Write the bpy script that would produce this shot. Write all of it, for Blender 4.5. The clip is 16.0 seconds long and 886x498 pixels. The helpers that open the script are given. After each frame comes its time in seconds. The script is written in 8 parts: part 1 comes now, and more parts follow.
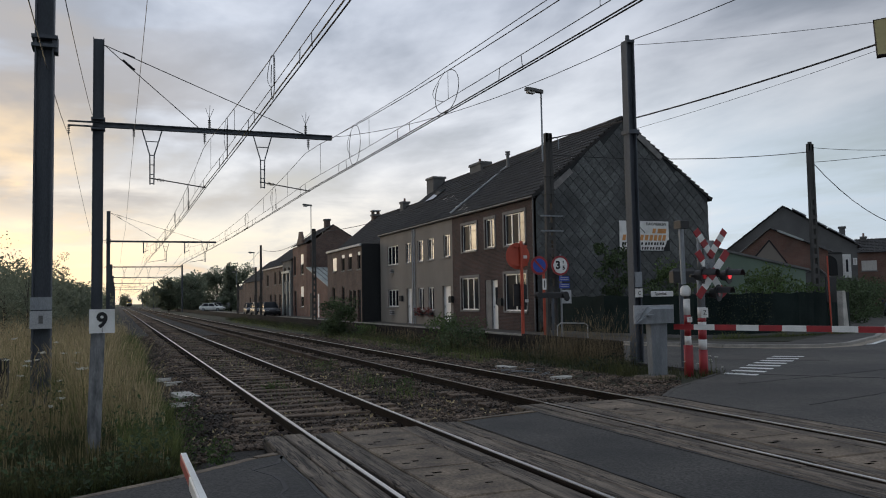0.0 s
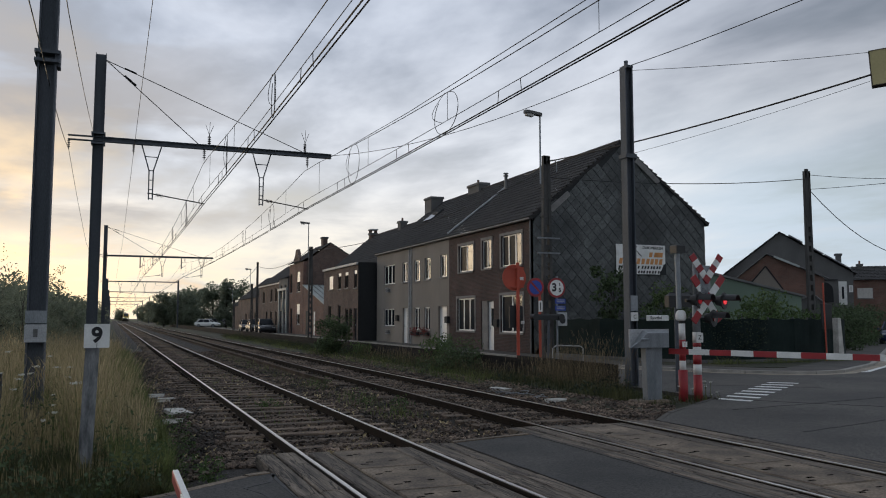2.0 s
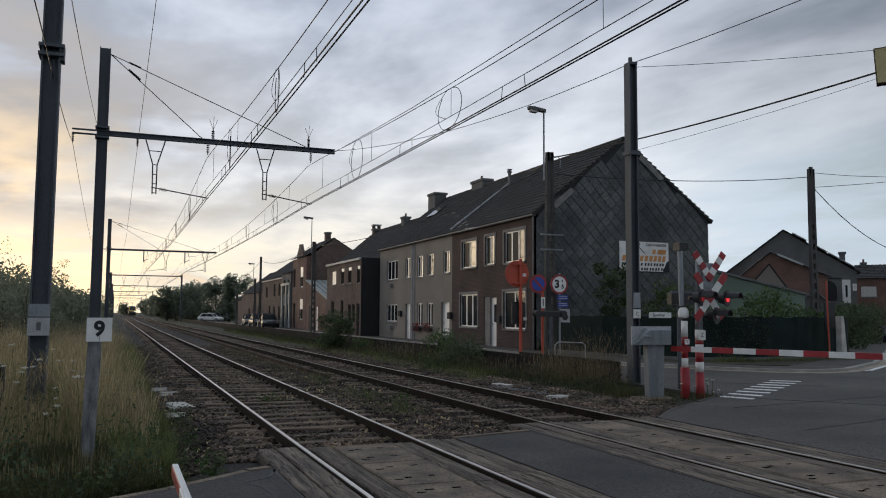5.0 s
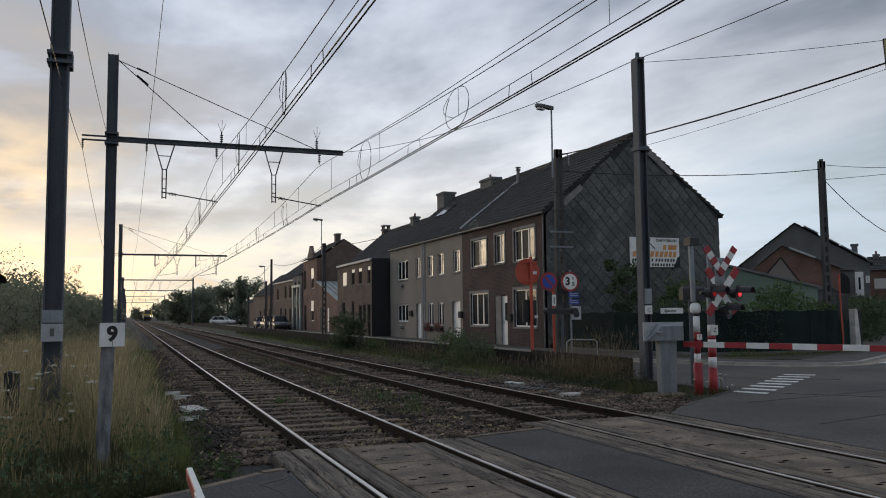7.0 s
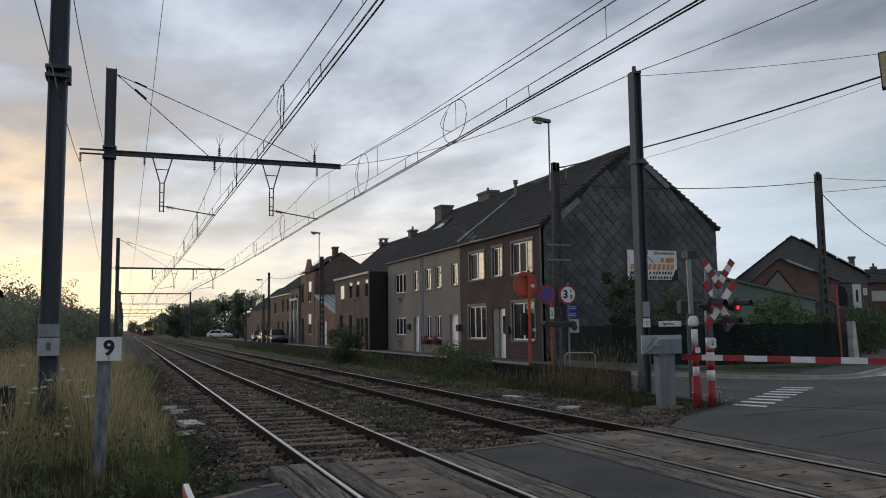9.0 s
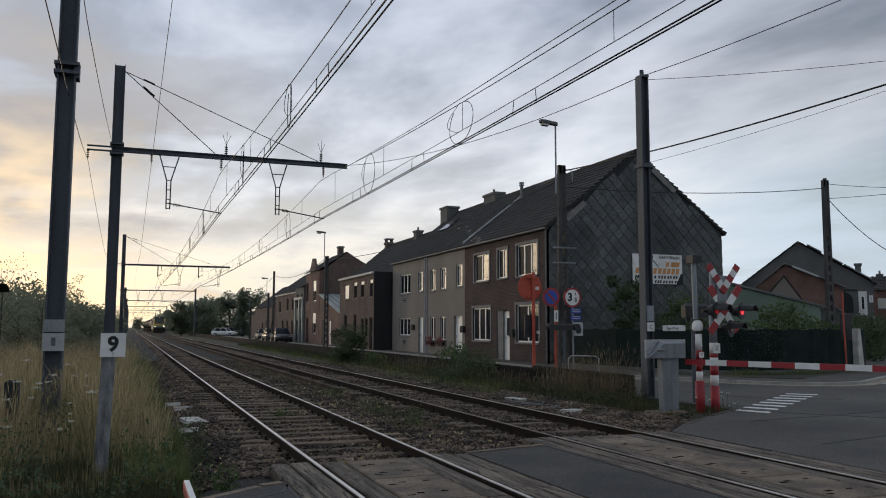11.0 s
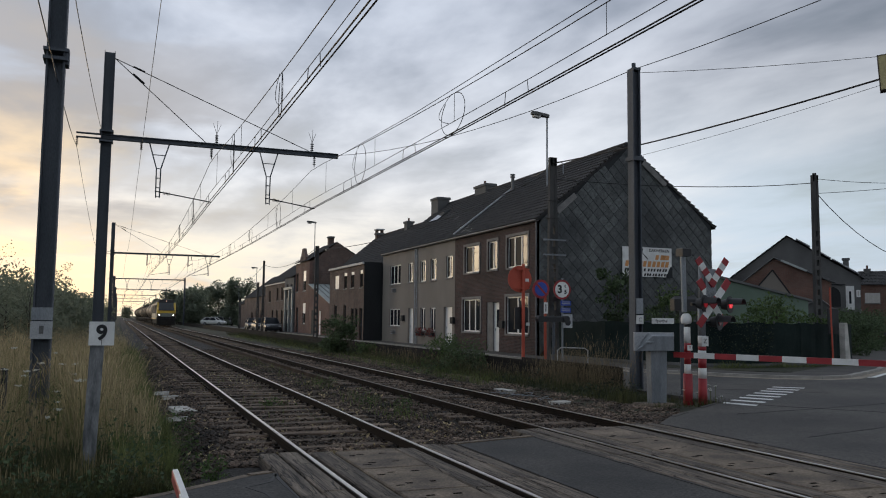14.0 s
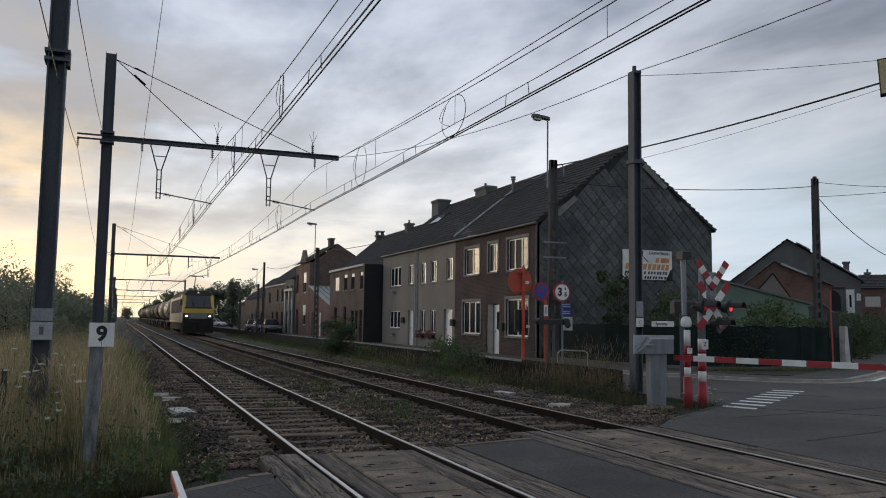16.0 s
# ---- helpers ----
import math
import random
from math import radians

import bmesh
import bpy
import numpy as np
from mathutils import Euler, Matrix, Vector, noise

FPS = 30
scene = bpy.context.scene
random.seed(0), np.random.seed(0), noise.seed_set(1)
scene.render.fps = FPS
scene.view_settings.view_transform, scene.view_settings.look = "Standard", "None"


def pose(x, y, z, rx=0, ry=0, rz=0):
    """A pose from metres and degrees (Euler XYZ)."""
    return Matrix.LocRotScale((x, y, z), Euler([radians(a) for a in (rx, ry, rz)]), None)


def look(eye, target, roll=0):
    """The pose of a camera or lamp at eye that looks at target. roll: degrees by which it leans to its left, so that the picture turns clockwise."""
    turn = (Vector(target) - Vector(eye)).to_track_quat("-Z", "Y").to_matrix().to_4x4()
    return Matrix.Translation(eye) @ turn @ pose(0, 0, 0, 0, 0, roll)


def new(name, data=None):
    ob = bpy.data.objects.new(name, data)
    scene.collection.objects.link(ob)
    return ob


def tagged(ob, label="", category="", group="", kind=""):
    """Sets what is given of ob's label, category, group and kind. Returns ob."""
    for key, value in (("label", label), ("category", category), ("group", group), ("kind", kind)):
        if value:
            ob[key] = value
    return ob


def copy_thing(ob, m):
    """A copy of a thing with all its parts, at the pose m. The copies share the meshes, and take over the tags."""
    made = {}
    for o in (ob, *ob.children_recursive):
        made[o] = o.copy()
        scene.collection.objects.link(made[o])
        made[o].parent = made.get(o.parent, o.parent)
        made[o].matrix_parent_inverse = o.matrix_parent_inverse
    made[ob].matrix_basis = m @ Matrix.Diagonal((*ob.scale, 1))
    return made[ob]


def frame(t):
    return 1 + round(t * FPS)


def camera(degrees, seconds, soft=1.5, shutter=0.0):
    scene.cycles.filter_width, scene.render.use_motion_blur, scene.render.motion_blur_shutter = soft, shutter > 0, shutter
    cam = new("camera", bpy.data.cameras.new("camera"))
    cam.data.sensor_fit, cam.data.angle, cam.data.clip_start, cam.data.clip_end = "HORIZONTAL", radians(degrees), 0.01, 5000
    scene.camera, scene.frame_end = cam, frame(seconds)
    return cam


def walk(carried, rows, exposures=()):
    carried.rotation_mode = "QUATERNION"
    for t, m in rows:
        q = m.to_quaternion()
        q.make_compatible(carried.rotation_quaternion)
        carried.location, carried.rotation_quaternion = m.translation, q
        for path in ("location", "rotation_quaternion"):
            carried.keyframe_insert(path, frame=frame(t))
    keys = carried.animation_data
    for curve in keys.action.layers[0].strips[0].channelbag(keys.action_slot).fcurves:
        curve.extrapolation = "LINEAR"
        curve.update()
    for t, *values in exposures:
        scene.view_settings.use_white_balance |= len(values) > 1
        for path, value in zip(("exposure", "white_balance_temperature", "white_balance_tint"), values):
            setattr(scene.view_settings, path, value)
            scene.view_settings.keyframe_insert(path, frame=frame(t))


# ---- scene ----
cam = camera(57.2, 16.0, 1.05)
PATH = [
    (0, (-0.006, 0.042, 1.599), (0.738, 1.894, 1.72), -1.0),
    (0.5, (-0.006, 0.023, 1.603), (0.731, 1.877, 1.735), 0.4),
    (1, (-0.007, 0.017, 1.604), (0.74, 1.867, 1.749), 0.5),
    (1.5, (-0.007, 0.013, 1.608), (0.744, 1.86, 1.764), 0.1),
    (2, (-0.011, 0.004, 1.606), (0.739, 1.851, 1.776), -0.0),
    (2.5, (-0.005, 0.007, 1.609), (0.739, 1.855, 1.788), 0.1),
    (3, (-0.001, 0.009, 1.613), (0.741, 1.858, 1.793), 0.6),
    (3.5, (-0.001, 0.014, 1.61), (0.743, 1.862, 1.781), 0.7),
    (4, (0.001, 0.006, 1.606), (0.751, 1.853, 1.765), 0.7),
    (6.5, (0.002, -0.001, 1.611), (0.723, 1.858, 1.771), -0.4),
    (7, (0.003, 0.005, 1.61), (0.723, 1.864, 1.768), -0.6),
    (7.5, (-0.001, -0.004, 1.614), (0.717, 1.856, 1.772), -0.7),
    (8, (0.004, 0.0, 1.613), (0.721, 1.859, 1.782), -0.7),
    (8.5, (-0.003, -0.003, 1.619), (0.718, 1.853, 1.799), -0.8),
    (9, (0.004, 0.011, 1.615), (0.729, 1.866, 1.805), -0.7),
    (11.5, (0.011, -0.002, 1.614), (0.724, 1.857, 1.805), 0.3),
    (12, (0.004, 0.002, 1.617), (0.722, 1.859, 1.802), 0.4),
    (12.5, (0.007, -0.009, 1.613), (0.731, 1.847, 1.791), 0.4),
    (13, (0.01, -0.005, 1.614), (0.741, 1.849, 1.786), 0.5),
    (13.5, (0.01, 0.003, 1.615), (0.745, 1.855, 1.783), 0.5),
    (14, (0.009, -0.002, 1.615), (0.744, 1.85, 1.786), 0.6),
    (14.5, (0.008, 0.0, 1.614), (0.74, 1.853, 1.788), 0.6),
    (15, (0.012, -0.007, 1.619), (0.741, 1.847, 1.796), 0.6),
    (15.5, (0.013, -0.005, 1.617), (0.744, 1.848, 1.794), 0.6),
    (16, (0.01, -0.009, 1.618), (0.744, 1.843, 1.794), 0.8),
]
walk(cam, [(t, look(eye, target, roll)) for t, eye, target, roll in PATH])

# ---- sky and light: a cloudy evening, the sun low behind clouds ahead and left ----
SUN_AZ = radians(-24)      # from +Y towards +X
SUN_EL = radians(5)
scene.view_settings.exposure = 0.06
world = bpy.data.worlds.new("sky")
scene.world = world
world.use_nodes = True


def build_sky():
    nt = world.node_tree
    nt.nodes.clear()
    N, L = nt.nodes.new, nt.links.new

    def math_node(op, a, b=None, clamp=False):
        n = N("ShaderNodeMath")
        n.operation, n.use_clamp = op, clamp
        for i, v in enumerate((a, b)):
            if v is None:
                continue
            if isinstance(v, (int, float)):
                n.inputs[i].default_value = v
            else:
                L(v, n.inputs[i])
        return n.outputs[0]

    def mix(f, a, b):
        n = N("ShaderNodeMix")
        n.data_type = "RGBA"
        for i, v in ((0, f), (6, a), (7, b)):
            if isinstance(v, (int, float)):
                n.inputs[i].default_value = v
            elif isinstance(v, tuple):
                n.inputs[i].default_value = (*v, 1)
            else:
                L(v, n.inputs[i])
        return n.outputs[2]

    def smooth(v, a, b):
        n = N("ShaderNodeMapRange")
        n.interpolation_type = "SMOOTHSTEP"
        L(v, n.inputs[0])
        n.inputs[1].default_value, n.inputs[2].default_value = a, b
        return n.outputs[0]

    co = N("ShaderNodeTexCoord").outputs["Generated"]
    sep = N("ShaderNodeSeparateXYZ")
    L(co, sep.inputs[0])
    x, y, z = sep.outputs
    zc = math_node("MAXIMUM", z, 0.0)
    # clouds lie on a flat layer, so they shrink and crowd towards the horizon
    k = math_node("DIVIDE", 1.0, math_node("ADD", zc, 0.10))
    com = N("ShaderNodeCombineXYZ")
    L(math_node("MULTIPLY", x, k), com.inputs[0])
    L(math_node("MULTIPLY", y, k), com.inputs[1])
    com.inputs[2].default_value = 3.7

    def clouds(scale, detail, shift):
        mp = N("ShaderNodeMapping")
        mp.inputs[1].default_value = shift
        mp.inputs[2].default_value = (0, 0, radians(18))
        mp.inputs[3].default_value = (scale, scale * 0.62, scale)
        L(com.outputs[0], mp.inputs[0])
        n = N("ShaderNodeTexNoise")
        n.inputs["Scale"].default_value, n.inputs["Detail"].default_value = 1.0, detail
        n.inputs["Roughness"].default_value = 0.55
        n.inputs["Distortion"].default_value = 0.25
        L(mp.outputs[0], n.inputs[0])
        return n.outputs[0]

    big, small = clouds(0.55, 6, (2.6, 0.3, 0)), clouds(1.7, 7, (7.1, 3.0, 0))
    shade = math_node("ADD", math_node("MULTIPLY", big, 0.62), math_node("MULTIPLY", small, 0.38))
    lump = smooth(shade, 0.40, 0.60)
    cover = smooth(shade, 0.30, 0.50)
    # how near the direction is to the sun
    sx, sy, sz = math.sin(SUN_AZ) * math.cos(SUN_EL), math.cos(SUN_AZ) * math.cos(SUN_EL), math.sin(SUN_EL)
    toward = math_node("ADD", math_node("ADD", math_node("MULTIPLY", x, sx), math_node("MULTIPLY", y, sy)), math_node("MULTIPLY", z, sz))
    near_sun = smooth(toward, 0.86, 1.0)
    wide_sun = smooth(toward, 0.34, 0.97)
    low = smooth(zc, 0.40, 0.02)
    lower = smooth(zc, 0.20, 0.01)
    warm = math_node("MULTIPLY", wide_sun, lower)
    hot = math_node("MULTIPLY", near_sun, lower)
    dark_cloud = mix(low, (0.250, 0.290, 0.368), (0.52, 0.535, 0.565))
    pale_cloud = mix(low, (0.582, 0.630, 0.725), (0.86, 0.87, 0.88))
    cloud = mix(lump, dark_cloud, pale_cloud)
    # thin, bluer cloud low down on the side away from the sun, and a bluer grey overhead
    away = math_node("MULTIPLY", smooth(toward, 0.72, 0.36), smooth(zc, 0.30, 0.10))
    gaps = math_node("ADD", 0.45, math_node("MULTIPLY", smooth(shade, 0.62, 0.44), 0.5))
    cloud = mix(math_node("MULTIPLY", away, gaps), cloud, (0.67, 0.79, 0.91))
    cloud = mix(math_node("MULTIPLY", smooth(z, 0.42, 0.74), 0.9), cloud, (0.56, 0.64, 0.76))
    # thicker cloud overhead and behind
    thick = math_node("MULTIPLY", math_node("ADD", 0.77, math_node("MULTIPLY", smooth(toward, 0.15, 0.80), 0.46)), math_node("SUBTRACT", 1.0, math_node("MULTIPLY", smooth(z, 0.38, 0.75), 0.08)))
    th = N("ShaderNodeVectorMath")
    th.operation = "SCALE"
    L(cloud, th.inputs[0])
    L(thick, th.inputs["Scale"])
    cloud = th.outputs[0]
    streak = math_node("ADD", 0.42, math_node("MULTIPLY", smooth(shade, 0.42, 0.56), 0.58))
    cloud = mix(math_node("MULTIPLY", math_node("MULTIPLY", warm, 0.95), streak), cloud, (1.02, 0.87, 0.61))
    cloud = mix(math_node("MULTIPLY", hot, streak), cloud, (1.7, 1.20, 0.62))
    # long grey banks of cloud a little above the bright horizon
    bank_co = N("ShaderNodeMapping")
    bank_co.inputs[1].default_value = (0.6, 0.2, 0.15)
    bank_co.inputs[3].default_value = (3.2, 3.2, 17.0)
    L(co, bank_co.inputs[0])
    bank_noise = N("ShaderNodeTexNoise")
    bank_noise.inputs["Scale"].default_value, bank_noise.inputs["Detail"].default_value = 1.0, 6
    bank_noise.inputs["Roughness"].default_value = 0.5
    L(bank_co.outputs[0], bank_noise.inputs[0])
    bank = math_node("MULTIPLY", smooth(bank_noise.outputs[0], 0.40, 0.54), math_node("MULTIPLY", smooth(zc, 0.08, 0.135), smooth(zc, 0.42, 0.22)))
    bank = math_node("MULTIPLY", bank, smooth(toward, 0.78, 0.93))
    cloud = mix(math_node("MULTIPLY", bank, 0.86), cloud, (0.42, 0.405, 0.41))
    sky = N("ShaderNodeTexSky")
    sky.sky_type, sky.sun_disc = "NISHITA", False
    sky.sun_elevation, sky.sun_rotation = SUN_EL, SUN_AZ
    sky.air_density, sky.dust_density = 1.0, 2.0
    clear, veil, out, both = N("ShaderNodeBackground"), N("ShaderNodeBackground"), N("ShaderNodeOutputWorld"), N("ShaderNodeMixShader")
    L(sky.outputs[0], clear.inputs[0])
    clear.inputs[1].default_value = 0.14
    L(cloud, veil.inputs[0])
    veil.inputs[1].default_value = 1.0
    L(math_node("ADD", 0.55, math_node("MULTIPLY", cover, 0.45)), both.inputs[0])
    L(clear.outputs[0], both.inputs[1])
    L(veil.outputs[0], both.inputs[2])
    L(both.outputs[0], out.inputs[0])


build_sky()
sun = new("sun", bpy.data.lights.new("sun", "SUN"))
sun.data.energy, sun.data.angle, sun.data.color = 0.50, radians(14), (1.0, 0.80, 0.55)
sun.matrix_basis = look((0, 0, 50), (-50 * math.sin(SUN_AZ), -50 * math.cos(SUN_AZ), 50 - 50 * math.tan(SUN_EL)))


# ---- mesh helpers ----
def put(bm, verts, faces, m=None):
    vs = [bm.verts.new(m @ Vector(v) if m else v) for v in verts]
    for f in faces:
        try:
            bm.faces.new([vs[i] for i in f])
        except ValueError:
            pass
    return vs


BOXF = ((0, 3, 2, 1), (4, 5, 6, 7), (0, 1, 5, 4), (1, 2, 6, 5), (2, 3, 7, 6), (3, 0, 4, 7))


def box(bm, x0, x1, y0, y1, z0, z1, m=None):
    return put(bm, [(x0, y0, z0), (x1, y0, z0), (x1, y1, z0), (x0, y1, z0), (x0, y0, z1), (x1, y0, z1), (x1, y1, z1), (x0, y1, z1)], BOXF, m)


def block(bm, x0, x1, y0, y1, z0, z1, b=0.01, m=None):
    """A box with its upper edges worn off."""
    vs = [(x0, y0, z0), (x1, y0, z0), (x1, y1, z0), (x0, y1, z0),
          (x0, y0, z1 - b), (x1, y0, z1 - b), (x1, y1, z1 - b), (x0, y1, z1 - b),
          (x0 + b, y0 + b, z1), (x1 - b, y0 + b, z1), (x1 - b, y1 - b, z1), (x0 + b, y1 - b, z1)]
    fs = [(0, 3, 2, 1), (8, 9, 10, 11)] + [(i, (i + 1) % 4, 4 + (i + 1) % 4, 4 + i) for i in range(4)] + [(4 + i, 4 + (i + 1) % 4, 8 + (i + 1) % 4, 8 + i) for i in range(4)]
    return put(bm, vs, fs, m)


def rod(bm, a, b, r0, r1=None, n=8, caps=True):
    a, b = Vector(a), Vector(b)
    r1 = r0 if r1 is None else r1
    q = (b - a).to_track_quat("Z", "Y")
    va, vb = [], []
    for i in range(n):
        c = Vector((math.cos(2 * math.pi * i / n), math.sin(2 * math.pi * i / n), 0))
        va.append(bm.verts.new(a + q @ (c * r0)))
        vb.append(bm.verts.new(b + q @ (c * r1)))
    for i in range(n):
        bm.faces.new((va[i], va[(i + 1) % n], vb[(i + 1) % n], vb[i]))
    if caps:
        bm.faces.new(va[::-1])
        bm.faces.new(vb)


def line(bm, pts, r, n=5):
    """One bent tube through the points."""
    pts = [Vector(p) for p in pts]
    rings = []
    for i, p in enumerate(pts):
        d = pts[min(i + 1, len(pts) - 1)] - pts[max(i - 1, 0)]
        q = d.to_track_quat("Z", "Y")
        rings.append([bm.verts.new(p + q @ Vector((math.cos(2 * math.pi * k / n) * r, math.sin(2 * math.pi * k / n) * r, 0))) for k in range(n)])
    for a, b in zip(rings, rings[1:]):
        for k in range(n):
            bm.faces.new((a[k], a[(k + 1) % n], b[(k + 1) % n], b[k]))
    bm.faces.new(rings[0][::-1])
    bm.faces.new(rings[-1])


def prism(bm, pts, z0, z1, m=None):
    """An upright slab over the outline pts, counter-clockwise."""
    n = len(pts)
    return put(bm, [(*p, z0) for p in pts] + [(*p, z1) for p in pts],
               [tuple(range(n))[::-1], tuple(range(n, 2 * n))] + [(i, (i + 1) % n, n + (i + 1) % n, n + i) for i in range(n)], m)


def disc(bm, c, axis, r, thick, n=24):
    c, axis = Vector(c), Vector(axis).normalized()
    rod(bm, c - axis * thick / 2, c + axis * thick / 2, r, r, n)


def part(name, bm, material, parent=None, label="", smooth_faces=False):
    me = bpy.data.meshes.new(name)
    bmesh.ops.recalc_face_normals(bm, faces=bm.faces)
    bm.to_mesh(me)
    bm.free()
    me.materials.append(material)
    if smooth_faces:
        for p in me.polygons:
            p.use_smooth = True
    ob = new(name, me)
    if parent:
        ob.parent = parent
    if label:
        tagged(ob, label)
    return ob


def thing(name, label="", category="", m=None, group="", kind=""):
    ob = new(name)
    ob.empty_display_size = 0.2
    if m:
        ob.matrix_basis = m
    return tagged(ob, label, category, group, kind)


def solid(name, label, category, bm, material, group="", kind="", smooth_faces=False):
    ob = part(name, bm, material, None, "", smooth_faces)
    return tagged(ob, label, category, group, kind)


# ---- materials ----
def surf(name, c1, c2, scale=1.5, rough=0.8, bump=0.3, fine=30.0, metal=0.0, grain=0.25, random_shade=0.0, stretch=(1, 1, 1), world_space=False,
         depth=0.01, island=0.0, spec=0.5):
    """A worn surface: two tones in patches, fine grain over them and a fine relief."""
    m = bpy.data.materials.new(name)
    m.use_nodes = True
    nt = m.node_tree
    N, L = nt.nodes.new, nt.links.new
    bsdf = nt.nodes["Principled BSDF"]
    if world_space:
        co = N("ShaderNodeNewGeometry").outputs["Position"]
    else:
        co = N("ShaderNodeTexCoord").outputs["Object"]
    mp = N("ShaderNodeMapping")
    mp.inputs[3].default_value = stretch
    L(co, mp.inputs[0])
    a, b = N("ShaderNodeTexNoise"), N("ShaderNodeTexNoise")
    a.inputs["Scale"].default_value, a.inputs["Detail"].default_value = scale, 5
    b.inputs["Scale"].default_value, b.inputs["Detail"].default_value = fine, 4
    for n in (a, b):
        L(mp.outputs[0], n.inputs[0])
    ramp = N("ShaderNodeValToRGB")
    ramp.color_ramp.elements[0].position, ramp.color_ramp.elements[1].position = 0.35, 0.68
    ramp.color_ramp.elements[0].color, ramp.color_ramp.elements[1].color = (*c1, 1), (*c2, 1)
    L(a.outputs[0], ramp.inputs[0])
    hsv = N("ShaderNodeHueSaturation")
    L(ramp.outputs[0], hsv.inputs["Color"])
    rng = N("ShaderNodeMapRange")
    rng.inputs[1].default_value, rng.inputs[2].default_value = 0.25, 0.75
    rng.inputs[3].default_value, rng.inputs[4].default_value = 1 - grain, 1 + grain
    L(b.outputs[0], rng.inputs[0])
    value = rng.outputs[0]
    for amount, source in ((random_shade, "ShaderNodeObjectInfo"), (island, "ShaderNodeNewGeometry")):
        if amount:
            info, r2, mul = N(source), N("ShaderNodeMapRange"), N("ShaderNodeMath")
            r2.inputs[3].default_value, r2.inputs[4].default_value = 1 - amount, 1 + amount
            L(info.outputs["Random" if source.endswith("Info") else "Random Per Island"], r2.inputs[0])
            mul.operation = "MULTIPLY"
            L(value, mul.inputs[0])
            L(r2.outputs[0], mul.inputs[1])
            value = mul.outputs[0]
    L(value, hsv.inputs["Value"])
    L(hsv.outputs[0], bsdf.inputs["Base Color"])
    rr = N("ShaderNodeMapRange")
    rr.inputs[3].default_value, rr.inputs[4].default_value = max(0.02, rough - 0.12), min(1, rough + 0.12)
    L(a.outputs[0], rr.inputs[0])
    L(rr.outputs[0], bsdf.inputs["Roughness"])
    bsdf.inputs["Metallic"].default_value = metal
    bsdf.inputs["Specular IOR Level"].default_value = spec
    if bump:
        bp = N("ShaderNodeBump")
        bp.inputs["Strength"].default_value, bp.inputs["Distance"].default_value = bump, depth
        L(b.outputs[0], bp.inputs["Height"])
        L(bp.outputs[0], bsdf.inputs["Normal"])
    return m


def weathered_timber(name, c1, c2, crack, along=0.9, across=16.0, random_shade=0.25):
    """Old planks along y: grey-brown grain with dark open cracks."""
    m = surf(name, c1, c2, 1.1, 0.92, 0.0, 12, stretch=(across * 0.6, along, 5), grain=0.42, random_shade=random_shade)
    nt = m.node_tree
    N, L = nt.nodes.new, nt.links.new
    bsdf = nt.nodes["Principled BSDF"]
    base = bsdf.inputs["Base Color"].links[0].from_socket
    co, mp, no, ramp, mix_ = N("ShaderNodeTexCoord"), N("ShaderNodeMapping"), N("ShaderNodeTexNoise"), N("ShaderNodeValToRGB"), N("ShaderNodeMix")
    info, add = N("ShaderNodeObjectInfo"), N("ShaderNodeVectorMath")
    add.operation = "ADD"
    L(co.outputs["Object"], add.inputs[0])
    L(info.outputs["Random"], add.inputs[1])
    mp.inputs[3].default_value = (across * 0.55, along * 0.5, 4)
    L(add.outputs[0], mp.inputs[0])
    no.inputs["Scale"].default_value, no.inputs["Detail"].default_value, no.inputs["Distortion"].default_value = 1.6, 2.5, 1.1
    L(mp.outputs[0], no.inputs[0])
    ends = ramp.color_ramp.elements
    ends[0].position, ends[1].position = 0.43, 0.50
    ends[0].color, ends[1].color = (0, 0, 0, 1), (0, 0, 0, 1)
    ramp.color_ramp.elements.new(0.475).color = (1, 1, 1, 1)
    L(no.outputs[0], ramp.inputs[0])
    mix_.data_type = "RGBA"
    L(ramp.outputs[0], mix_.inputs[0])
    L(base, mix_.inputs[6])
    mix_.inputs[7].default_value = (*crack, 1)
    L(mix_.outputs[2], bsdf.inputs["Base Color"])
    bp = N("ShaderNodeBump")
    bp.inputs["Strength"].default_value, bp.inputs["Distance"].default_value, bp.invert = 0.8, 0.015, True
    L(ramp.outputs[0], bp.inputs["Height"])
    L(bp.outputs[0], bsdf.inputs["Normal"])
    return m


def leafy(name, c1, c2, scale=1.0, through_light=0.45, island=0.45):
    """Leaves and blades: they let part of the light through from behind."""
    m = surf(name, c1, c2, scale, 0.7, 0.0, 20, island=island, world_space=True)
    nt = m.node_tree
    bsdf, out = nt.nodes["Principled BSDF"], nt.nodes["Material Output"]
    tr, mx = nt.nodes.new("ShaderNodeBsdfTranslucent"), nt.nodes.new("ShaderNodeMixShader")
    nt.links.new(bsdf.inputs["Base Color"].links[0].from_socket, tr.inputs[0])
    mx.inputs[0].default_value = through_light
    nt.links.new(bsdf.outputs[0], mx.inputs[1])
    nt.links.new(tr.outputs[0], mx.inputs[2])
    nt.links.new(mx.outputs[0], out.inputs[0])
    return m


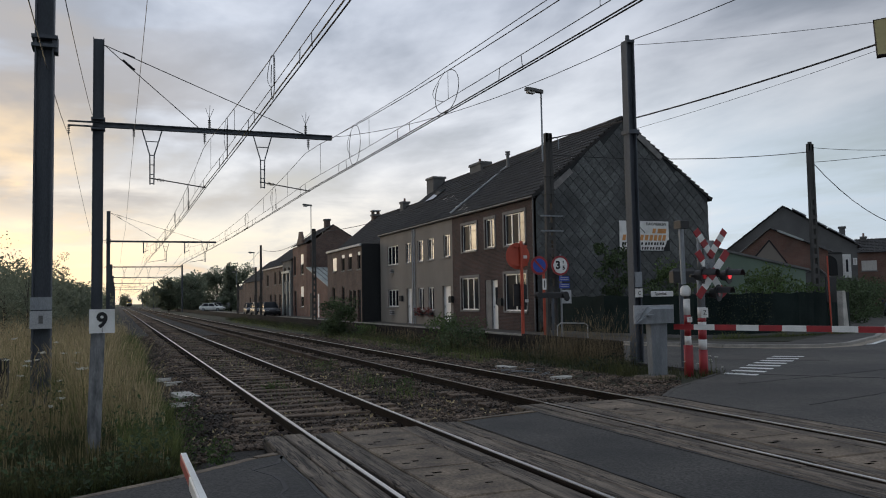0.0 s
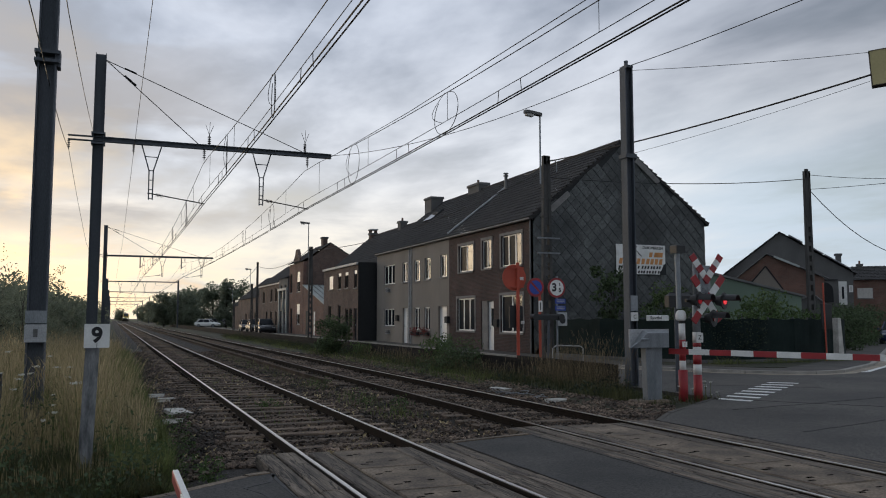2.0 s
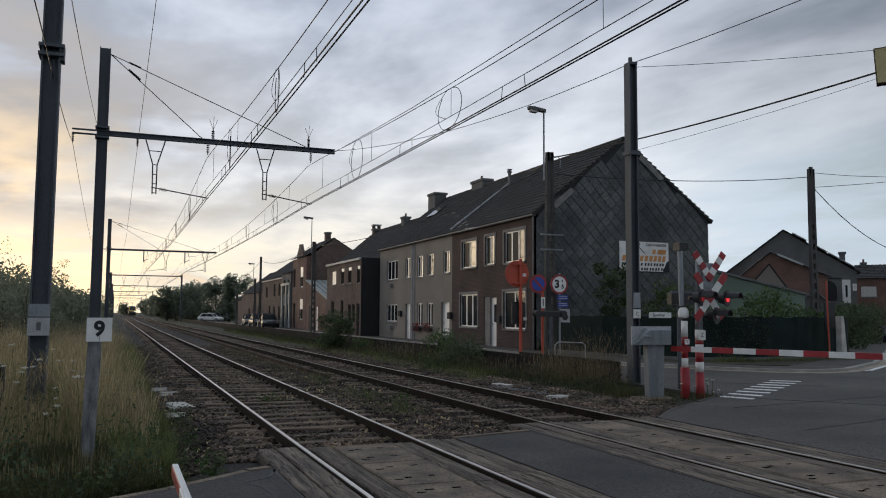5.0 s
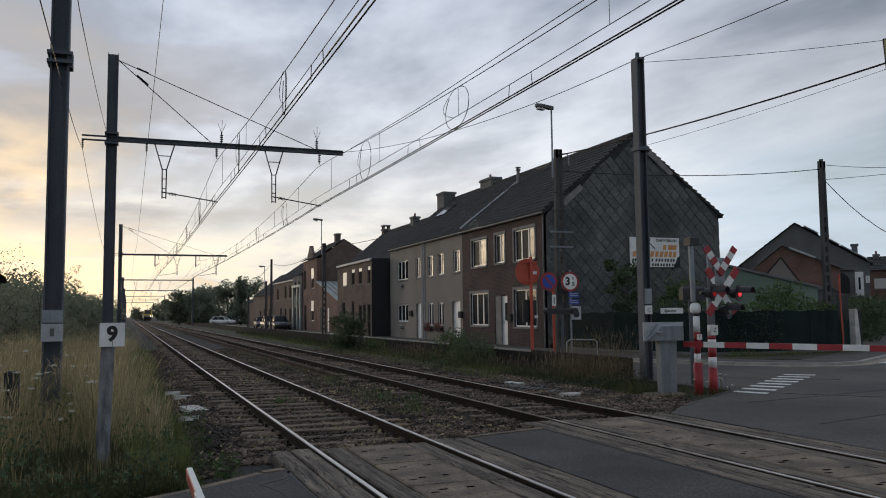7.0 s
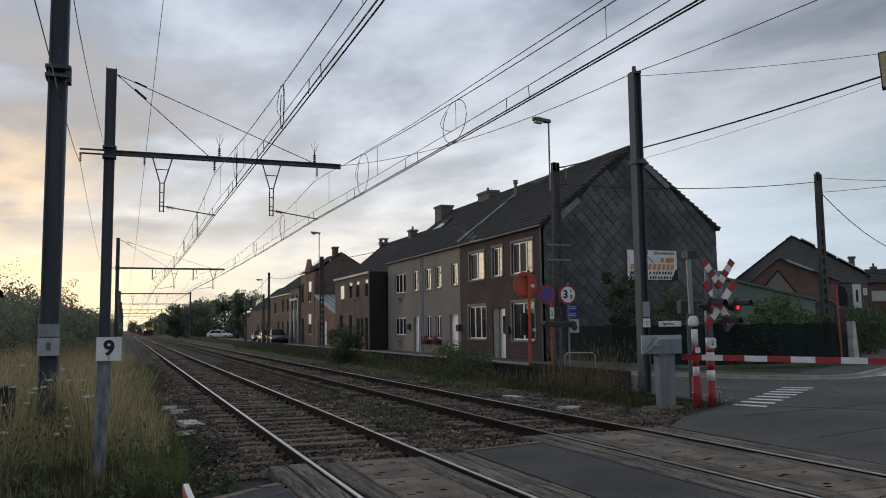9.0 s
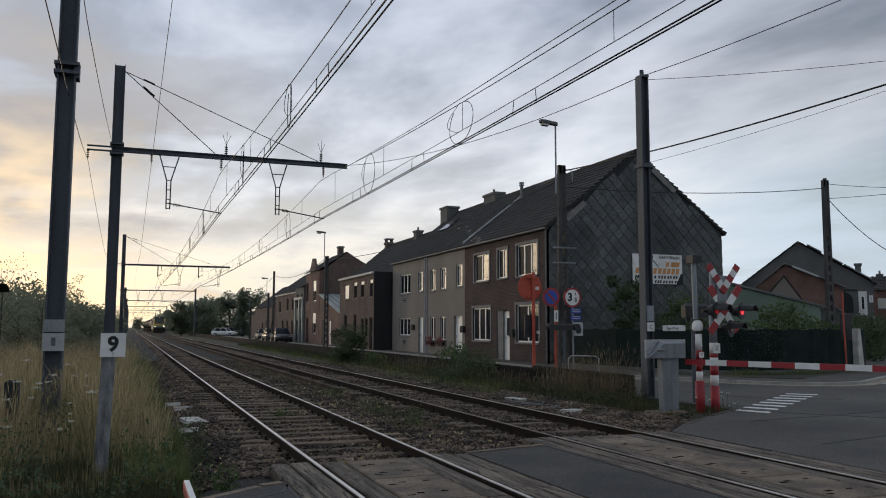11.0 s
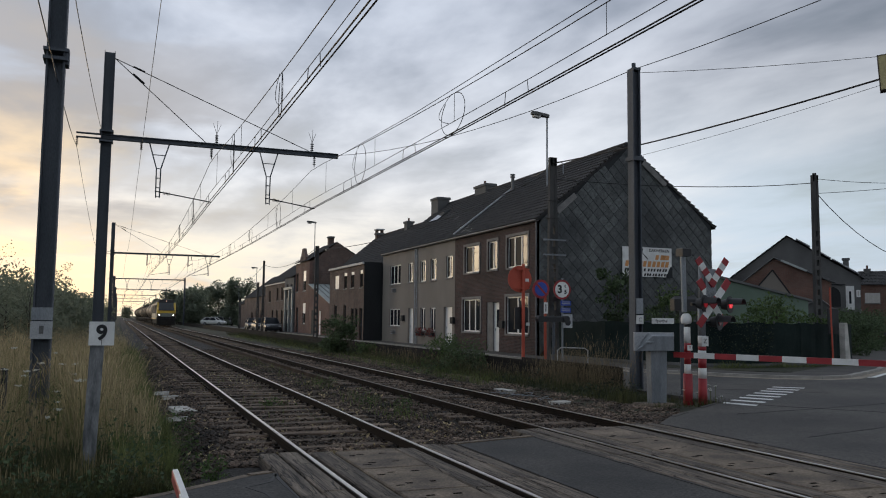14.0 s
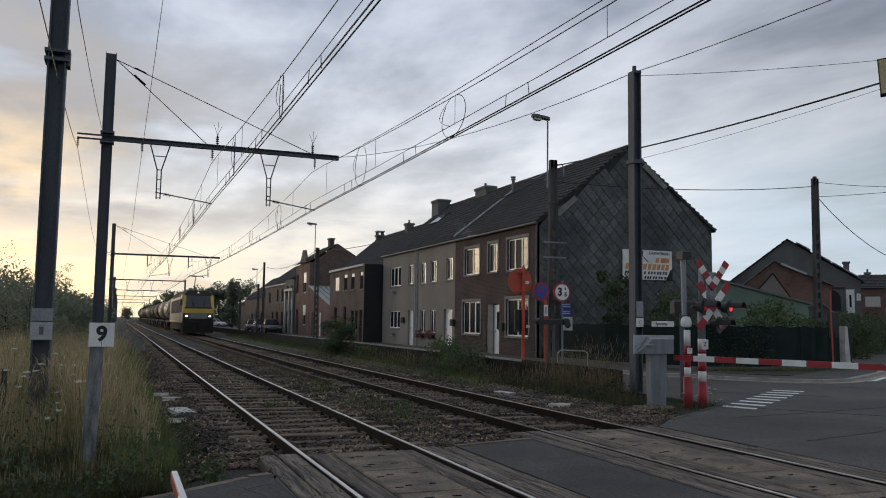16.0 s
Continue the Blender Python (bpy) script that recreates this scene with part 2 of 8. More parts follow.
def brickwork(name, c1, c2, mortar, length=0.21, height=0.065, along="y", rough=0.9):
    """Bond of small bricks on an upright wall that runs along y or x."""
    m = bpy.data.materials.new(name)
    m.use_nodes = True
    nt = m.node_tree
    N, L = nt.nodes.new, nt.links.new
    bsdf = nt.nodes["Principled BSDF"]
    co, sep, com = N("ShaderNodeTexCoord"), N("ShaderNodeSeparateXYZ"), N("ShaderNodeCombineXYZ")
    L(co.outputs["Object"], sep.inputs[0])
    add = N("ShaderNodeMath")
    L(sep.outputs[0], add.inputs[0])
    L(sep.outputs[1], add.inputs[1])
    L(add.outputs[0], com.inputs[0])
    L(sep.outputs[2], com.inputs[1])
    br = N("ShaderNodeTexBrick")
    for key, v in (("Scale", 1.0), ("Mortar Size", 0.007), ("Brick Width", length), ("Row Height", height), ("Bias", 0.0), ("Mortar Smooth", 0.2)):
        br.inputs[key].default_value = v
    br.inputs["Color1"].default_value, br.inputs["Color2"].default_value, br.inputs["Mortar"].default_value = (*c1, 1), (*c2, 1), (*mortar, 1)
    L(com.outputs[0], br.inputs[0])
    no, hsv, rng = N("ShaderNodeTexNoise"), N("ShaderNodeHueSaturation"), N("ShaderNodeMapRange")
    no.inputs["Scale"].default_value, no.inputs["Detail"].default_value = 0.7, 7
    L(co.outputs["Object"], no.inputs[0])
    rng.inputs[1].default_value, rng.inputs[2].default_value, rng.inputs[3].default_value, rng.inputs[4].default_value = 0.3, 0.7, 0.72, 1.25
    L(no.outputs[0], rng.inputs[0])
    L(rng.outputs[0], hsv.inputs["Value"])
    L(br.outputs[0], hsv.inputs["Color"])
    L(hsv.outputs[0], bsdf.inputs["Base Color"])
    bsdf.inputs["Roughness"].default_value = rough
    bp = N("ShaderNodeBump")
    bp.inputs["Strength"].default_value, bp.inputs["Distance"].default_value, bp.invert = 0.6, 0.006, True
    L(br.outputs["Fac"], bp.inputs["Height"])
    L(bp.outputs[0], bsdf.inputs["Normal"])
    return m


def plain(name, c, rough=0.5, metal=0.0, ior=1.45, glow=0.0):
    m = bpy.data.materials.new(name)
    m.use_nodes = True
    b = m.node_tree.nodes["Principled BSDF"]
    b.inputs["Base Color"].default_value = (*c, 1)
    b.inputs["Roughness"].default_value, b.inputs["Metallic"].default_value, b.inputs["IOR"].default_value = rough, metal, ior
    if glow:
        b.inputs["Emission Color"].default_value, b.inputs["Emission Strength"].default_value = (*c, 1), glow
    return m


M = {}
M["soil"] = surf("soil_and_turf", (0.035, 0.045, 0.016), (0.075, 0.07, 0.03), 0.35, 0.95, 0.6, 9, grain=0.4, world_space=True, depth=0.05)
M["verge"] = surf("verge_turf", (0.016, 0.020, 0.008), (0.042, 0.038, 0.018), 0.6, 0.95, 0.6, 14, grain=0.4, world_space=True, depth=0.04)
# far darker than the loose stones: shade of the gaps is in its colour
M["shaded_ballast_bed"] = surf("shaded_ballast_bed", (0.012, 0.0095, 0.0075), (0.036, 0.029, 0.023), 0.8, 0.95, 1.0, 22, grain=0.7, world_space=True, depth=0.05)
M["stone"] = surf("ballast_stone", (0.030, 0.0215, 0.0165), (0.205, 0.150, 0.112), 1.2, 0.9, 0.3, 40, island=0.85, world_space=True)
M["asphalt"] = surf("asphalt", (0.028, 0.026, 0.0245), (0.080, 0.073, 0.066), 0.45, 0.85, 1.0, 42, grain=0.95, world_space=True, depth=0.006)
M["asphalt_new"] = surf("asphalt_patch", (0.017, 0.0165, 0.016), (0.056, 0.052, 0.048), 0.9, 0.85, 1.0, 42, grain=0.95, world_space=True, depth=0.006)
M["concrete"] = surf("concrete", (0.074, 0.056, 0.041), (0.205, 0.158, 0.115), 2.2, 0.9, 0.7, 35, grain=0.5, world_space=True, random_shade=0.15)
M["kerb"] = surf("kerb_concrete", (0.22, 0.21, 0.19), (0.34, 0.32, 0.29), 2.0, 0.9, 0.3, 50, world_space=True)
M["paving"] = surf("paving", (0.036, 0.033, 0.030), (0.078, 0.070, 0.062), 1.0, 0.9, 0.4, 30, world_space=True)
M["timber"] = weathered_timber("crossing_timber", (0.052, 0.041, 0.032), (0.185, 0.148, 0.115), (0.008, 0.006, 0.005))
M["sleeper"] = surf("sleeper_wood", (0.034, 0.023, 0.016), (0.215, 0.155, 0.108), 1.4, 0.95, 0.8, 20, stretch=(1, 12, 4), grain=0.5, random_shade=0.35, depth=0.012)
M["dusty_rust"] = surf("dusty_rusty_rail", (0.040, 0.028, 0.021), (0.105, 0.076, 0.056), 2.0, 0.9, 0.4, 60, world_space=True, spec=0.2)
M["rust"] = surf("rusty_rail", (0.010, 0.0075, 0.006), (0.026, 0.018, 0.014), 2.0, 0.9, 0.4, 60, world_space=True, spec=0.15)
M["railhead"] = surf("polished_rail_head", (0.52, 0.50, 0.47), (0.62, 0.60, 0.57), 0.6, 0.30, 0.1, 60, metal=1.0, stretch=(20, 0.3, 1), world_space=True, grain=0.08)
M["mast"] = surf("weathered_steel_grey", (0.062, 0.072, 0.087), (0.105, 0.116, 0.135), 1.1, 0.7, 0.2, 40, metal=0.3, stretch=(2, 2, 0.4))
M["wire"] = plain("dark_wire", (0.02, 0.02, 0.022), 0.6, 0.5)
M["mastplate"] = surf("grey_plate", (0.30, 0.31, 0.32), (0.42, 0.43, 0.44), 3, 0.6, 0.1, 40)
M["white"] = surf("white_paint", (0.62, 0.62, 0.60), (0.78, 0.78, 0.76), 3, 0.55, 0.1, 50, grain=0.08)
M["red"] = surf("red_paint", (0.25, 0.016, 0.022), (0.37, 0.026, 0.032), 3, 0.5, 0.1, 50, grain=0.1)
M["orange"] = surf("orange_red_paint", (0.38, 0.056, 0.028), (0.48, 0.08, 0.042), 2, 0.6, 0.1, 40, grain=0.12)
M["black"] = surf("black_paint", (0.010, 0.010, 0.011), (0.022, 0.022, 0.024), 3, 0.55, 0.1, 50)
M["blue"] = surf("blue_enamel", (0.015, 0.05, 0.30), (0.02, 0.065, 0.38), 3, 0.45, 0.05, 50)
M["galv"] = surf("galvanised_grey", (0.20, 0.22, 0.24), (0.30, 0.32, 0.34), 1.5, 0.6, 0.15, 40, metal=0.4, stretch=(3, 3, 0.6))
M["cabinet"] = surf("grey_painted_cabinet", (0.13, 0.145, 0.16), (0.21, 0.225, 0.24), 1.5, 0.6, 0.15, 40, stretch=(3, 3, 0.5))
M["brick"] = brickwork("dark_red_brick", (0.070, 0.033, 0.029), (0.034, 0.021, 0.020), (0.088, 0.076, 0.070))
M["brick_far"] = brickwork("brown_brick", (0.135, 0.085, 0.068), (0.085, 0.056, 0.047), (0.16, 0.135, 0.118))
M["brick_red"] = brickwork("warm_red_brick", (0.185, 0.095, 0.072), (0.14, 0.072, 0.056), (0.18, 0.15, 0.13))
M["render"] = surf("beige_render", (0.20, 0.175, 0.15), (0.26, 0.23, 0.20), 0.5, 0.95, 0.4, 60, grain=0.12, stretch=(1, 1, 0.5))
M["stonework"] = surf("bluestone", (0.15, 0.145, 0.14), (0.23, 0.22, 0.21), 2.5, 0.8, 0.2, 40)
M["slate"] = surf("fibre_slate", (0.030, 0.034, 0.036), (0.096, 0.103, 0.101), 0.40, 0.60, 0.5, 9, random_shade=0.26, grain=0.4, world_space=True)
M["slate_back"] = surf("slate_underlay", (0.018, 0.020, 0.022), (0.034, 0.037, 0.039), 1.0, 0.9, 0.2, 25)
M["rooftile"] = surf("dark_roof_tile", (0.017, 0.016, 0.017), (0.036, 0.034, 0.033), 0.8, 0.85, 0.4, 14, random_shade=0.15, grain=0.3, island=0.25)
M["tar"] = surf("black_boarding", (0.012, 0.014, 0.016), (0.022, 0.024, 0.026), 1.0, 0.8, 0.3, 20, stretch=(1, 1, 0.3))
M["pvc"] = surf("white_pvc", (0.66, 0.66, 0.65), (0.76, 0.76, 0.75), 2, 0.4, 0.05, 40, grain=0.04)
M["glass"] = plain("window_glass", (0.022, 0.025, 0.03), 0.03, 0.0, 1.19)
M["dark_frame"] = surf("dark_window_frame", (0.05, 0.045, 0.04), (0.10, 0.09, 0.08), 2, 0.6, 0.05, 40, grain=0.1)
M["glass_dark"] = plain("dark_window_glass", (0.010, 0.012, 0.015), 0.55, 0.0, 1.04)
# window glass with its sky reflection nearly removed, for the darker panes
M["glass_dull"] = plain("low_reflection_window_glass", (0.02, 0.023, 0.028), 0.25, 0.0, 1.04)
M["curtain"] = surf("pale_curtain", (0.45, 0.43, 0.40), (0.6, 0.58, 0.55), 6, 0.9, 0.3, 20, stretch=(8, 8, 0.3))
M["gutter"] = surf("zinc_gutter", (0.11, 0.11, 0.11), (0.17, 0.17, 0.168), 2, 0.5, 0.1, 40, metal=0.3)
M["zinc"] = surf("pale_corrugated_sheet", (0.30, 0.33, 0.32), (0.42, 0.45, 0.43), 1.0, 0.6, 0.2, 30)
M["shed"] = surf("green_sheet_wall", (0.115, 0.165, 0.125), (0.15, 0.205, 0.16), 0.5, 0.8, 0.1, 30, grain=0.1)
# green net with the shade it stands in put into its colour
M["netting"] = surf("shade_darkened_green_net", (0.008, 0.015, 0.014), (0.017, 0.027, 0.025), 1.2, 0.95, 0.5, 30, grain=0.3, spec=0.15)
M["cement"] = surf("grey_cement_wall", (0.10, 0.10, 0.10), (0.145, 0.145, 0.142), 0.7, 0.9, 0.2, 40)
M["pole"] = surf("concrete_pole", (0.040, 0.040, 0.040), (0.085, 0.082, 0.078), 1.5, 0.9, 0.3, 40, stretch=(2, 2, 0.5))

# ---- ground, tracks and crossing (rail heads at z = 0) ----
rnd = random.Random(7)
GAUGE = 1.505
M["dullhead"] = surf("dull_rail_head", (0.10, 0.08, 0.065), (0.20, 0.17, 0.145), 0.6, 0.5, 0.1, 60, metal=0.7, stretch=(20, 0.3, 1), world_space=True, grain=0.1)
TRACKS = (2.141, 6.018)         # left rail of each track
FAR = 620.0
ROAD_END = 10.1                 # where the crossing deck stops


def bed_height(x, y):
    """The ballast: flat between the rails, falling off at the shoulders."""
    edge = max(0.0, 1.25 - x, x - 8.75)
    return -0.16 - 0.30 * min(1.0, edge / 0.9) + 0.025 * noise.noise((x * 2.1, y * 2.1, 0)) - 0.05 * (4.1 < x < 5.5)


def strip(xs, ys, f):
    bm = bmesh.new()
    rows = [[bm.verts.new((x, y, f(x, y))) for x in xs] for y in ys]
    for a, b in zip(rows, rows[1:]):
        for i in range(len(xs) - 1):
            bm.faces.new((a[i], a[i + 1], b[i + 1], b[i]))
    return bm


bm = bmesh.new()
put(bm, [(-1800, -900, -0.42), (1800, -900, -0.42), (1800, 2600, -0.42), (-1800, 2600, -0.42)], [(0, 1, 2, 3)])
solid("ground", "rough turf and bare soil of flat country", "ground", bm, M["soil"], kind="structure")

xs = [0.3 + 0.12 * i for i in range(78)]
ys = [-14 + 0.5 * i for i in range(46)] + [9.2 + 0.15 * i for i in range(230)] + [44 + 2.5 * i for i in range(232)]
ys = sorted(set(round(y, 3) for y in ys))
solid("track_bed", "brown crushed stone track ballast, darkened as shade between stones", "ballast", strip(xs, ys, bed_height), M["shaded_ballast_bed"], kind="structure")

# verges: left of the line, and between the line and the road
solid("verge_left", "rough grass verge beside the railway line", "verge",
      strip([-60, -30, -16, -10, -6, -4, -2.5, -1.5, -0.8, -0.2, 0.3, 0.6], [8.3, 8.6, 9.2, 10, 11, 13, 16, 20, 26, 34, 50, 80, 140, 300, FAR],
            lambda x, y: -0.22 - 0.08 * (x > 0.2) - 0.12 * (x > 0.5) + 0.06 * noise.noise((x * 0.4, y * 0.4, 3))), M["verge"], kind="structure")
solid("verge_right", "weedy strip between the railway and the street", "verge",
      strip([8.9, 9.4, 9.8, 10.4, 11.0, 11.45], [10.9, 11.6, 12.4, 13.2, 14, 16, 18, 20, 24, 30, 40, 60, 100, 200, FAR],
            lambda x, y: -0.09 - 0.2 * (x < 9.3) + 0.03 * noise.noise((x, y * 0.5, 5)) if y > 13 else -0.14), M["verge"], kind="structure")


def rail(x, y0, y1, z=0.0, name="rail", shiny=True, bright_end=None):
    t = thing(name, "worn steel rail with a bright polished head" if shiny else "spare rusty rail lying on the ballast", "rail", group="running rails" if shiny else "")
    bm = bmesh.new()
    prof = [(-0.065, -0.165), (0.065, -0.165), (0.065, -0.15), (0.012, -0.125), (0.012, -0.045), (0.036, -0.034), (0.036, -0.008), (-0.036, -0.008), (-0.036, -0.034), (-0.012, -0.045), (-0.012, -0.125), (-0.065, -0.15)]
    n = len(prof)
    put(bm, [(x + a, y0, z + b) for a, b in prof] + [(x + a, y1, z + b) for a, b in prof],
        [tuple(range(n)), tuple(range(n, 2 * n))[::-1]] + [(i, (i + 1) % n, n + (i + 1) % n, n + i) for i in range(n)])
    part("web", bm, M["rust" if shiny else "dusty_rust"], t)
    if shiny:
        bm = bmesh.new()
        box(bm, x - 0.022, x + 0.022, y0, bright_end or y1, z - 0.0075, z)
        part("head", bm, M["railhead"], t)
        if bright_end:
            bm = bmesh.new()
            box(bm, x - 0.022, x + 0.022, bright_end, y1, z - 0.0075, z)
            part("dull_head", bm, M["dullhead"], t, "dull brown rail head")
        bm = bmesh.new()
        for i in range(70):
            y = ROAD_END + 0.35 + 0.62 * i
            box(bm, x - 0.17, x + 0.17, y - 0.075, y + 0.075, z - 0.150, z - 0.138)
            for s in (-1, 1):
                block(bm, x + s * 0.098 - 0.035, x + s * 0.098 + 0.035, y - 0.05, y + 0.05, z - 0.138, z - 0.105, 0.006)
                rod(bm, (x + s * 0.105, y, z - 0.105), (x + s * 0.105, y, z - 0.068), 0.018, n=6)
        tagged(part("rail_fastening", bm, M["rust"], t, "dark base plates, clips and screws"), kind="stuff")
    return t


for x0 in TRACKS:
    for x in (x0, x0 + GAUGE):
        rail(x, -14, FAR, bright_end=11.0 if x == TRACKS[1] else None)
rail(5.42, 22.0, 140, -0.04, "spare_rail", False)
rail(8.22, 22.8, 140, -0.09, "spare_rail", False)

# sleepers: the nearest ones singly, those far off joined
bm = bmesh.new()
block(bm, -1.28, 1.28, -0.125, 0.125, -0.14, 0.0, 0.012)
sleeper_mesh = bpy.data.meshes.new("sleeper")
bm.to_mesh(sleeper_mesh)
bm.free()
sleeper_mesh.materials.append(M["sleeper"])
for k, x0 in enumerate(TRACKS):
    t = thing("sleeper_row", "row of weathered wooden sleepers half sunk in ballast", "sleepers", kind="structure")
    far = bmesh.new()
    for i in range(420):
        y = ROAD_END + 0.35 + 0.62 * i
        if i < 110:
            s = new("sleeper", sleeper_mesh)
            s.parent = t
            s.matrix_basis = pose(x0 + GAUGE / 2 + rnd.uniform(-0.05, 0.05), y + rnd.uniform(-0.03, 0.03), -0.122 - 0.012 * k + rnd.uniform(-0.020, 0.012), 0, rnd.uniform(-0.6, 0.6), rnd.uniform(-1, 1))
        else:
            box(far, x0 + GAUGE / 2 - 1.28, x0 + GAUGE / 2 + 1.28, y - 0.125, y + 0.125, -0.25, -0.135)
    tagged(part("far_sleepers", far, M["sleeper"], t), kind="stuff")


# loose stones
def stones(name, label, count, place, size):
    verts, faces = [], []
    ico = [Vector(v) for v in ((0, 0, 1), (0.9, 0, 0.3), (0.25, 0.85, 0.35), (-0.75, 0.5, 0.3), (-0.7, -0.55, 0.35), (0.3, -0.9, 0.25), (0.1, 0.1, -0.7))]
    tri = [(0, 1, 2), (0, 2, 3), (0, 3, 4), (0, 4, 5), (0, 5, 1), (6, 2, 1), (6, 3, 2), (6, 4, 3), (6, 5, 4), (6, 1, 5)]
    for _ in range(count):
        x, y, z = place()
        s = rnd.uniform(*size)
        q = Euler((rnd.uniform(-0.6, 0.6), rnd.uniform(-0.6, 0.6), rnd.uniform(0, 6.3))).to_matrix()
        k = Vector((s * rnd.uniform(0.8, 1.35), s * rnd.uniform(0.7, 1.1), s * rnd.uniform(0.5, 0.85)))
        o = len(verts)
        for v in ico:
            w = q @ Vector((v.x * k.x * rnd.uniform(0.8, 1.15), v.y * k.y * rnd.uniform(0.8, 1.15), v.z * k.z))
            verts.append((x + w.x, y + w.y, z + w.z))
        faces += [tuple(o + i for i in f) for f in tri]
    me = bpy.data.meshes.new(name)
    me.from_pydata(verts, [], faces)
    me.materials.append(M["stone"])
    return tagged(new(name, me), label, "stones", kind="stuff")


def on_bed():
    while True:
        y = 9.95 + 36 * rnd.random() ** 1.7
        x = rnd.uniform(0.75, 9.35)
        on_sleeper = min(abs(x - a - GAUGE / 2) for a in TRACKS) < 1.28 and abs((y - ROAD_END - 0.35 + 0.31) % 0.62 - 0.31) < 0.13
        near_rail = min(abs(x - a) for b in TRACKS for a in (b, b + GAUGE)) < 0.08
        if near_rail or (y > 21.8 and min(abs(x - 5.42), abs(x - 8.22)) < 0.09) or (on_sleeper and rnd.random() < (0.86 if x < 4.5 else 0.6)):
            continue
        return x, y, bed_height(x, y) + rnd.uniform(-0.005, 0.035)


stones("ballast_stones", "loose dark brown ballast stones between the rails", 58000, on_bed, (0.016, 0.040))

def by_the_verge():
    y = 11.4 + 30 * rnd.random() ** 1.9
    x = rnd.uniform(8.6, 10.1 if y < 13.4 else 9.75)
    return x, y, (-0.14 if y < 13 else -0.10 - 0.2 * max(0.0, min(1.0, (9.4 - x) / 0.5))) + rnd.uniform(-0.01, 0.03)


stones("verge_stones", "loose stones along the edge of the verge", 16000, by_the_verge, (0.018, 0.045))

# crossing deck: timbers outside the rails, concrete panels between them
# near-black, painting the shade inside the panels' lifting holes
hole = surf("hole_shade_black", (0.005, 0.005, 0.005), (0.009, 0.008, 0.007), 5, 1.0, 0.0, spec=0.0)
for k, x0 in enumerate(TRACKS):
    deck = thing("crossing_deck", "timber and concrete level crossing deck let in between the rails", "crossing deck", kind="structure")
    end = (9.95, 11.0)[k]
    xl, xr = x0, x0 + GAUGE
    strips = [(xl - 0.52, xl - 0.30), (xl - 0.29, xl - 0.045), (xl + 0.10, xl + 0.36), (xr - 0.36, xr - 0.10), (xr + 0.045, xr + 0.29), (xr + 0.30, xr + 0.52)]
    for j, (a, b) in enumerate(strips):
        y = end + (0, 0.0, -0.05, -0.12, 0.08, 0.0)[j]
        while y > -13:
            ln = rnd.uniform(2.3, 2.7)
            bm = bmesh.new()
            block(bm, a + 0.007, b - 0.007, y - ln + 0.016, y, -0.15, -0.004 + rnd.uniform(-0.012, 0.002), 0.014)
            part("timber", bm, M["timber"], deck)
            y -= ln
    y, holes = end - 0.15, bmesh.new()
    while y > -13:
        bm = bmesh.new()
        zt = -0.008 + rnd.uniform(-0.006, 0.004)
        block(bm, xl + 0.375, xr - 0.375, y - 1.182, y, -0.15, zt, 0.014)
        part("panel", bm, M["concrete"], deck)
        for hx, dy in ((0.49, 0.07), (0.60, -0.01), (0.88, -0.03)):
            for hy in (0.28, 0.88):
                if rnd.random() < 0.92:
                    hy += dy
                    hw, hl, jx, jy = rnd.uniform(0.03, 0.048), rnd.uniform(0.014, 0.026), rnd.uniform(-0.015, 0.015), rnd.uniform(-0.03, 0.03)
                    # a thin black pad on the panel stands for the hole's dark inside
                    block(holes, xl + hx + jx - hw, xl + hx + jx + hw, y - hy + jy - hl, y - hy + jy + hl, zt - 0.01, zt + 0.0015, 0.001)
        y -= 1.2
    part("lifting_hole_shade", holes, hole, deck)

# road surfaces
bm = bmesh.new()
prism(bm, [(-40, -13), (1.60, -13), (1.60, 8.72), (1.35, 8.62), (0.54, 8.0), (-1.4, 6.9), (-6, 5.2), (-40, -6)], -0.4, -0.012)
solid("road_near", "worn dark asphalt road beside the near rail", "road", bm, M["asphalt_new"], kind="structure")
bm = bmesh.new()
prism(bm, [(4.19, -13), (5.47, -13), (5.47, 10.25), (4.19, 9.95)], -0.4, -0.016)
solid("road_middle", "dark asphalt strip between the two tracks", "road", bm, M["asphalt_new"], kind="structure")
bm = bmesh.new()
prism(bm, [(8.08, -13), (8.08, 10.8), (8.95, 11.64), (10.3, 12.6), (11.45, 13.4), (11.5, 16.6), (11.6, 22), (11.6, 460), (15.4, 460), (15.4, 30), (15.42, 24), (15.5, 22.1), (16.3, 21.0), (16.9, 19.7), (17.9, 18.5),
           (18.97, 17.95), (20.23, 18.1), (24.2, 20.4), (60, 48), (64, 44), (30, 17), (24, 10), (22, -13)][::-1], -0.4, -0.014)
solid("road_street", "grey asphalt street beyond the crossing", "road", bm, M["asphalt"], kind="structure")
bm = bmesh.new()
prism(bm, [(22, -13), (24, 10), (30, 17), (64, 44), (200, 44), (200, -13)], -0.4, -0.02)
solid("road_side", "grey asphalt forecourt beside the street", "road", bm, M["asphalt"], kind="structure")

# pale concrete edging where the asphalt meets the ballast and the verge
def edging(pts, w, z, label="worn concrete edging strip", material="concrete"):
    t = thing("edging", label, "edging", kind="structure")
    for a, b in zip(pts, pts[1:]):
        a, b = Vector(a), Vector(b)
        n = max(1, round((b - a).length))
        d = (b - a).normalized()
        s = Vector((-d.y, d.x)) * w
        for i in range(n):
            p, q = a.lerp(b, i / n), a.lerp(b, (i + 0.985) / n)
            bm = bmesh.new()
            prism(bm, [(v.x, v.y) for v in (p, q, q + s, p + s)], -0.3, z + rnd.uniform(-0.006, 0.004))
            part("edging_block", bm, M[material], t)


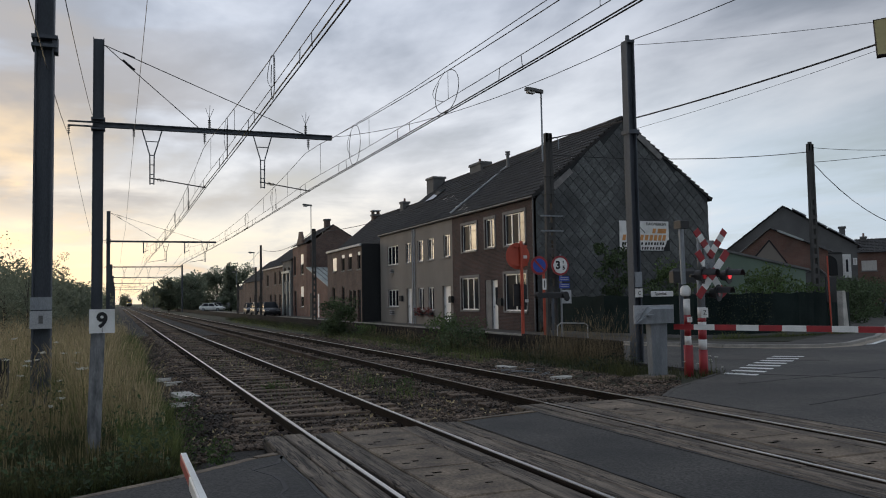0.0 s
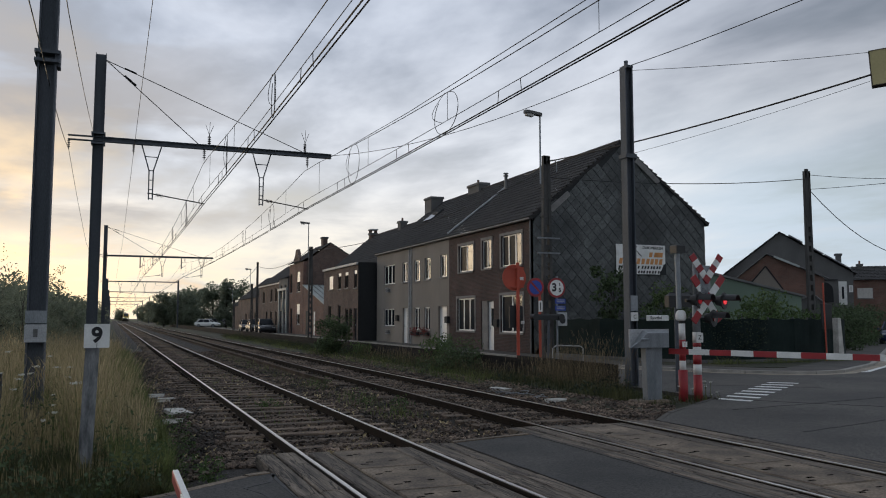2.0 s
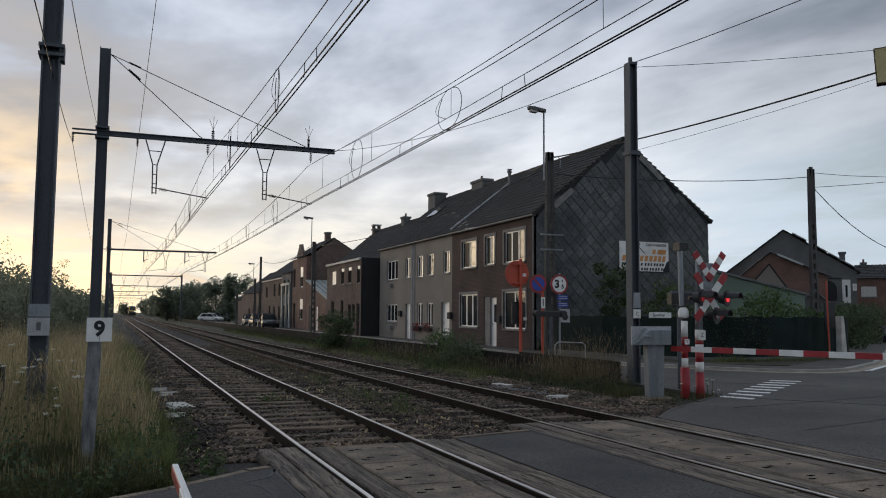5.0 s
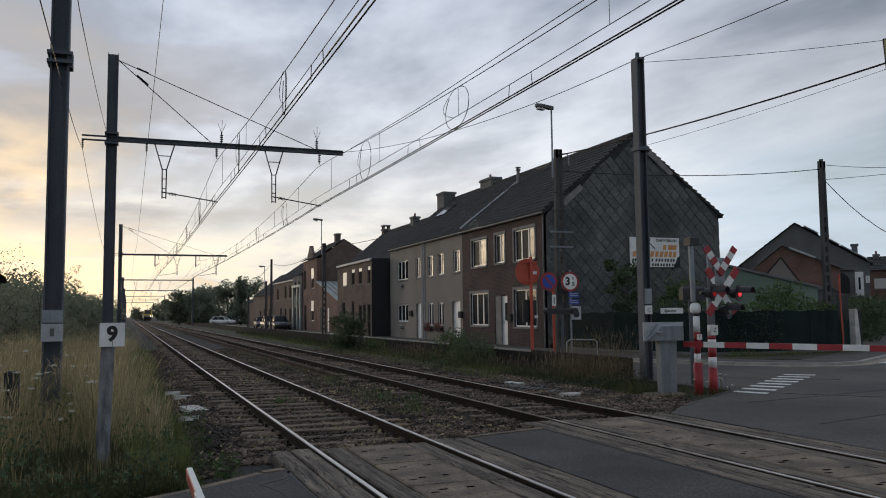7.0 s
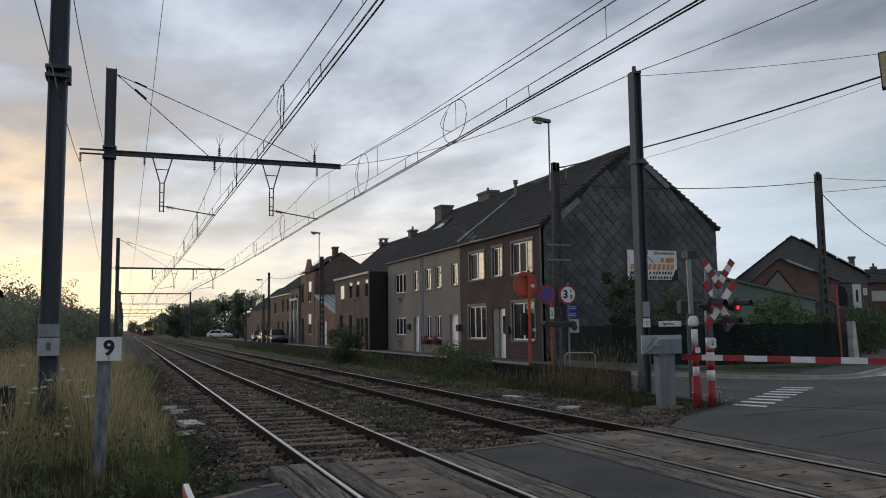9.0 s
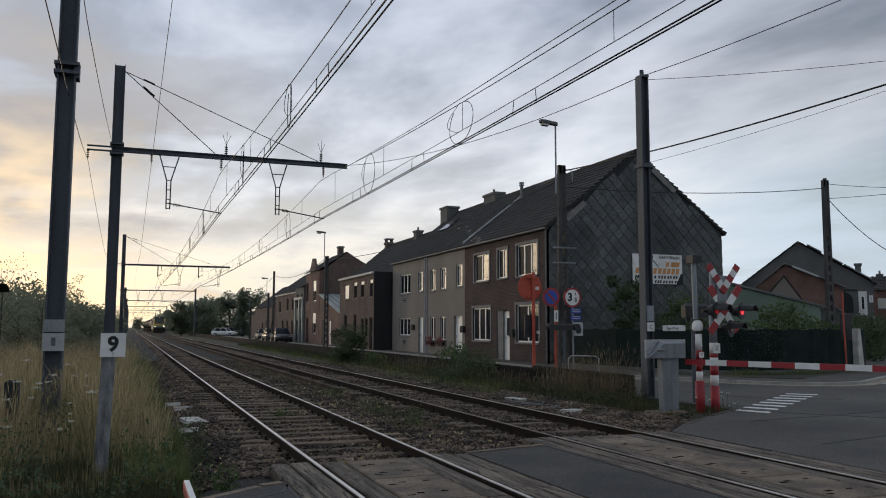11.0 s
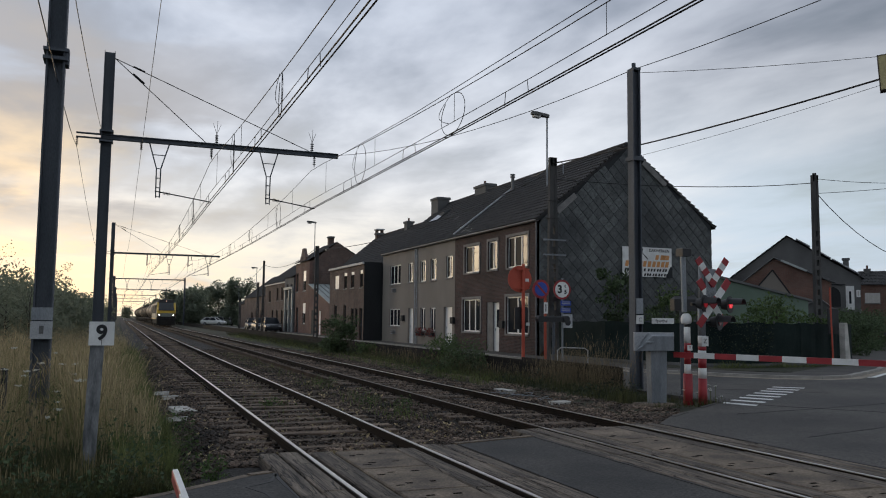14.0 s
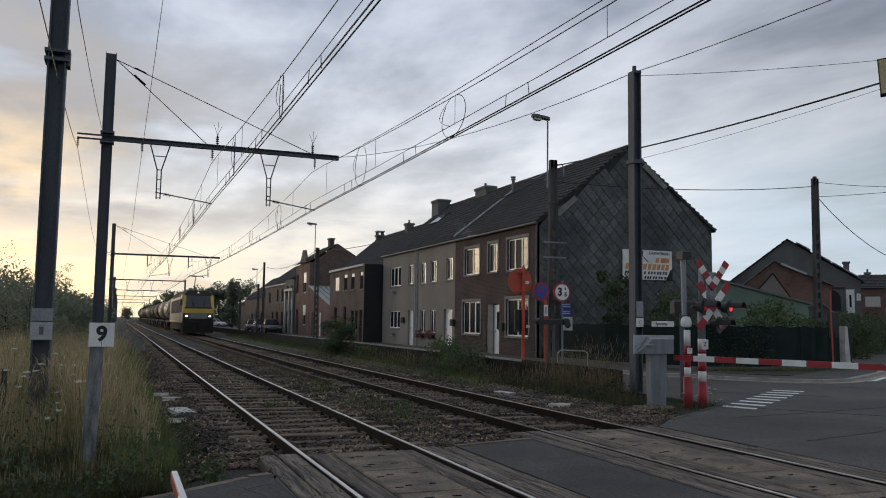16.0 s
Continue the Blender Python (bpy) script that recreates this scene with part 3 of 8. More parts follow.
edging([(5.47, 10.25), (4.19, 9.95)][::-1], 0.09, -0.006)
edging([(-6, 5.2), (-1.4, 6.9), (0.54, 8.0), (1.35, 8.62), (1.58, 8.72)], 0.10, -0.004)
edging([(8.12, 10.84), (8.95, 11.64), (10.3, 12.6), (11.45, 13.4)], 0.08, -0.008, material="paving")
tar_seam = surf("tar_seam", (0.010, 0.010, 0.011), (0.018, 0.018, 0.019), 4, 0.7, 0.1, 40)


def seam(pts, w, wander=0.05):
    """A cracked or tarred line in the asphalt."""
    bm = bmesh.new()
    pts = [Vector(p) for p in pts]
    path = []
    for a, b in zip(pts, pts[1:]):
        n = max(2, int((b - a).length / 0.22))
        path += [a.lerp(b, i / n) + Vector((rnd.gauss(0, wander), rnd.gauss(0, wander))) for i in range(n)]
    path.append(pts[-1])
    rows = []
    for i, p in enumerate(path):
        d = (path[min(i + 1, len(path) - 1)] - path[max(i - 1, 0)]).normalized()
        s = Vector((-d.y, d.x)) * w * rnd.uniform(0.4, 1.2)
        rows.append([bm.verts.new((q.x, q.y, z)) for q, z in ((p - s, -0.03), (p - s, -0.0085), (p + s, -0.0085), (p + s, -0.03))])
    for a, b in zip(rows, rows[1:]):
        for k_ in range(3):
            bm.faces.new((a[k_], b[k_], b[k_ + 1], a[k_ + 1]))
    return solid("tar_seam", "thin black tar seam in the asphalt", "road crack", bm, tar_seam, group="asphalt seams", kind="structure")


seam([(1.57, 8.6), (1.30, 8.1), (1.32, 7.2), (1.1, 5.5), (1.2, 3.0)], 0.018, 0.05)
seam([(1.585, 8.7), (1.59, 4.0), (1.585, -4)], 0.02, 0.006)
seam([(4.21, 9.9), (4.20, 5.0), (4.21, -4)], 0.022, 0.006)
seam([(5.46, 10.2), (5.46, 5.0), (5.455, -4)], 0.018, 0.006)
seam([(8.10, 10.7), (8.10, 5.0), (8.10, -4)], 0.02, 0.006)
seam([(9.2, 9.0), (11, 9.4), (13, 9.9)], 0.007, 0.02)
seam([(10.3, 11.6), (12.5, 11.9), (17, 12.6), (22, 13.4)], 0.006, 0.02)
seam([(11.6, 13.1), (13.0, 11.2), (15.0, 8.0)], 0.010, 0.03)
patch = bmesh.new()
prism(patch, [(13.4, 16.1), (15.2, 17.3), (16.9, 16.2), (15.4, 14.4), (14.9, 14.9), (14.5, 15.4)], -0.05, -0.0105)
solid("asphalt_repair", "paler worn repair patch in the street asphalt", "road patch", patch, M["paving"], kind="structure")

# kerb and pavement before the gable house and along the terrace
KERB = [(15.4, 440), (15.4, 30), (15.42, 24), (15.5, 22.1), (16.3, 21.0), (16.9, 19.7), (17.9, 18.5), (18.97, 17.95), (20.23, 18.1), (24.2, 20.4), (60, 48)]


def offset(pts, d):
    out = []
    for i, p in enumerate(pts):
        a, b = Vector(pts[max(0, i - 1)]), Vector(pts[min(len(pts) - 1, i + 1)])
        t = (b - a).normalized()
        out.append((p[0] - t.y * d, p[1] + t.x * d))
    return out


kerb = thing("kerb", "pale worn concrete kerb along the street", "kerb", kind="structure")
inner = offset(KERB, 0.16)
for (a, b), (c, d) in zip(zip(KERB, KERB[1:]), zip(inner, inner[1:])):
    n = max(1, min(60, round((Vector(b) - Vector(a)).length)))
    for i in range(n):
        f, g = i / n, (i + 0.985) / n
        q = [Vector(a).lerp(Vector(b), f), Vector(a).lerp(Vector(b), g), Vector(c).lerp(Vector(d), g), Vector(c).lerp(Vector(d), f)]
        bm = bmesh.new()
        prism(bm, [(v.x, v.y) for v in q], -0.3, 0.075)
        part("kerbstone", bm, M["kerb"], kerb)
M["gutterstone"] = surf("pale_gutter_stone", (0.22, 0.185, 0.145), (0.36, 0.31, 0.25), 2.0, 0.9, 0.3, 50, world_space=True, random_shade=0.12)
gutter_band = thing("gutter_band", "pale beige concrete gutter band along the kerb", "gutter", kind="structure")
outer = offset(KERB, -0.30)
for i in range(2, len(KERB) - 1):
    a, b, c, d = (Vector(v) for v in (KERB[i], KERB[i + 1], outer[i + 1], outer[i]))
    n = max(1, min(40, round((b - a).length / 0.8)))
    for j in range(n):
        f, g = j / n, (j + 0.985) / n
        bm = bmesh.new()
        prism(bm, [(v.x, v.y) for v in (d.lerp(c, f), d.lerp(c, g), a.lerp(b, g), a.lerp(b, f))], -0.1, -0.004)
        part("gutter_stone", bm, M["gutterstone"], gutter_band)
bm = bmesh.new()
back = offset(KERB, 1.75)
for i in range(len(KERB) - 1):
    prism(bm, [inner[i], inner[i + 1], back[i + 1], back[i]], -0.3, 0.065)
solid("pavement", "grey concrete block pavement before the houses", "pavement", bm, M["paving"], kind="structure")
bm = bmesh.new()
prism(bm, [(17.2, 31.4), (17.1, 23.6), (18.2, 21.6), (19.6, 20.2), (20.4, 20.0), (24, 22.4), (59, 49.6), (59, 90), (17.2, 90)], -0.4, 0.05)
solid("garden", "shaded soil and grass beside the gable house", "ground", bm, M["verge"], kind="structure")

# painted road marks
bm_marks = thing("crossing_marks", "white painted bars on the asphalt, worn", "road marking", kind="structure")
for i in range(8):
    f = i / 7
    p = Vector((11.55, 13.0)).lerp(Vector((15.66, 15.9)), f)
    w = Vector((0.14, -0.31)).lerp(Vector((0.26, -0.25)), f)
    s = Vector((0.15, 0.105)) * 0.62
    q = [p - w - s, p + w - s, p + w + s, p - w + s]
    bm = bmesh.new()
    prism(bm, [(v.x, v.y) for v in q], -0.05, -0.009)
    part("bar", bm, M["white"], bm_marks)
bm = bmesh.new()
prism(bm, [(18.7, 18.6), (21.3, 18.15), (26.5, 21.3), (26.4, 21.45), (21.3, 18.32), (18.72, 18.75)][::1], -0.05, -0.008)
solid("edge_line", "white painted line along the street edge", "road marking", bm, M["white"], kind="structure")


# ---- houses ----
def wall_cells(bm, u0, u1, z0, z1, openings, place):
    """A wall with openings (u0, u1, z0, z1); place(u, z, d) gives the point, d = 0 the face, 1 the back."""
    us = sorted({u0, u1, *[o[0] for o in openings], *[o[1] for o in openings]})
    zs = sorted({z0, z1, *[o[2] for o in openings], *[o[3] for o in openings]})
    nu, nz = len(us) - 1, len(zs) - 1

    def full(i, j):
        if not (0 <= i < nu and 0 <= j < nz):
            return False
        u, z = (us[i] + us[i + 1]) / 2, (zs[j] + zs[j + 1]) / 2
        return not any(o[0] < u < o[1] and o[2] < z < o[3] for o in openings)

    vs = {}

    def v(i, j, d):
        if (i, j, d) not in vs:
            vs[i, j, d] = bm.verts.new(place(us[i], zs[j], d))
        return vs[i, j, d]

    for i in range(nu):
        for j in range(nz):
            if not full(i, j):
                continue
            for d in (0, 1):
                bm.faces.new([v(*p, d) for p in ((i, j), (i + 1, j), (i + 1, j + 1), (i, j + 1))])
            for (di, dj), (p, q) in (((-1, 0), ((i, j), (i, j + 1))), ((1, 0), ((i + 1, j), (i + 1, j + 1))), ((0, -1), ((i, j), (i + 1, j))), ((0, 1), ((i, j + 1), (i + 1, j + 1)))):
                if not full(i + di, j + dj):
                    bm.faces.new([v(*p, 0), v(*q, 0), v(*q, 1), v(*p, 1)])


def window(parent, x, y0, y1, z0, z1, name="window", mullions=1, surround=None, blind=0.0, sill=True, material=None, flower=False, pane=None):
    """A PVC window set 0.12 m back in a wall whose face is at x and which looks to -x."""
    frame_mat = material or M["pvc"]
    win = thing(name, "", "")
    win.parent = parent
    bm = bmesh.new()
    fx0, fx1, t = x + 0.07, x + 0.13, 0.065
    box(bm, fx0, fx1, y0, y0 + t, z0, z1)
    box(bm, fx0, fx1, y1 - t, y1, z0, z1)
    box(bm, fx0, fx1, y0 + t, y1 - t, z1 - t, z1)
    box(bm, fx0, fx1, y0 + t, y1 - t, z0, z0 + t)
    for i in range(mullions):
        c = y0 + (y1 - y0) * (i + 1) / (mullions + 1)
        box(bm, fx0 - 0.012, fx1, c - 0.05, c + 0.05, z0 + t, z1 - t)
    tagged(part("frame", bm, frame_mat, win))
    bm = bmesh.new()
    split = y0 + (y1 - y0) / (mullions + 1) if mullions else y1 - t
    box(bm, x + 0.085, x + 0.095, y0 + t, split, z0 + t, z1 - t)
    part("pane", bm, pane or M["glass"], win)
    if mullions:
        bm = bmesh.new()
        box(bm, x + 0.085, x + 0.095, split, y1 - t, z0 + t, z1 - t)
        part("pane", bm, pane or M["glass_dull"], win, "dull pane with little sky reflection")
    if blind:
        bm = bmesh.new()
        box(bm, x + 0.03, x + 0.055, y0 + 0.01, y1 - 0.01, z1 - (z1 - z0) * blind, z1 - 0.004)
        part("roller_blind", bm, M["pvc"], win)
    if sill:
        bm = bmesh.new()
        block(bm, x - 0.06, x + 0.066, y0 - 0.05, y1 + 0.05, z0 - 0.085, z0 - 0.003, 0.01)
        part("sill", bm, M["stonework"], win)
    if surround:
        bm = bmesh.new()
        w = 0.13
        box(bm, x - 0.03, x + 0.06, y0 - w, y0 - 0.002, z0, z1 + w)
        box(bm, x - 0.03, x + 0.06, y1 + 0.002, y1 + w, z0, z1 + w)
        box(bm, x - 0.03, x + 0.06, y0 - 0.002, y1 + 0.002, z1 + 0.002, z1 + w)
        part("surround", bm, surround, win)
    return win


def door(parent, x, y0, y1, z0, z1, material, glazed=False, label=""):
    d = thing("door", label, "")
    d.parent = parent
    bm = bmesh.new()
    t = 0.07
    box(bm, x + 0.12, x + 0.20, y0, y0 + t, z0, z1)
    box(bm, x + 0.12, x + 0.20, y1 - t, y1, z0, z1)
    box(bm, x + 0.12, x + 0.20, y0 + t, y1 - t, z1 - t, z1)
    part("door_frame", bm, material, d)
    bm = bmesh.new()
    box(bm, x + 0.145, x + 0.185, y0 + t, y1 - t, z0, z1 - t)
    for a, b in ((0.12, 0.42), (0.50, 0.86)):
        block(bm, x + 0.135, x + 0.15, y0 + t + 0.14, y1 - t - 0.14, z0 + (z1 - z0) * a, z0 + (z1 - z0) * b, 0.004)
    part("leaf", bm, material, d)
    if glazed:
        bm = bmesh.new()
        box(bm, x + 0.125, x + 0.134, y0 + t + 0.2, y1 - t - 0.2, z0 + (z1 - z0) * 0.5, z0 + (z1 - z0) * 0.86)
        part("pane", bm, M["glass"], d)
    bm = bmesh.new()
    rod(bm, (x + 0.10, y1 - t - 0.1, z0 + 1.0), (x + 0.10, y1 - t - 0.1, z0 + 1.14), 0.014, n=6)
    rod(bm, (x + 0.10, y1 - t - 0.1, z0 + 1.07), (x + 0.15, y1 - t - 0.1, z0 + 1.07), 0.012, n=6)
    part("handle", bm, M["galv"], d)
    bm = bmesh.new()
    block(bm, x - 0.12, x + 0.2, y0 - 0.05, y1 + 0.05, z0 - 0.14, z0 - 0.003, 0.01)
    part("doorstep", bm, M["stonework"], d)
    return d


def roof_courses(parent, y0, y1, eave, ridge, name="roof_slope", material=None, step=0.34, lip=0.035):
    """A tiled slope from eave (x, z) up to ridge (x, z): one sloping board per course, its lower edge proud."""
    e, r = Vector(eave), Vector(ridge)
    n = max(1, round((r - e).length / step))
    up = (r - e) / n
    nrm = Vector((-up.y, up.x)).normalized()
    if nrm.y < 0:
        nrm = -nrm
    bm = bmesh.new()
    cols = max(1, round((y1 - y0) / 0.30))
    for i in range(n):
        for j in range(cols):
            a, b = y0 + (y1 - y0) * j / cols, y0 + (y1 - y0) * (j + 1) / cols
            p, q = e + up * i, e + up * (i + 1.06)
            dz = rnd.uniform(-0.004, 0.006)
            lo, hi = p + nrm * (lip + dz), q + nrm * (0.006 + dz)
            mid = (a + b) / 2
            bulge = nrm * 0.028
            vs = [(lo.x, a, lo.y), ((lo + bulge).x, mid - 0.05, (lo + bulge).y), (lo.x, b, lo.y), (hi.x, a, hi.y), ((hi + bulge).x, mid - 0.05, (hi + bulge).y), (hi.x, b, hi.y), (p.x, a, p.y), (p.x, b, p.y)]
            put(bm, vs, [(0, 1, 4, 3), (1, 2, 5, 4), (6, 7, 2, 1, 0)])
    ob = part(name, bm, material or M["rooftile"], parent)
    return ob


def chimney(parent, x, y, z0, z1, wx=0.55, wy=0.9, pots=2, material=None):
    ch = thing("chimney", "", "")
    ch.parent = parent
    bm = bmesh.new()
    block(bm, x - wx / 2, x + wx / 2, y - wy / 2, y + wy / 2, z0, z1 - 0.16, 0.01)
    part("shaft", bm, material or M["cement"], ch)
    bm = bmesh.new()
    block(bm, x - wx / 2 - 0.07, x + wx / 2 + 0.07, y - wy / 2 - 0.07, y + wy / 2 + 0.07, z1 - 0.16, z1, 0.02)
    part("cap", bm, M["cement"], ch)
    for i in range(pots):
        bm = bmesh.new()
        yy = y + (i - (pots - 1) / 2) * wy * 0.5
        rod(bm, (x, yy, z1 - 0.01), (x, yy, z1 + 0.28), 0.09, 0.075, 10)
        part("pot", bm, M["brick_red"], ch)
    return ch


FX, RX = 17.0, 26.35           # front and back of the gable house and the beige one
RIDGE = (21.6, 9.78)
Z0 = 0.06


def downpipe(parent, x, y, z0, z1, material="gutter"):
    bm = bmesh.new()
    rod(bm, (x - 0.06, y, z0), (x - 0.06, y, z1), 0.042, n=8)
    for z in np.arange(z0 + 0.6, z1, 1.6):
        box(bm, x - 0.11, x, y - 0.05, y + 0.05, z, z + 0.03)
    part("downpipe", bm, M[material], parent)


def row_house(name, label, y0, y1, wall_mat, windows, doors, eave, gutter_label=""):
    h = thing(name, label, "house")
    ops = [(w[0], w[1], w[2], w[3]) for w in windows] + [(d[0], d[1], Z0, d[2]) for d in doors]
    bm = bmesh.new()
    wall_cells(bm, y0, y1, -0.3, eave, ops, lambda u, z, d: (FX + 0.3 * d, u, z))
    part("front_wall", bm, wall_mat, h)
    bm = bmesh.new()
    box(bm, RX - 0.3, RX, y0, y1, -0.3, eave)
    part("back_wall", bm, wall_mat, h)
    bm = bmesh.new()
    box(bm, FX + 1.2, FX + 1.25, y0 + 0.3, y1 - 0.3, 0, eave - 0.2)
    part("inner_wall", bm, M["curtain"], h)
    bm = bmesh.new()
    box(bm, FX + 0.301, FX + 1.199, y0 + 0.3, y1 - 0.3, 2.95, 3.15)
    part("inner_floor", bm, M["cement"], h)
    roof_courses(h, y0 - 0.02, y1, (FX - 0.17, eave + 0.04), RIDGE)
    roof_courses(h, y0 - 0.02, y1, (RX + 0.25, eave + 0.05), RIDGE, step=0.6)
    bm = bmesh.new()
    rod(bm, (RIDGE[0], y0, RIDGE[1] + 0.0), (RIDGE[0], y1, RIDGE[1] + 0.0), 0.11, n=8)
    part("ridge_cap", bm, M["rooftile"], h)
    bm = bmesh.new()
    box(bm, FX - 0.12, FX - 0.004, y0, y1, eave - 0.06, eave - 0.03)
    line(bm, [(FX - 0.15, y0 - 0.02, eave - 0.01), (FX - 0.15, (y0 + y1) / 2, eave - 0.016), (FX - 0.15, y1, eave - 0.01)], 0.055, 8)
    part("gutter", bm, M["gutter"], h, "pale zinc gutter")
    return h, windows, doors


gable_house, wins, doors_ = row_house("brick_house", "two-storey dark brick end house with slate-hung gable and dark tiled roof", 31.4, 41.0, M["brick"],
    [(37.75, 39.65, 4.03, 5.42), (35.6, 36.7, 4.05, 5.46), (32.45, 34.55, 4.03, 5.48), (37.6, 39.85, 0.97, 2.64), (32.4, 34.65, 0.95, 2.68)],
    [(35.4, 36.85, 2.46)], 6.0)
for i, w in enumerate(wins):
    window(gable_house, FX, *w, mullions=(1, 1, 2, 2, 1)[i], surround=M["stonework"])
door(gable_house, FX, 35.4, 36.2, Z0, 2.42, M["pvc"], True, "pale door with a tall pane")
bm = bmesh.new()
box(bm, FX + 0.04, FX + 0.28, 36.2, 36.85, Z0, 2.46)
part("door_reveal", bm, M["stonework"], gable_house, "grey stone door reveal")
beige_house, wins, doors_ = row_house("beige_house", "two-storey terraced house in grey-beige render with white windows", 41.0, 54.1, M["render"],
    [(50.25, 52.5, 3.86, 5.13), (47.85, 48.75, 3.88, 5.12), (45.6, 46.55, 3.84, 5.12), (43.83, 44.8, 3.87, 5.12), (41.35, 42.3, 3.9, 5.13),
     (50.3, 52.5, 1.1, 2.23), (45.58, 46.5, 0.9, 2.25), (43.9, 44.8, 0.91, 2.25)],
    [(47.75, 48.7, 2.24), (41.35, 42.6, 2.27)], 6.0)
for i, w in enumerate(wins):
    window(beige_house, FX, *w, mullions=(2, 1, 1, 1, 1, 2, 1, 1)[i], pane=M["glass"] if i == 0 else None)
door(beige_house, FX, 47.75, 48.7, Z0, 2.24, M["pvc"], False, "white panelled door")
door(beige_house, FX, 41.35, 42.6, Z0, 2.27, M["pvc"], False, "white panelled door")
downpipe(gable_house, FX, 31.55, 0.06, 5.95)
downpipe(beige_house, FX, 47.3, 0.06, 5.95, "mastplate")
downpipe(beige_house, FX, 46.98, 0.06, 5.95, "mastplate")
chimney(beige_house, 21.7, 47.4, 9.1, 10.25, 0.7, 1.7, 1)
chimney(beige_house, 21.2, 54.0, 8.9, 10.25, 0.9, 1.3, 0)


# the gable wall and its diamond slates
def gable_top(x):
    return 6.05 + (RIDGE[1] - 6.15) * (x - FX) / (RIDGE[0] - FX) if x < RIDGE[0] else RIDGE[1] - 0.1 - (RIDGE[1] - 6.35) * (x - RIDGE[0]) / (RX - RIDGE[0])


bm = bmesh.new()
put(bm, [(FX, y, -0.3) for y in (31.4, 31.7)] + [(RX, y, -0.3) for y in (31.4, 31.7)] + [(RX, y, 6.3) for y in (31.4, 31.7)] + [(RIDGE[0], y, 9.68) for y in (31.4, 31.7)] + [(FX, y, 6.0) for y in (31.4, 31.7)],
    [(0, 2, 4, 6, 8), (1, 9, 7, 5, 3), (0, 1, 3, 2), (2, 3, 5, 4), (4, 5, 7, 6), (6, 7, 9, 8), (8, 9, 1, 0)])
gable_wall = part("gable_wall", bm, M["slate_back"], gable_house)


def slate_mesh(w, hgt, half=0):
    """A diamond slate; half = 1 or -1: only its right or left half, for the wall's edges."""
    bm = bmesh.new()
    # a thin diamond, its lower corner standing proud
    vs = [(0, -0.008, hgt / 2), (w / 2, -0.014, 0), (0, -0.030, -hgt / 2 + 0.01), (-w / 2, -0.014, 0), (0, -0.018, 0), (0, 0.006, hgt / 2), (w / 2, 0.004, 0), (0, 0.0, -hgt / 2 + 0.03), (-w / 2, 0.004, 0)]
    put(bm, vs, [(0, 4, 1), (1, 4, 2), (2, 4, 3), (3, 4, 0), (0, 1, 6, 5), (1, 2, 7, 6), (2, 3, 8, 7), (3, 0, 5, 8)])
    if half:
        for v in bm.verts:
            v.co.x = max(0, v.co.x * half) * half
    bmesh.ops.recalc_face_normals(bm, faces=bm.faces)
    me = bpy.data.meshes.new("slate")
    bm.to_mesh(me)
    bm.free()
    me.materials.append(M["slate"])
    return me


SW, SH = (RX - FX) / 17, 0.58
slates = slate_mesh(SW * 0.95, SH * 0.95)
halves = [slate_mesh(SW * 0.95, SH * 0.95, s) for s in (1, -1)]
for r in range(36):
    z = 0.35 + r * SH / 2
    for c in range(19):
        x = FX + c * SW + (r % 2) * SW / 2
        if x > RX + 0.01 or z + SH / 2 > min(gable_top(x - 0.12), gable_top(x + 0.12)) + 0.25:
            continue
        s = new("slate", halves[0] if x < FX + 0.1 else halves[1] if x > RX - 0.1 else slates)
        s.parent = gable_wall
        s.matrix_basis = pose(x, 31.398 - rnd.uniform(0, 0.006), z, rnd.uniform(-1.0, 1.0), rnd.uniform(-1.2, 1.2), rnd.uniform(-1, 1))
# verges of the gable: tiles seen end on, and pale boards under them
for sgn, (a, b) in (("front", ((FX - 0.19, 6.02), RIDGE)), ("back", ((RX + 0.25, 6.15), RIDGE))):
    bm = bmesh.new()
    va, vb = Vector((a[0], 31.33, a[1])), Vector((b[0], 31.33, b[1]))
    n = 20
    for i in range(n):
        p, q = va.lerp(vb, i / n), va.lerp(vb, (i + 1.05) / n)
        d = (q - p).normalized()
        up = Vector((-d.z, 0, d.x))
        up = up if up.z > 0 else -up
        put(bm, [p - up * 0.1, q - up * 0.12, q - up * 0.02, p + up * 0.07] + [w + Vector((0, 0.18, 0)) for w in (p - up * 0.1, q - up * 0.12, q - up * 0.02, p + up * 0.07)], BOXF)
    part("verge_tiles", bm, M["rooftile"], gable_house)

for (xa, za), (xb, zb) in (((22.45, 9.0), (23.68, 7.97)), ((17.85, 6.42), (18.8, 7.2))):
    a, b = Vector((xa, 31.3, za)), Vector((xb, 31.3, zb))
    d = (b - a).normalized()
    up = Vector((-d.z, 0, d.x))
    up = up if up.z > 0 else -up
    bm = bmesh.new()
    put(bm, [a - up * 0.16, b - up * 0.12, b + up * 0.12, a + up * 0.12] + [v + Vector((0, 0.04, 0)) for v in (a - up * 0.16, b - up * 0.12, b + up * 0.12, a + up * 0.12)], BOXF)
    part("flashing", bm, M["stonework"], gable_house, "pale lead flashing strip")

# painted advertising board on the gable
sign = thing("advertising_board", "white roofing firm's board with orange and black lettering on the slates", "sign")
bm = bmesh.new()
box(bm, 21.24, 23.95, 31.30, 31.335, 3.64, 5.0)
part("panel", bm, M["white"], sign)


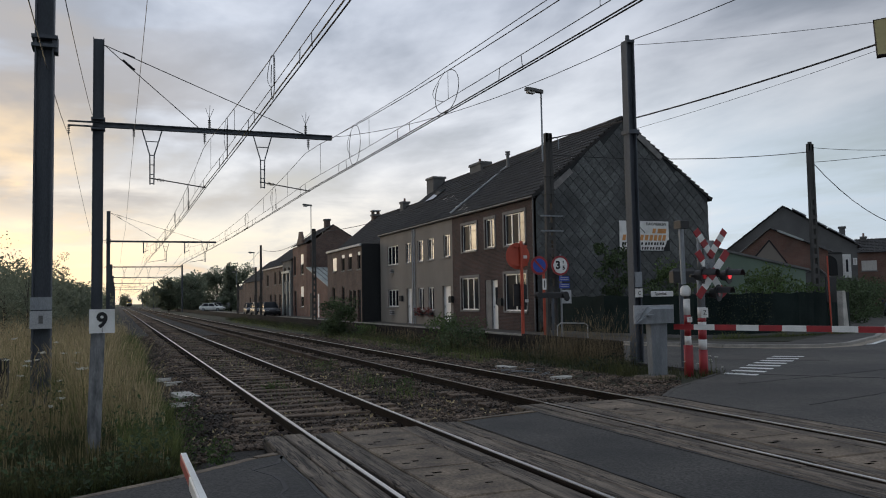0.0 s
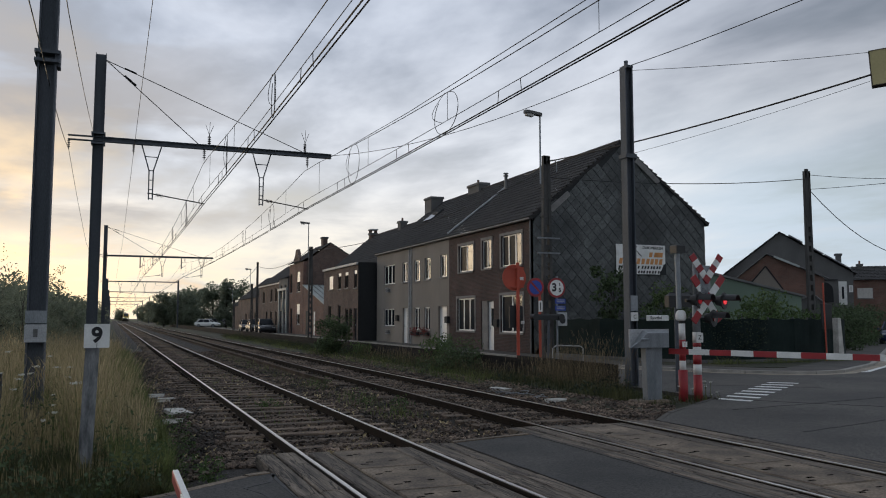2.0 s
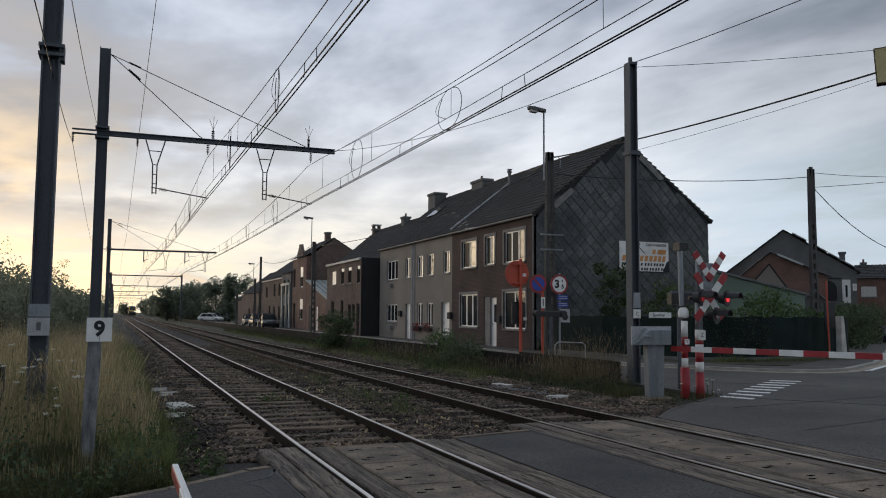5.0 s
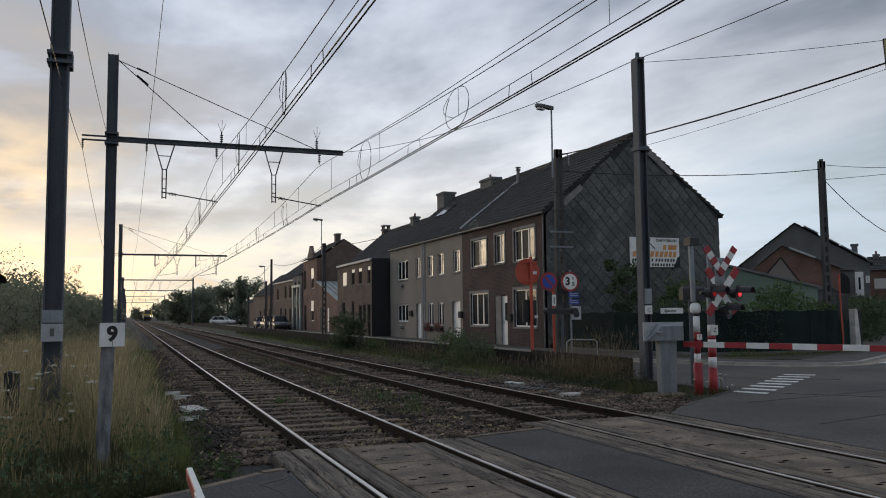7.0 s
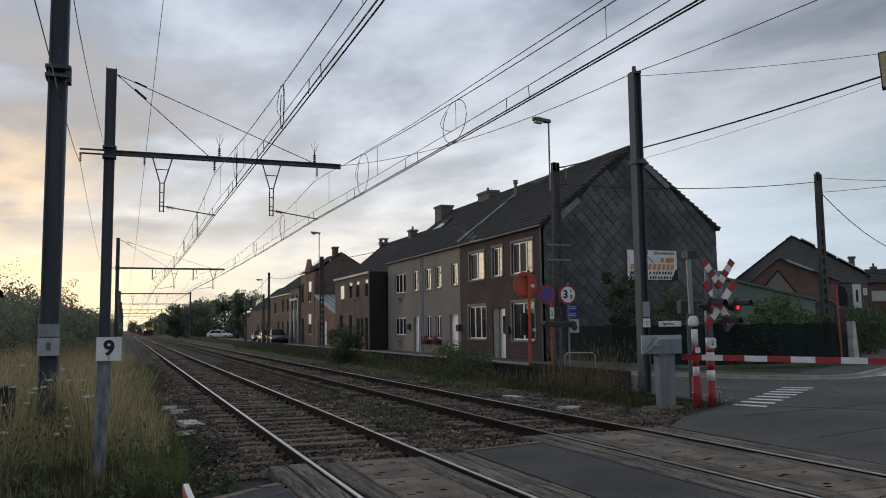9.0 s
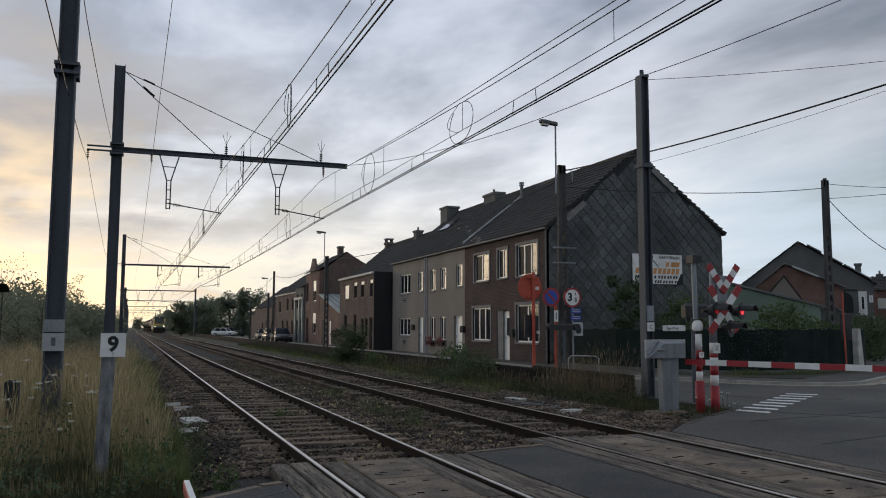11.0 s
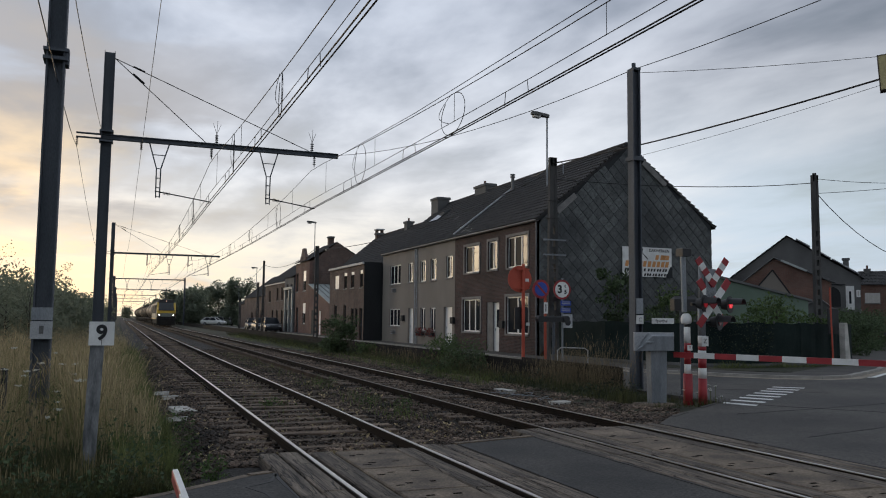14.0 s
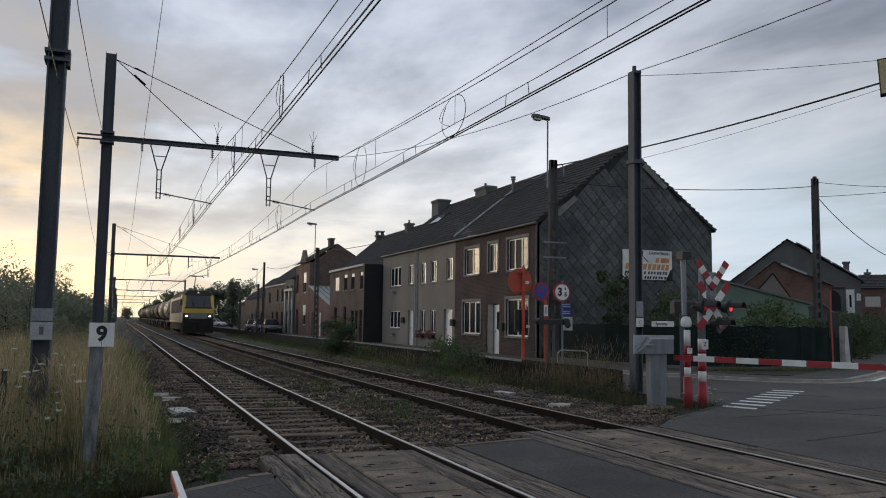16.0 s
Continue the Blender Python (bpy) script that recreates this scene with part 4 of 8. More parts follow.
def lettering(text, size, m, material, parent, name="lettering", bold=0.0):
    cu = bpy.data.curves.new(name, "FONT")
    cu.body, cu.size, cu.extrude, cu.align_x, cu.align_y, cu.offset = text, size, 0.002, "CENTER", "CENTER", bold
    tmp = new(name, cu)
    deps = bpy.context.evaluated_depsgraph_get()
    me = bpy.data.meshes.new_from_object(tmp.evaluated_get(deps))
    bpy.data.objects.remove(tmp)
    ob = new(name, me)
    me.materials.clear()
    me.materials.append(material)
    ob.parent = parent
    ob.matrix_basis = m
    return ob


M["sign_orange"] = plain("orange_lettering", (0.60, 0.27, 0.09), 0.5)
M["ink"] = plain("black_lettering", (0.012, 0.012, 0.014), 0.5)
lettering("DAKWERKEN", 0.185, pose(23.25, 31.296, 4.86, 90), M["ink"], sign, bold=0.004)
# names and numbers as plain slanted strokes
for name, xs_, z0, z1, mat in (("name_stroke", (23.02, 23.30, 23.42, 23.60), 4.44, 4.66, "sign_orange"), ("name_stroke", (21.36, 21.62, 22.10, 22.32, 22.58, 22.84, 23.08, 23.32, 23.56), 4.10, 4.36, "sign_orange"),
                               ("number_stroke", (21.34, 21.47, 22.38, 22.60, 22.76, 22.92, 23.10, 23.24, 23.42, 23.56), 3.89, 4.02, "ink"), ("number_stroke", (22.40, 22.55, 22.68, 22.86, 23.00, 23.18, 23.32, 23.50, 23.62), 3.68, 3.80, "ink")):
    wide = 0.17 if mat == "sign_orange" else 0.085
    for x in xs_:
        bm = bmesh.new()
        tilt = (z1 - z0) * 0.25
        put(bm, [(a, y, b) for y in (31.290, 31.298) for a, b in ((x, z0), (x + wide, z0), (x + wide + tilt, z1), (x + tilt, z1))], [(0, 1, 2, 3), (7, 6, 5, 4), (0, 4, 5, 1), (1, 5, 6, 2), (2, 6, 7, 3), (3, 7, 4, 0)])
        part(name, bm, M[mat], sign)
bm = bmesh.new()
line(bm, [(22.10, 31.294, 4.55), (22.26, 31.294, 4.75), (22.34, 31.294, 4.93)], 0.035, 5)
line(bm, [(22.20, 31.294, 4.84), (22.62, 31.294, 4.46)], 0.018, 5)
part("emblem", bm, M["ink"], sign)
bm = bmesh.new()
prism(bm, [(23.62, 3.62), (23.98, 3.62), (23.98, 4.16), (23.84, 4.10)], -31.299, -31.290, pose(0, 0, 0, 90))
part("torn_corner", bm, M["slate_back"], sign, "dark gap where the board's corner is broken off")


# ---- overhead line ----
def h_post(bm, x, y, z0, z1, w, d, t=0.02, taper=0.0, lean=0.0):
    """A rolled steel post, two flanges and a web."""
    w2, d2, t2 = w / 2, d / 2, t / 2
    prof = [(-w2, -d2), (-w2 + t, -d2), (-w2 + t, -t2), (w2 - t, -t2), (w2 - t, -d2), (w2, -d2), (w2, d2), (w2 - t, d2), (w2 - t, t2), (-w2 + t, t2), (-w2 + t, d2), (-w2, d2)]
    prism(bm, [(x + a, y + b) for a, b in prof], z0, z1)


def gantry(y, mx=-0.66, top=11.05, beam=7.97, right=7.8, portal=0.0, detail=True, width=0.36, turned=False):
    g = thing("catenary_mast", "grey steel overhead line mast with a long crossbeam over both tracks", "mast", group="overhead line masts")
    bm = bmesh.new()
    h_post(bm, mx, y, -0.4, top, width, width)
    part("post", bm, M["mast"], g)
    if portal:
        bm = bmesh.new()
        h_post(bm, portal, y, -0.4, beam + 0.3, 0.28, 0.28)
        part("post", bm, M["mast"], g)
        right = portal
    bm = bmesh.new()
    r = 0.09
    box(bm, mx - 0.98, right, y - r, y + r, beam + 0.05, beam + 0.08)
    box(bm, mx - 0.98, right, y - r, y + r, beam - 0.10, beam - 0.07)
    box(bm, mx + 0.1, right, y - 0.015, y + 0.015, beam - 0.07, beam + 0.05)
    part("crossbeam", bm, M["mast"], g)
    for dz in (-0.22, 0.14):
        bm = bmesh.new()
        box(bm, mx - width / 2 - 0.05, mx + width / 2 + 0.05, y - width / 2 - 0.05, y + width / 2 + 0.05, beam + dz, beam + dz + 0.07)
        part("clamp", bm, M["mast"], g)
    if not portal:
        for xe in ((4.05, 8.35) if turned else (2.75, 6.65)):
            bm = bmesh.new()
            rod(bm, (mx + width / 2, y, top - 0.2), (xe, y, beam + 0.1), 0.016, n=5)
            rod(bm, (mx + 0.8, y, top - 0.2 + (beam + 0.3 - top) * 0.6 / (xe - mx)), (mx + 1.2, y, top - 0.2 + (beam + 0.3 - top) * 1.0 / (xe - mx)), 0.035, n=6)
            part("stay", bm, M["wire"], g)
    for hx, end in (((4.67, 2.9), (8.60, 6.95)) if turned else ((1.14, 3.04), (5.10, 6.92))):
        side = -1 if turned else 1
        bm = bmesh.new()
        for s in (-1, 1):
            rod(bm, (hx + s * 0.34, y, beam - 0.1), (hx + s * 0.075, y, 6.95), 0.024, n=5)
            rod(bm, (hx + s * 0.075, y, 6.95), (hx + s * 0.065, y, 5.88), 0.024, n=5)
        for z, w in ((7.45, 0.2), (6.95, 0.08), (6.6, 0.075), (6.25, 0.07), (5.92, 0.065)):
            rod(bm, (hx - w, y, z), (hx + w, y, z), 0.018, n=5)
        part("hanger", bm, M["mast"], g)
        bm = bmesh.new()
        rod(bm, (hx - 0.1 * side, y, 6.12), (end, y, 5.83), 0.022, n=6)
        for i in range(5):
            disc(bm, (hx + (0.2 + i * 0.05) * side, y, 6.07 - i * 0.0075), (1, 0, -0.15 * side), 0.06, 0.02, 8)
        part("registration_arm", bm, M["wire"], g)
        bm = bmesh.new()
        for i in range(4):
            disc(bm, (end - 0.06, y, beam - 0.16 - 0.08 * i), (0, 0, 1), 0.055, 0.025, 8)
        rod(bm, (end - 0.06, y, beam - 0.1), (end - 0.06, y, 7.45), 0.016, n=5)
        part("insulator", bm, M["wire"], g)
        if turned:
            bm = bmesh.new()
            rod(bm, (end - 0.4, y, beam), (end - 0.4, y, 6.75), 0.055, n=8)
            rod(bm, (end - 0.4, y, 6.85), (end + 0.05, y, 7.1), 0.03, n=6)
            part("drop_post", bm, M["mast"], g)
    if detail:
        for sx in (3.15, 6.76):
            bm = bmesh.new()
            for i in range(4):
                disc(bm, (sx, y, beam + 0.14 + 0.08 * i), (0, 0, 1), 0.06, 0.03, 8)
            rod(bm, (sx, y, beam + 0.05), (sx, y, beam + 0.5), 0.02, n=5)
            for s in (-0.14, 0.02, 0.15):
                rod(bm, (sx, y, beam + 0.45), (sx + s, y, beam + 0.98 - abs(s)), 0.008, n=4)
            part("bird_spike_insulator", bm, M["wire"], g)
        for sx in (mx - 0.95, 0.52):
            bm = bmesh.new()
            for i in range(4):
                disc(bm, (sx, y, beam - 0.14 - 0.07 * i), (0, 0, 1), 0.045, 0.025, 8)
            rod(bm, (sx, y, beam - 0.08), (sx, y, beam - 0.45), 0.012, n=5)
            part("insulator", bm, M["wire"], g)
    return g


GANTRIES = (31.0, 89.0, 151.0, 211.0, 272.0, 333.0, 395.0)
gantry(31.0)
gantry(89.0, mx=-0.85, right=9.75, detail=False, turned=True)
for y in GANTRIES[2:]:
    gantry(y, mx=-0.95, portal=10.7, detail=False, top=8.4)

SPANS = (-27.0,) + GANTRIES + (455.0,)


def span_z(y, high, low):
    for a, b in zip(SPANS, SPANS[1:]):
        if a <= y <= b:
            f = (y - a) / (b - a) * 2 - 1
            return low + (high - low) * f * f
    return high


def along(xa, high, low, stagger=0.0, y0=-26.0, y1=454.0):
    pts, y = [], y0
    while y < y1:
        s = math.cos(math.pi * (y + 27) / 59.5) * stagger
        pts.append((xa + s, y, span_z(y, high, low)))
        y += 2.4 if y < 95 else 8
    return pts


for k, axis in enumerate((2.893, 6.77)):
    w = thing("catenary_wires", "dark overhead contact wires with droppers and loop connectors", "overhead wires", group="overhead wires")
    for name, dx, hi, lo, r in (("contact_wire", -0.04, 5.86, 5.74, 0.014), ("contact_wire", 0.04, 5.86, 5.74, 0.014), ("auxiliary_wire", 0.0, 6.22, 5.98, 0.008), ("messenger_wire", 0.0, 7.45, 6.42, 0.010)):
        bm = bmesh.new()
        line(bm, along(axis + dx, hi, lo, -0.10), r)
        part(name, bm, M["wire"], w)
    if k == 1:
        bm = bmesh.new()
        line(bm, [(6.97, -20, 6.75), (6.95, 2, 6.62), (6.93, 10, 6.72), (7.1, 20, 7.05), (7.8, 31, 7.95)], 0.009)
        part("anchor_wire", bm, M["wire"], w)
    y = -2.0
    i = 0
    while y < 92:
        s = math.cos(math.pi * (y + 27) / 59.5) * -0.10
        x = axis + s
        hi, mid, lo = span_z(y, 7.45, 6.42), span_z(y, 6.22, 5.98), span_z(y, 5.86, 5.74)
        for dy in ((0.0,) if i % 2 == 0 else (-0.5, 0.5)):
            bm = bmesh.new()
            if i % 2 == 0:
                rod(bm, (x, y, mid), (x, y, hi), 0.006, n=4)
            else:
                rod(bm, (x, y + dy, lo), (x, y + dy * 0.9, mid), 0.008, n=4)
            part("dropper", bm, M["wire"], w)
        y += 3.1
        i += 1
    for y in (16.7, 24.4, 38.5, 47.0, 56.0, 68.0):
        s = math.cos(math.pi * (y + 27) / 59.5) * -0.10
        hi, lo = span_z(y, 7.45, 6.42), span_z(y, 5.86, 5.74)
        bm = bmesh.new()
        c, a = (hi + lo) / 2, (hi - lo) / 2
        wide = (0.50, 0.82)[k]
        pts = [(axis + s + 0.05 * math.cos(q), y + wide * math.cos(q), c + a * math.sin(q)) for q in np.linspace(math.pi / 2, math.pi * 2.28, 22)]
        pts2 = [(axis + s - 0.03, y - 0.42 + wide * 0.95 * math.sin(q), lo + 0.22 + (hi - lo - 0.22) * q / math.pi) for q in np.linspace(0.15, math.pi, 9)]
        line(bm, pts, 0.009, 4)
        line(bm, [(a_[0], a_[1] + 0.42, a_[2]) for a_ in pts2], 0.007, 4)
        part("loop_connector", bm, M["wire"], w)


def cable(name, label, pts, r=0.012, sag=0.0, parent=None):
    bm = bmesh.new()
    out = []
    for a, b in zip(pts, pts[1:]):
        a, b = Vector(a), Vector(b)
        for i in range(12):
            f = i / 12
            p = a.lerp(b, f)
            p.z -= sag * 4 * f * (1 - f)
            out.append(p)
    out.append(Vector(pts[-1]))
    line(bm, out, r)
    return tagged(part(name, bm, M["wire"], parent), label, "cable")


cable("feeder_cable", "thin feeder wire hung from the mast's outer arm", [(-1.0, -27, 6.2), (-1.13, 14, 5.65), (-1.61, 31, 7.55), (-1.75, 60, 6.6), (-1.8, 89, 7.55), (-1.9, 151, 7.55)], 0.009, 0.15)
cable("feeder_cable", "thin feeder wire clamped to the mast", [(-0.8, -27, 6.0), (-0.82, 14, 6.55), (-0.86, 31, 8.3)], 0.008, 0.1)
cable("feeder_cable", "thin feeder wire hung under the crossbeam", [(0.75, -27, 10.2), (0.58, 18, 8.35), (0.52, 31, 7.52), (0.5, 60, 6.7), (0.45, 89, 7.52), (0.4, 151, 7.5)], 0.008)
cable("guy_wire", "thin wire from the crossbeam's end to the mast beyond", [(7.8, 31, 8.0), (11.57, 16.5, 7.80)], 0.010, 0.45)
cable("guy_wire", "thin wire from the mast top along the line", [(11.57, 16.5, 7.80), (12.22, 12.26, 7.8), (13.6, 3, 8.1)], 0.010, 0.03)
cable("guy_wire", "thin wire from the mast top across the street", [(11.65, 16.5, 7.72), (16.6, 13.73, 7.95), (19, 12.4, 8.1)], 0.007, 0.05)
cable("street_cable", "twisted black overhead supply cable over the street", [(20.3, 38.4, 9.3), (13.4, 23.8, 6.87), (14.3, 11.78, 6.60), (14.6, 8.5, 6.66)], 0.022, 0.12)
cable("street_cable", "thin black overhead cable over the street", [(11.7, 16.5, 5.64), (14.62, 12.14, 6.58), (15.8, 10.4, 7.0)], 0.005, 0.05)
cable("street_cable", "black overhead cable between two street poles", [(13.4, 23.8, 6.35), (27.75, 26.5, 7.65)], 0.016, 0.22)
cable("street_cable", "thin black overhead cable leaving the pole", [(27.8, 26.5, 7.85), (38, 26, 8.6)], 0.012, 0.25)
cable("street_cable", "thin black overhead cable leaving the pole", [(27.9, 26.5, 7.2), (38, 22, 8.6)], 0.012, 0.2)
cable("street_cable", "slack black overhead cable leaving the pole", [(27.9, 26.5, 7.25), (40, 29, 5.0)], 0.018, 1.3)

# the mast nearest the crossing, with a collar and a number plate
m1 = thing("steel_mast", "tall dark grey steel mast with collar standing in high grass", "mast")
bm = bmesh.new()
h_post(bm, -1.235, 16.0, -0.4, 11.2, 0.31, 0.31, 0.03)
part("post", bm, M["mast"], m1)
bm = bmesh.new()
for dz in (0.0, 0.16):
    box(bm, -1.44, -1.03, 15.79, 16.21, 6.18 + dz, 6.24 + dz)
box(bm, -1.075, -1.02, 15.86, 16.14, 6.12, 6.42)
part("collar", bm, M["mast"], m1)
bm = bmesh.new()
box(bm, -1.41, -1.06, 15.825, 15.842, 1.19, 1.50)
part("number_plate", bm, M["mastplate"], m1, "white band with a faded mark")
bm = bmesh.new()
box(bm, -1.405, -1.065, 15.83, 15.842, 1.52, 1.74)
part("worn_band", bm, M["galv"], m1, "scuffed grey band")
bm = bmesh.new()
box(bm, -1.27, -1.20, 15.815, 15.823, 1.28, 1.42)
part("mark", bm, M["cement"], m1)

# speed board with the figure 9, on its own leaning post
s9 = thing("number_board", "white board with black figure 9 on a worn grey post", "sign")
bm = bmesh.new()
vs = box(bm, -0.275, -0.125, 10.22, 10.27, -0.4, 1.5)
for v in vs[:4]:
    v.co.x -= 0.055
part("post", bm, surf("worn_grey_post", (0.07, 0.075, 0.08), (0.26, 0.265, 0.27), 3.5, 0.7, 0.2, 30, stretch=(3, 3, 0.8)), s9)
bm = bmesh.new()
box(bm, -0.299, -0.027, 10.185, 10.20, 1.268, 1.541)
part("board", bm, M["white"], s9)
ob = lettering("9", 0.235, pose(-0.163, 10.181, 1.408, 90), M["ink"], s9, "figure", 0.009)
bm = bmesh.new()
rod(bm, (-0.160, 10.179, 1.27), (-0.160, 10.179, 1.33), 0.003, n=5)
part("drip_stain", bm, M["ink"], s9)

# right hand steel mast beside the crossing
m2 = thing("steel_mast", "tall dark grey steel mast beside the crossing with small plates", "mast")
bm = bmesh.new()
h_post(bm, 11.57, 16.5, -0.4, 7.75, 0.22, 0.24, 0.03)
part("post", bm, M["mast"], m2)
bm = bmesh.new()
box(bm, 11.42, 11.73, 16.34, 16.66, 5.50, 5.60)
part("collar", bm, M["mast"], m2)
bm = bmesh.new()
box(bm, 11.48, 11.68, 16.36, 16.64, 7.75, 7.81)
rod(bm, (11.57, 16.5, 7.8), (11.57, 16.5, 7.95), 0.05, n=8)
part("cap", bm, M["mast"], m2)
bm = bmesh.new()
box(bm, 11.48, 11.67, 16.345, 16.375, 1.78, 2.15)
part("bill", bm, M["galv"], m2, "torn grey paper bill")
bm = bmesh.new()
box(bm, 11.48, 11.675, 16.345, 16.375, 1.54, 1.75)
part("letter_plate", bm, M["white"], m2, "white plate with a letter")
lettering("C", 0.13, pose(11.58, 16.341, 1.64, 90), M["cement"], m2, "letter")

# relay cabinet on its pedestal
cab = thing("relay_cabinet", "grey steel cabinet head on a narrow pedestal by the tracks", "cabinet")
bm = bmesh.new()
vs = box(bm, 9.93, 10.33, 13.68, 13.84, -0.1, 1.02)
for v in vs[:4]:
    v.co.x += 0.03 if v.co.x < 10 else -0.03
part("pedestal", bm, M["cabinet"], cab)
bm = bmesh.new()
block(bm, 9.70, 10.42, 13.52, 14.0, -0.14, -0.02, 0.03)
part("plinth", bm, M["concrete"], cab)
bm = bmesh.new()
put(bm, [(a, 13.6, b) for a, b in ((9.52, 1.02), (10.44, 1.02), (10.44, 1.31), (9.93, 1.31))] + [(a, 13.93, b) for a, b in ((9.75, 1.02), (10.66, 1.02), (10.66, 1.36), (10.05, 1.36))],
    [(0, 1, 2, 3), (7, 6, 5, 4), (0, 4, 5, 1), (1, 5, 6, 2), (2, 6, 7, 3), (3, 7, 4, 0)])
part("hood", bm, M["cabinet"], cab)
bm = bmesh.new()
box(bm, 9.73, 10.70, 13.935, 13.97, 1.01, 1.385)
part("back_plate", bm, M["mastplate"], cab, "pale back plate")
bm = bmesh.new()
rod(bm, (9.74, 13.57, 1.19), (9.92, 13.57, 1.19), 0.018, n=6)
rod(bm, (9.83, 13.57, 1.19), (9.83, 13.62, 1.19), 0.03, n=8)
rod(bm, (9.52, 13.585, 1.03), (9.80, 13.585, 1.19), 0.010, n=5)
part("latch", bm, M["galv"], cab)


# ---- the crossing: signals, barriers and signs ----
def banded_post(parent, name, x, y, r, bands, n=14):
    for z0, z1, mat, rr in bands:
        bm = bmesh.new()
        rod(bm, (x, y, z0), (x, y, z1), r * rr, n=n)
        part(name, bm, M[mat], parent, "", True)


M["lamp_red"] = plain("lit_red_lamp", (0.90, 0.03, 0.04), 0.3, glow=0.75)
M["lamp_faint"] = plain("faint_red_lamp", (0.45, 0.02, 0.03), 0.3, glow=0.25)
M["lamp_dim"] = plain("unlit_red_lens", (0.16, 0.012, 0.012), 0.15)
sig = thing("crossing_signal", "red and white crossing signal with a double cross and hooded lamps", "signal")
CX, CY = 11.22, 13.7
banded_post(sig, "post_band", CX, CY, 0.085, [(-0.2, 0.45, "red", 1.06), (0.45, 0.66, "white", 1), (0.66, 0.86, "red", 1), (0.86, 1.02, "white", 1), (1.02, 1.10, "red", 1), (1.10, 1.32, "white", 1), (1.32, 2.0, "galv", 0.95), (2.0, 2.75, "galv", 0.6)])
bm = bmesh.new()
box(bm, CX - 0.085, CX + 0.085, CY - 0.098, CY - 0.091, 1.11, 1.31)
part("letter_plate", bm, M["white"], sig)
lettering("Z", 0.13, pose(CX, CY - 0.101, 1.21, 90), M["ink"], sig, "letter")
# backing board of the cross
bm = bmesh.new()
prism(bm, [(-0.02, -0.30), (0.24, -0.30), (0.24, 0.30), (-0.02, 0.30)], 0, 0.02, pose(CX + 0.06, CY - 0.09, 2.40, 90))
part("backing", bm, M["galv"], sig)


def cross_arm(a, b, dy):
    """One arm of a Saint Andrew's cross in red and white fields, from a to b (x, z)."""
    a, b = Vector((a[0], 0, a[1])), Vector((b[0], 0, b[1]))
    arm = thing("cross_arm", "red and white cross board")
    arm.parent = sig
    n = 5
    d = (b - a) / n
    up = Vector((-d.z, 0, d.x)).normalized() * 0.075
    for i in range(n):
        p, q = a + d * i, a + d * (i + 1)
        bm = bmesh.new()
        t = Vector((0, 0.02, 0))
        base = Vector((0, dy, 0))
        cs = [p - up, q - up, q + up, p + up]
        put(bm, [c + base for c in cs] + [c + base + t for c in cs], [(0, 1, 2, 3), (7, 6, 5, 4), (0, 4, 5, 1), (1, 5, 6, 2), (2, 6, 7, 3), (3, 7, 4, 0)])
        part("field", bm, M[("red", "white")[i % 2]], arm)


# upper chevron (a V), then a full cross under it
cross_arm((11.04, 2.91), (11.45, 2.36), CY - 0.13)
cross_arm((11.77, 2.91), (11.36, 2.36), CY - 0.155)
cross_arm((11.08, 2.47), (11.74, 1.55), CY - 0.11)
cross_arm((11.77, 2.47), (10.99, 1.53), CY - 0.085 - 0.12)


def lamp_head(parent, x, y, z, lens, r=0.13, turn=26):
    lh = thing("lamp_head", "black hooded signal lamp")
    lh.parent = parent
    lh.matrix_basis = pose(x, y, z, 0, 0, turn)
    bm = bmesh.new()
    rod(bm, (0, 0.0, 0), (0, 0.16, 0), r, r * 0.75, 16)
    disc(bm, (0, -0.005, 0), (0, 1, 0), r * 1.35, 0.02, 20)
    part("housing", bm, M["black"], lh, "", False)
    bm = bmesh.new()
    n = 12
    for i in range(n):
        a0, a1 = math.pi * i / n, math.pi * (i + 1) / n
        c = [(math.cos(a) * r, math.sin(a) * r) for a in (a0, a1)]
        o = [(p * 1.04, q * 1.04) for p, q in c]
        put(bm, [(c[0][0], 0, c[0][1]), (c[1][0], 0, c[1][1]), (c[1][0], -0.30, c[1][1] * 0.9), (c[0][0], -0.30, c[0][1] * 0.9), (o[0][0], 0, o[0][1]), (o[1][0], 0, o[1][1]), (o[1][0], -0.30, o[1][1] * 0.9), (o[0][0], -0.30, o[0][1] * 0.9)], BOXF)
    bmesh.ops.remove_doubles(bm, verts=bm.verts, dist=1e-5)
    part("hood", bm, M["black"], lh)
    bm = bmesh.new()
    disc(bm, (0, -0.022, 0), (0, 1, 0), r * 0.60, 0.02, 20)
    part("lens", bm, lens, lh)
    return lh


bm = bmesh.new()
rod(bm, (10.95, CY - 0.02, 1.97), (11.85, CY - 0.02, 1.97), 0.035, n=8)
rod(bm, (CX, CY, 1.60), (11.5, CY - 0.02, 1.60), 0.03, n=8)
part("lamp_bar", bm, M["black"], sig)
lamp_head(sig, 11.14, CY - 0.20, 1.98, M["lamp_faint"])
lamp_head(sig, 11.78, CY - 0.20, 1.97, M["lamp_red"])
lamp_head(sig, 11.50, CY - 0.20, 1.61, M["lamp_dim"])

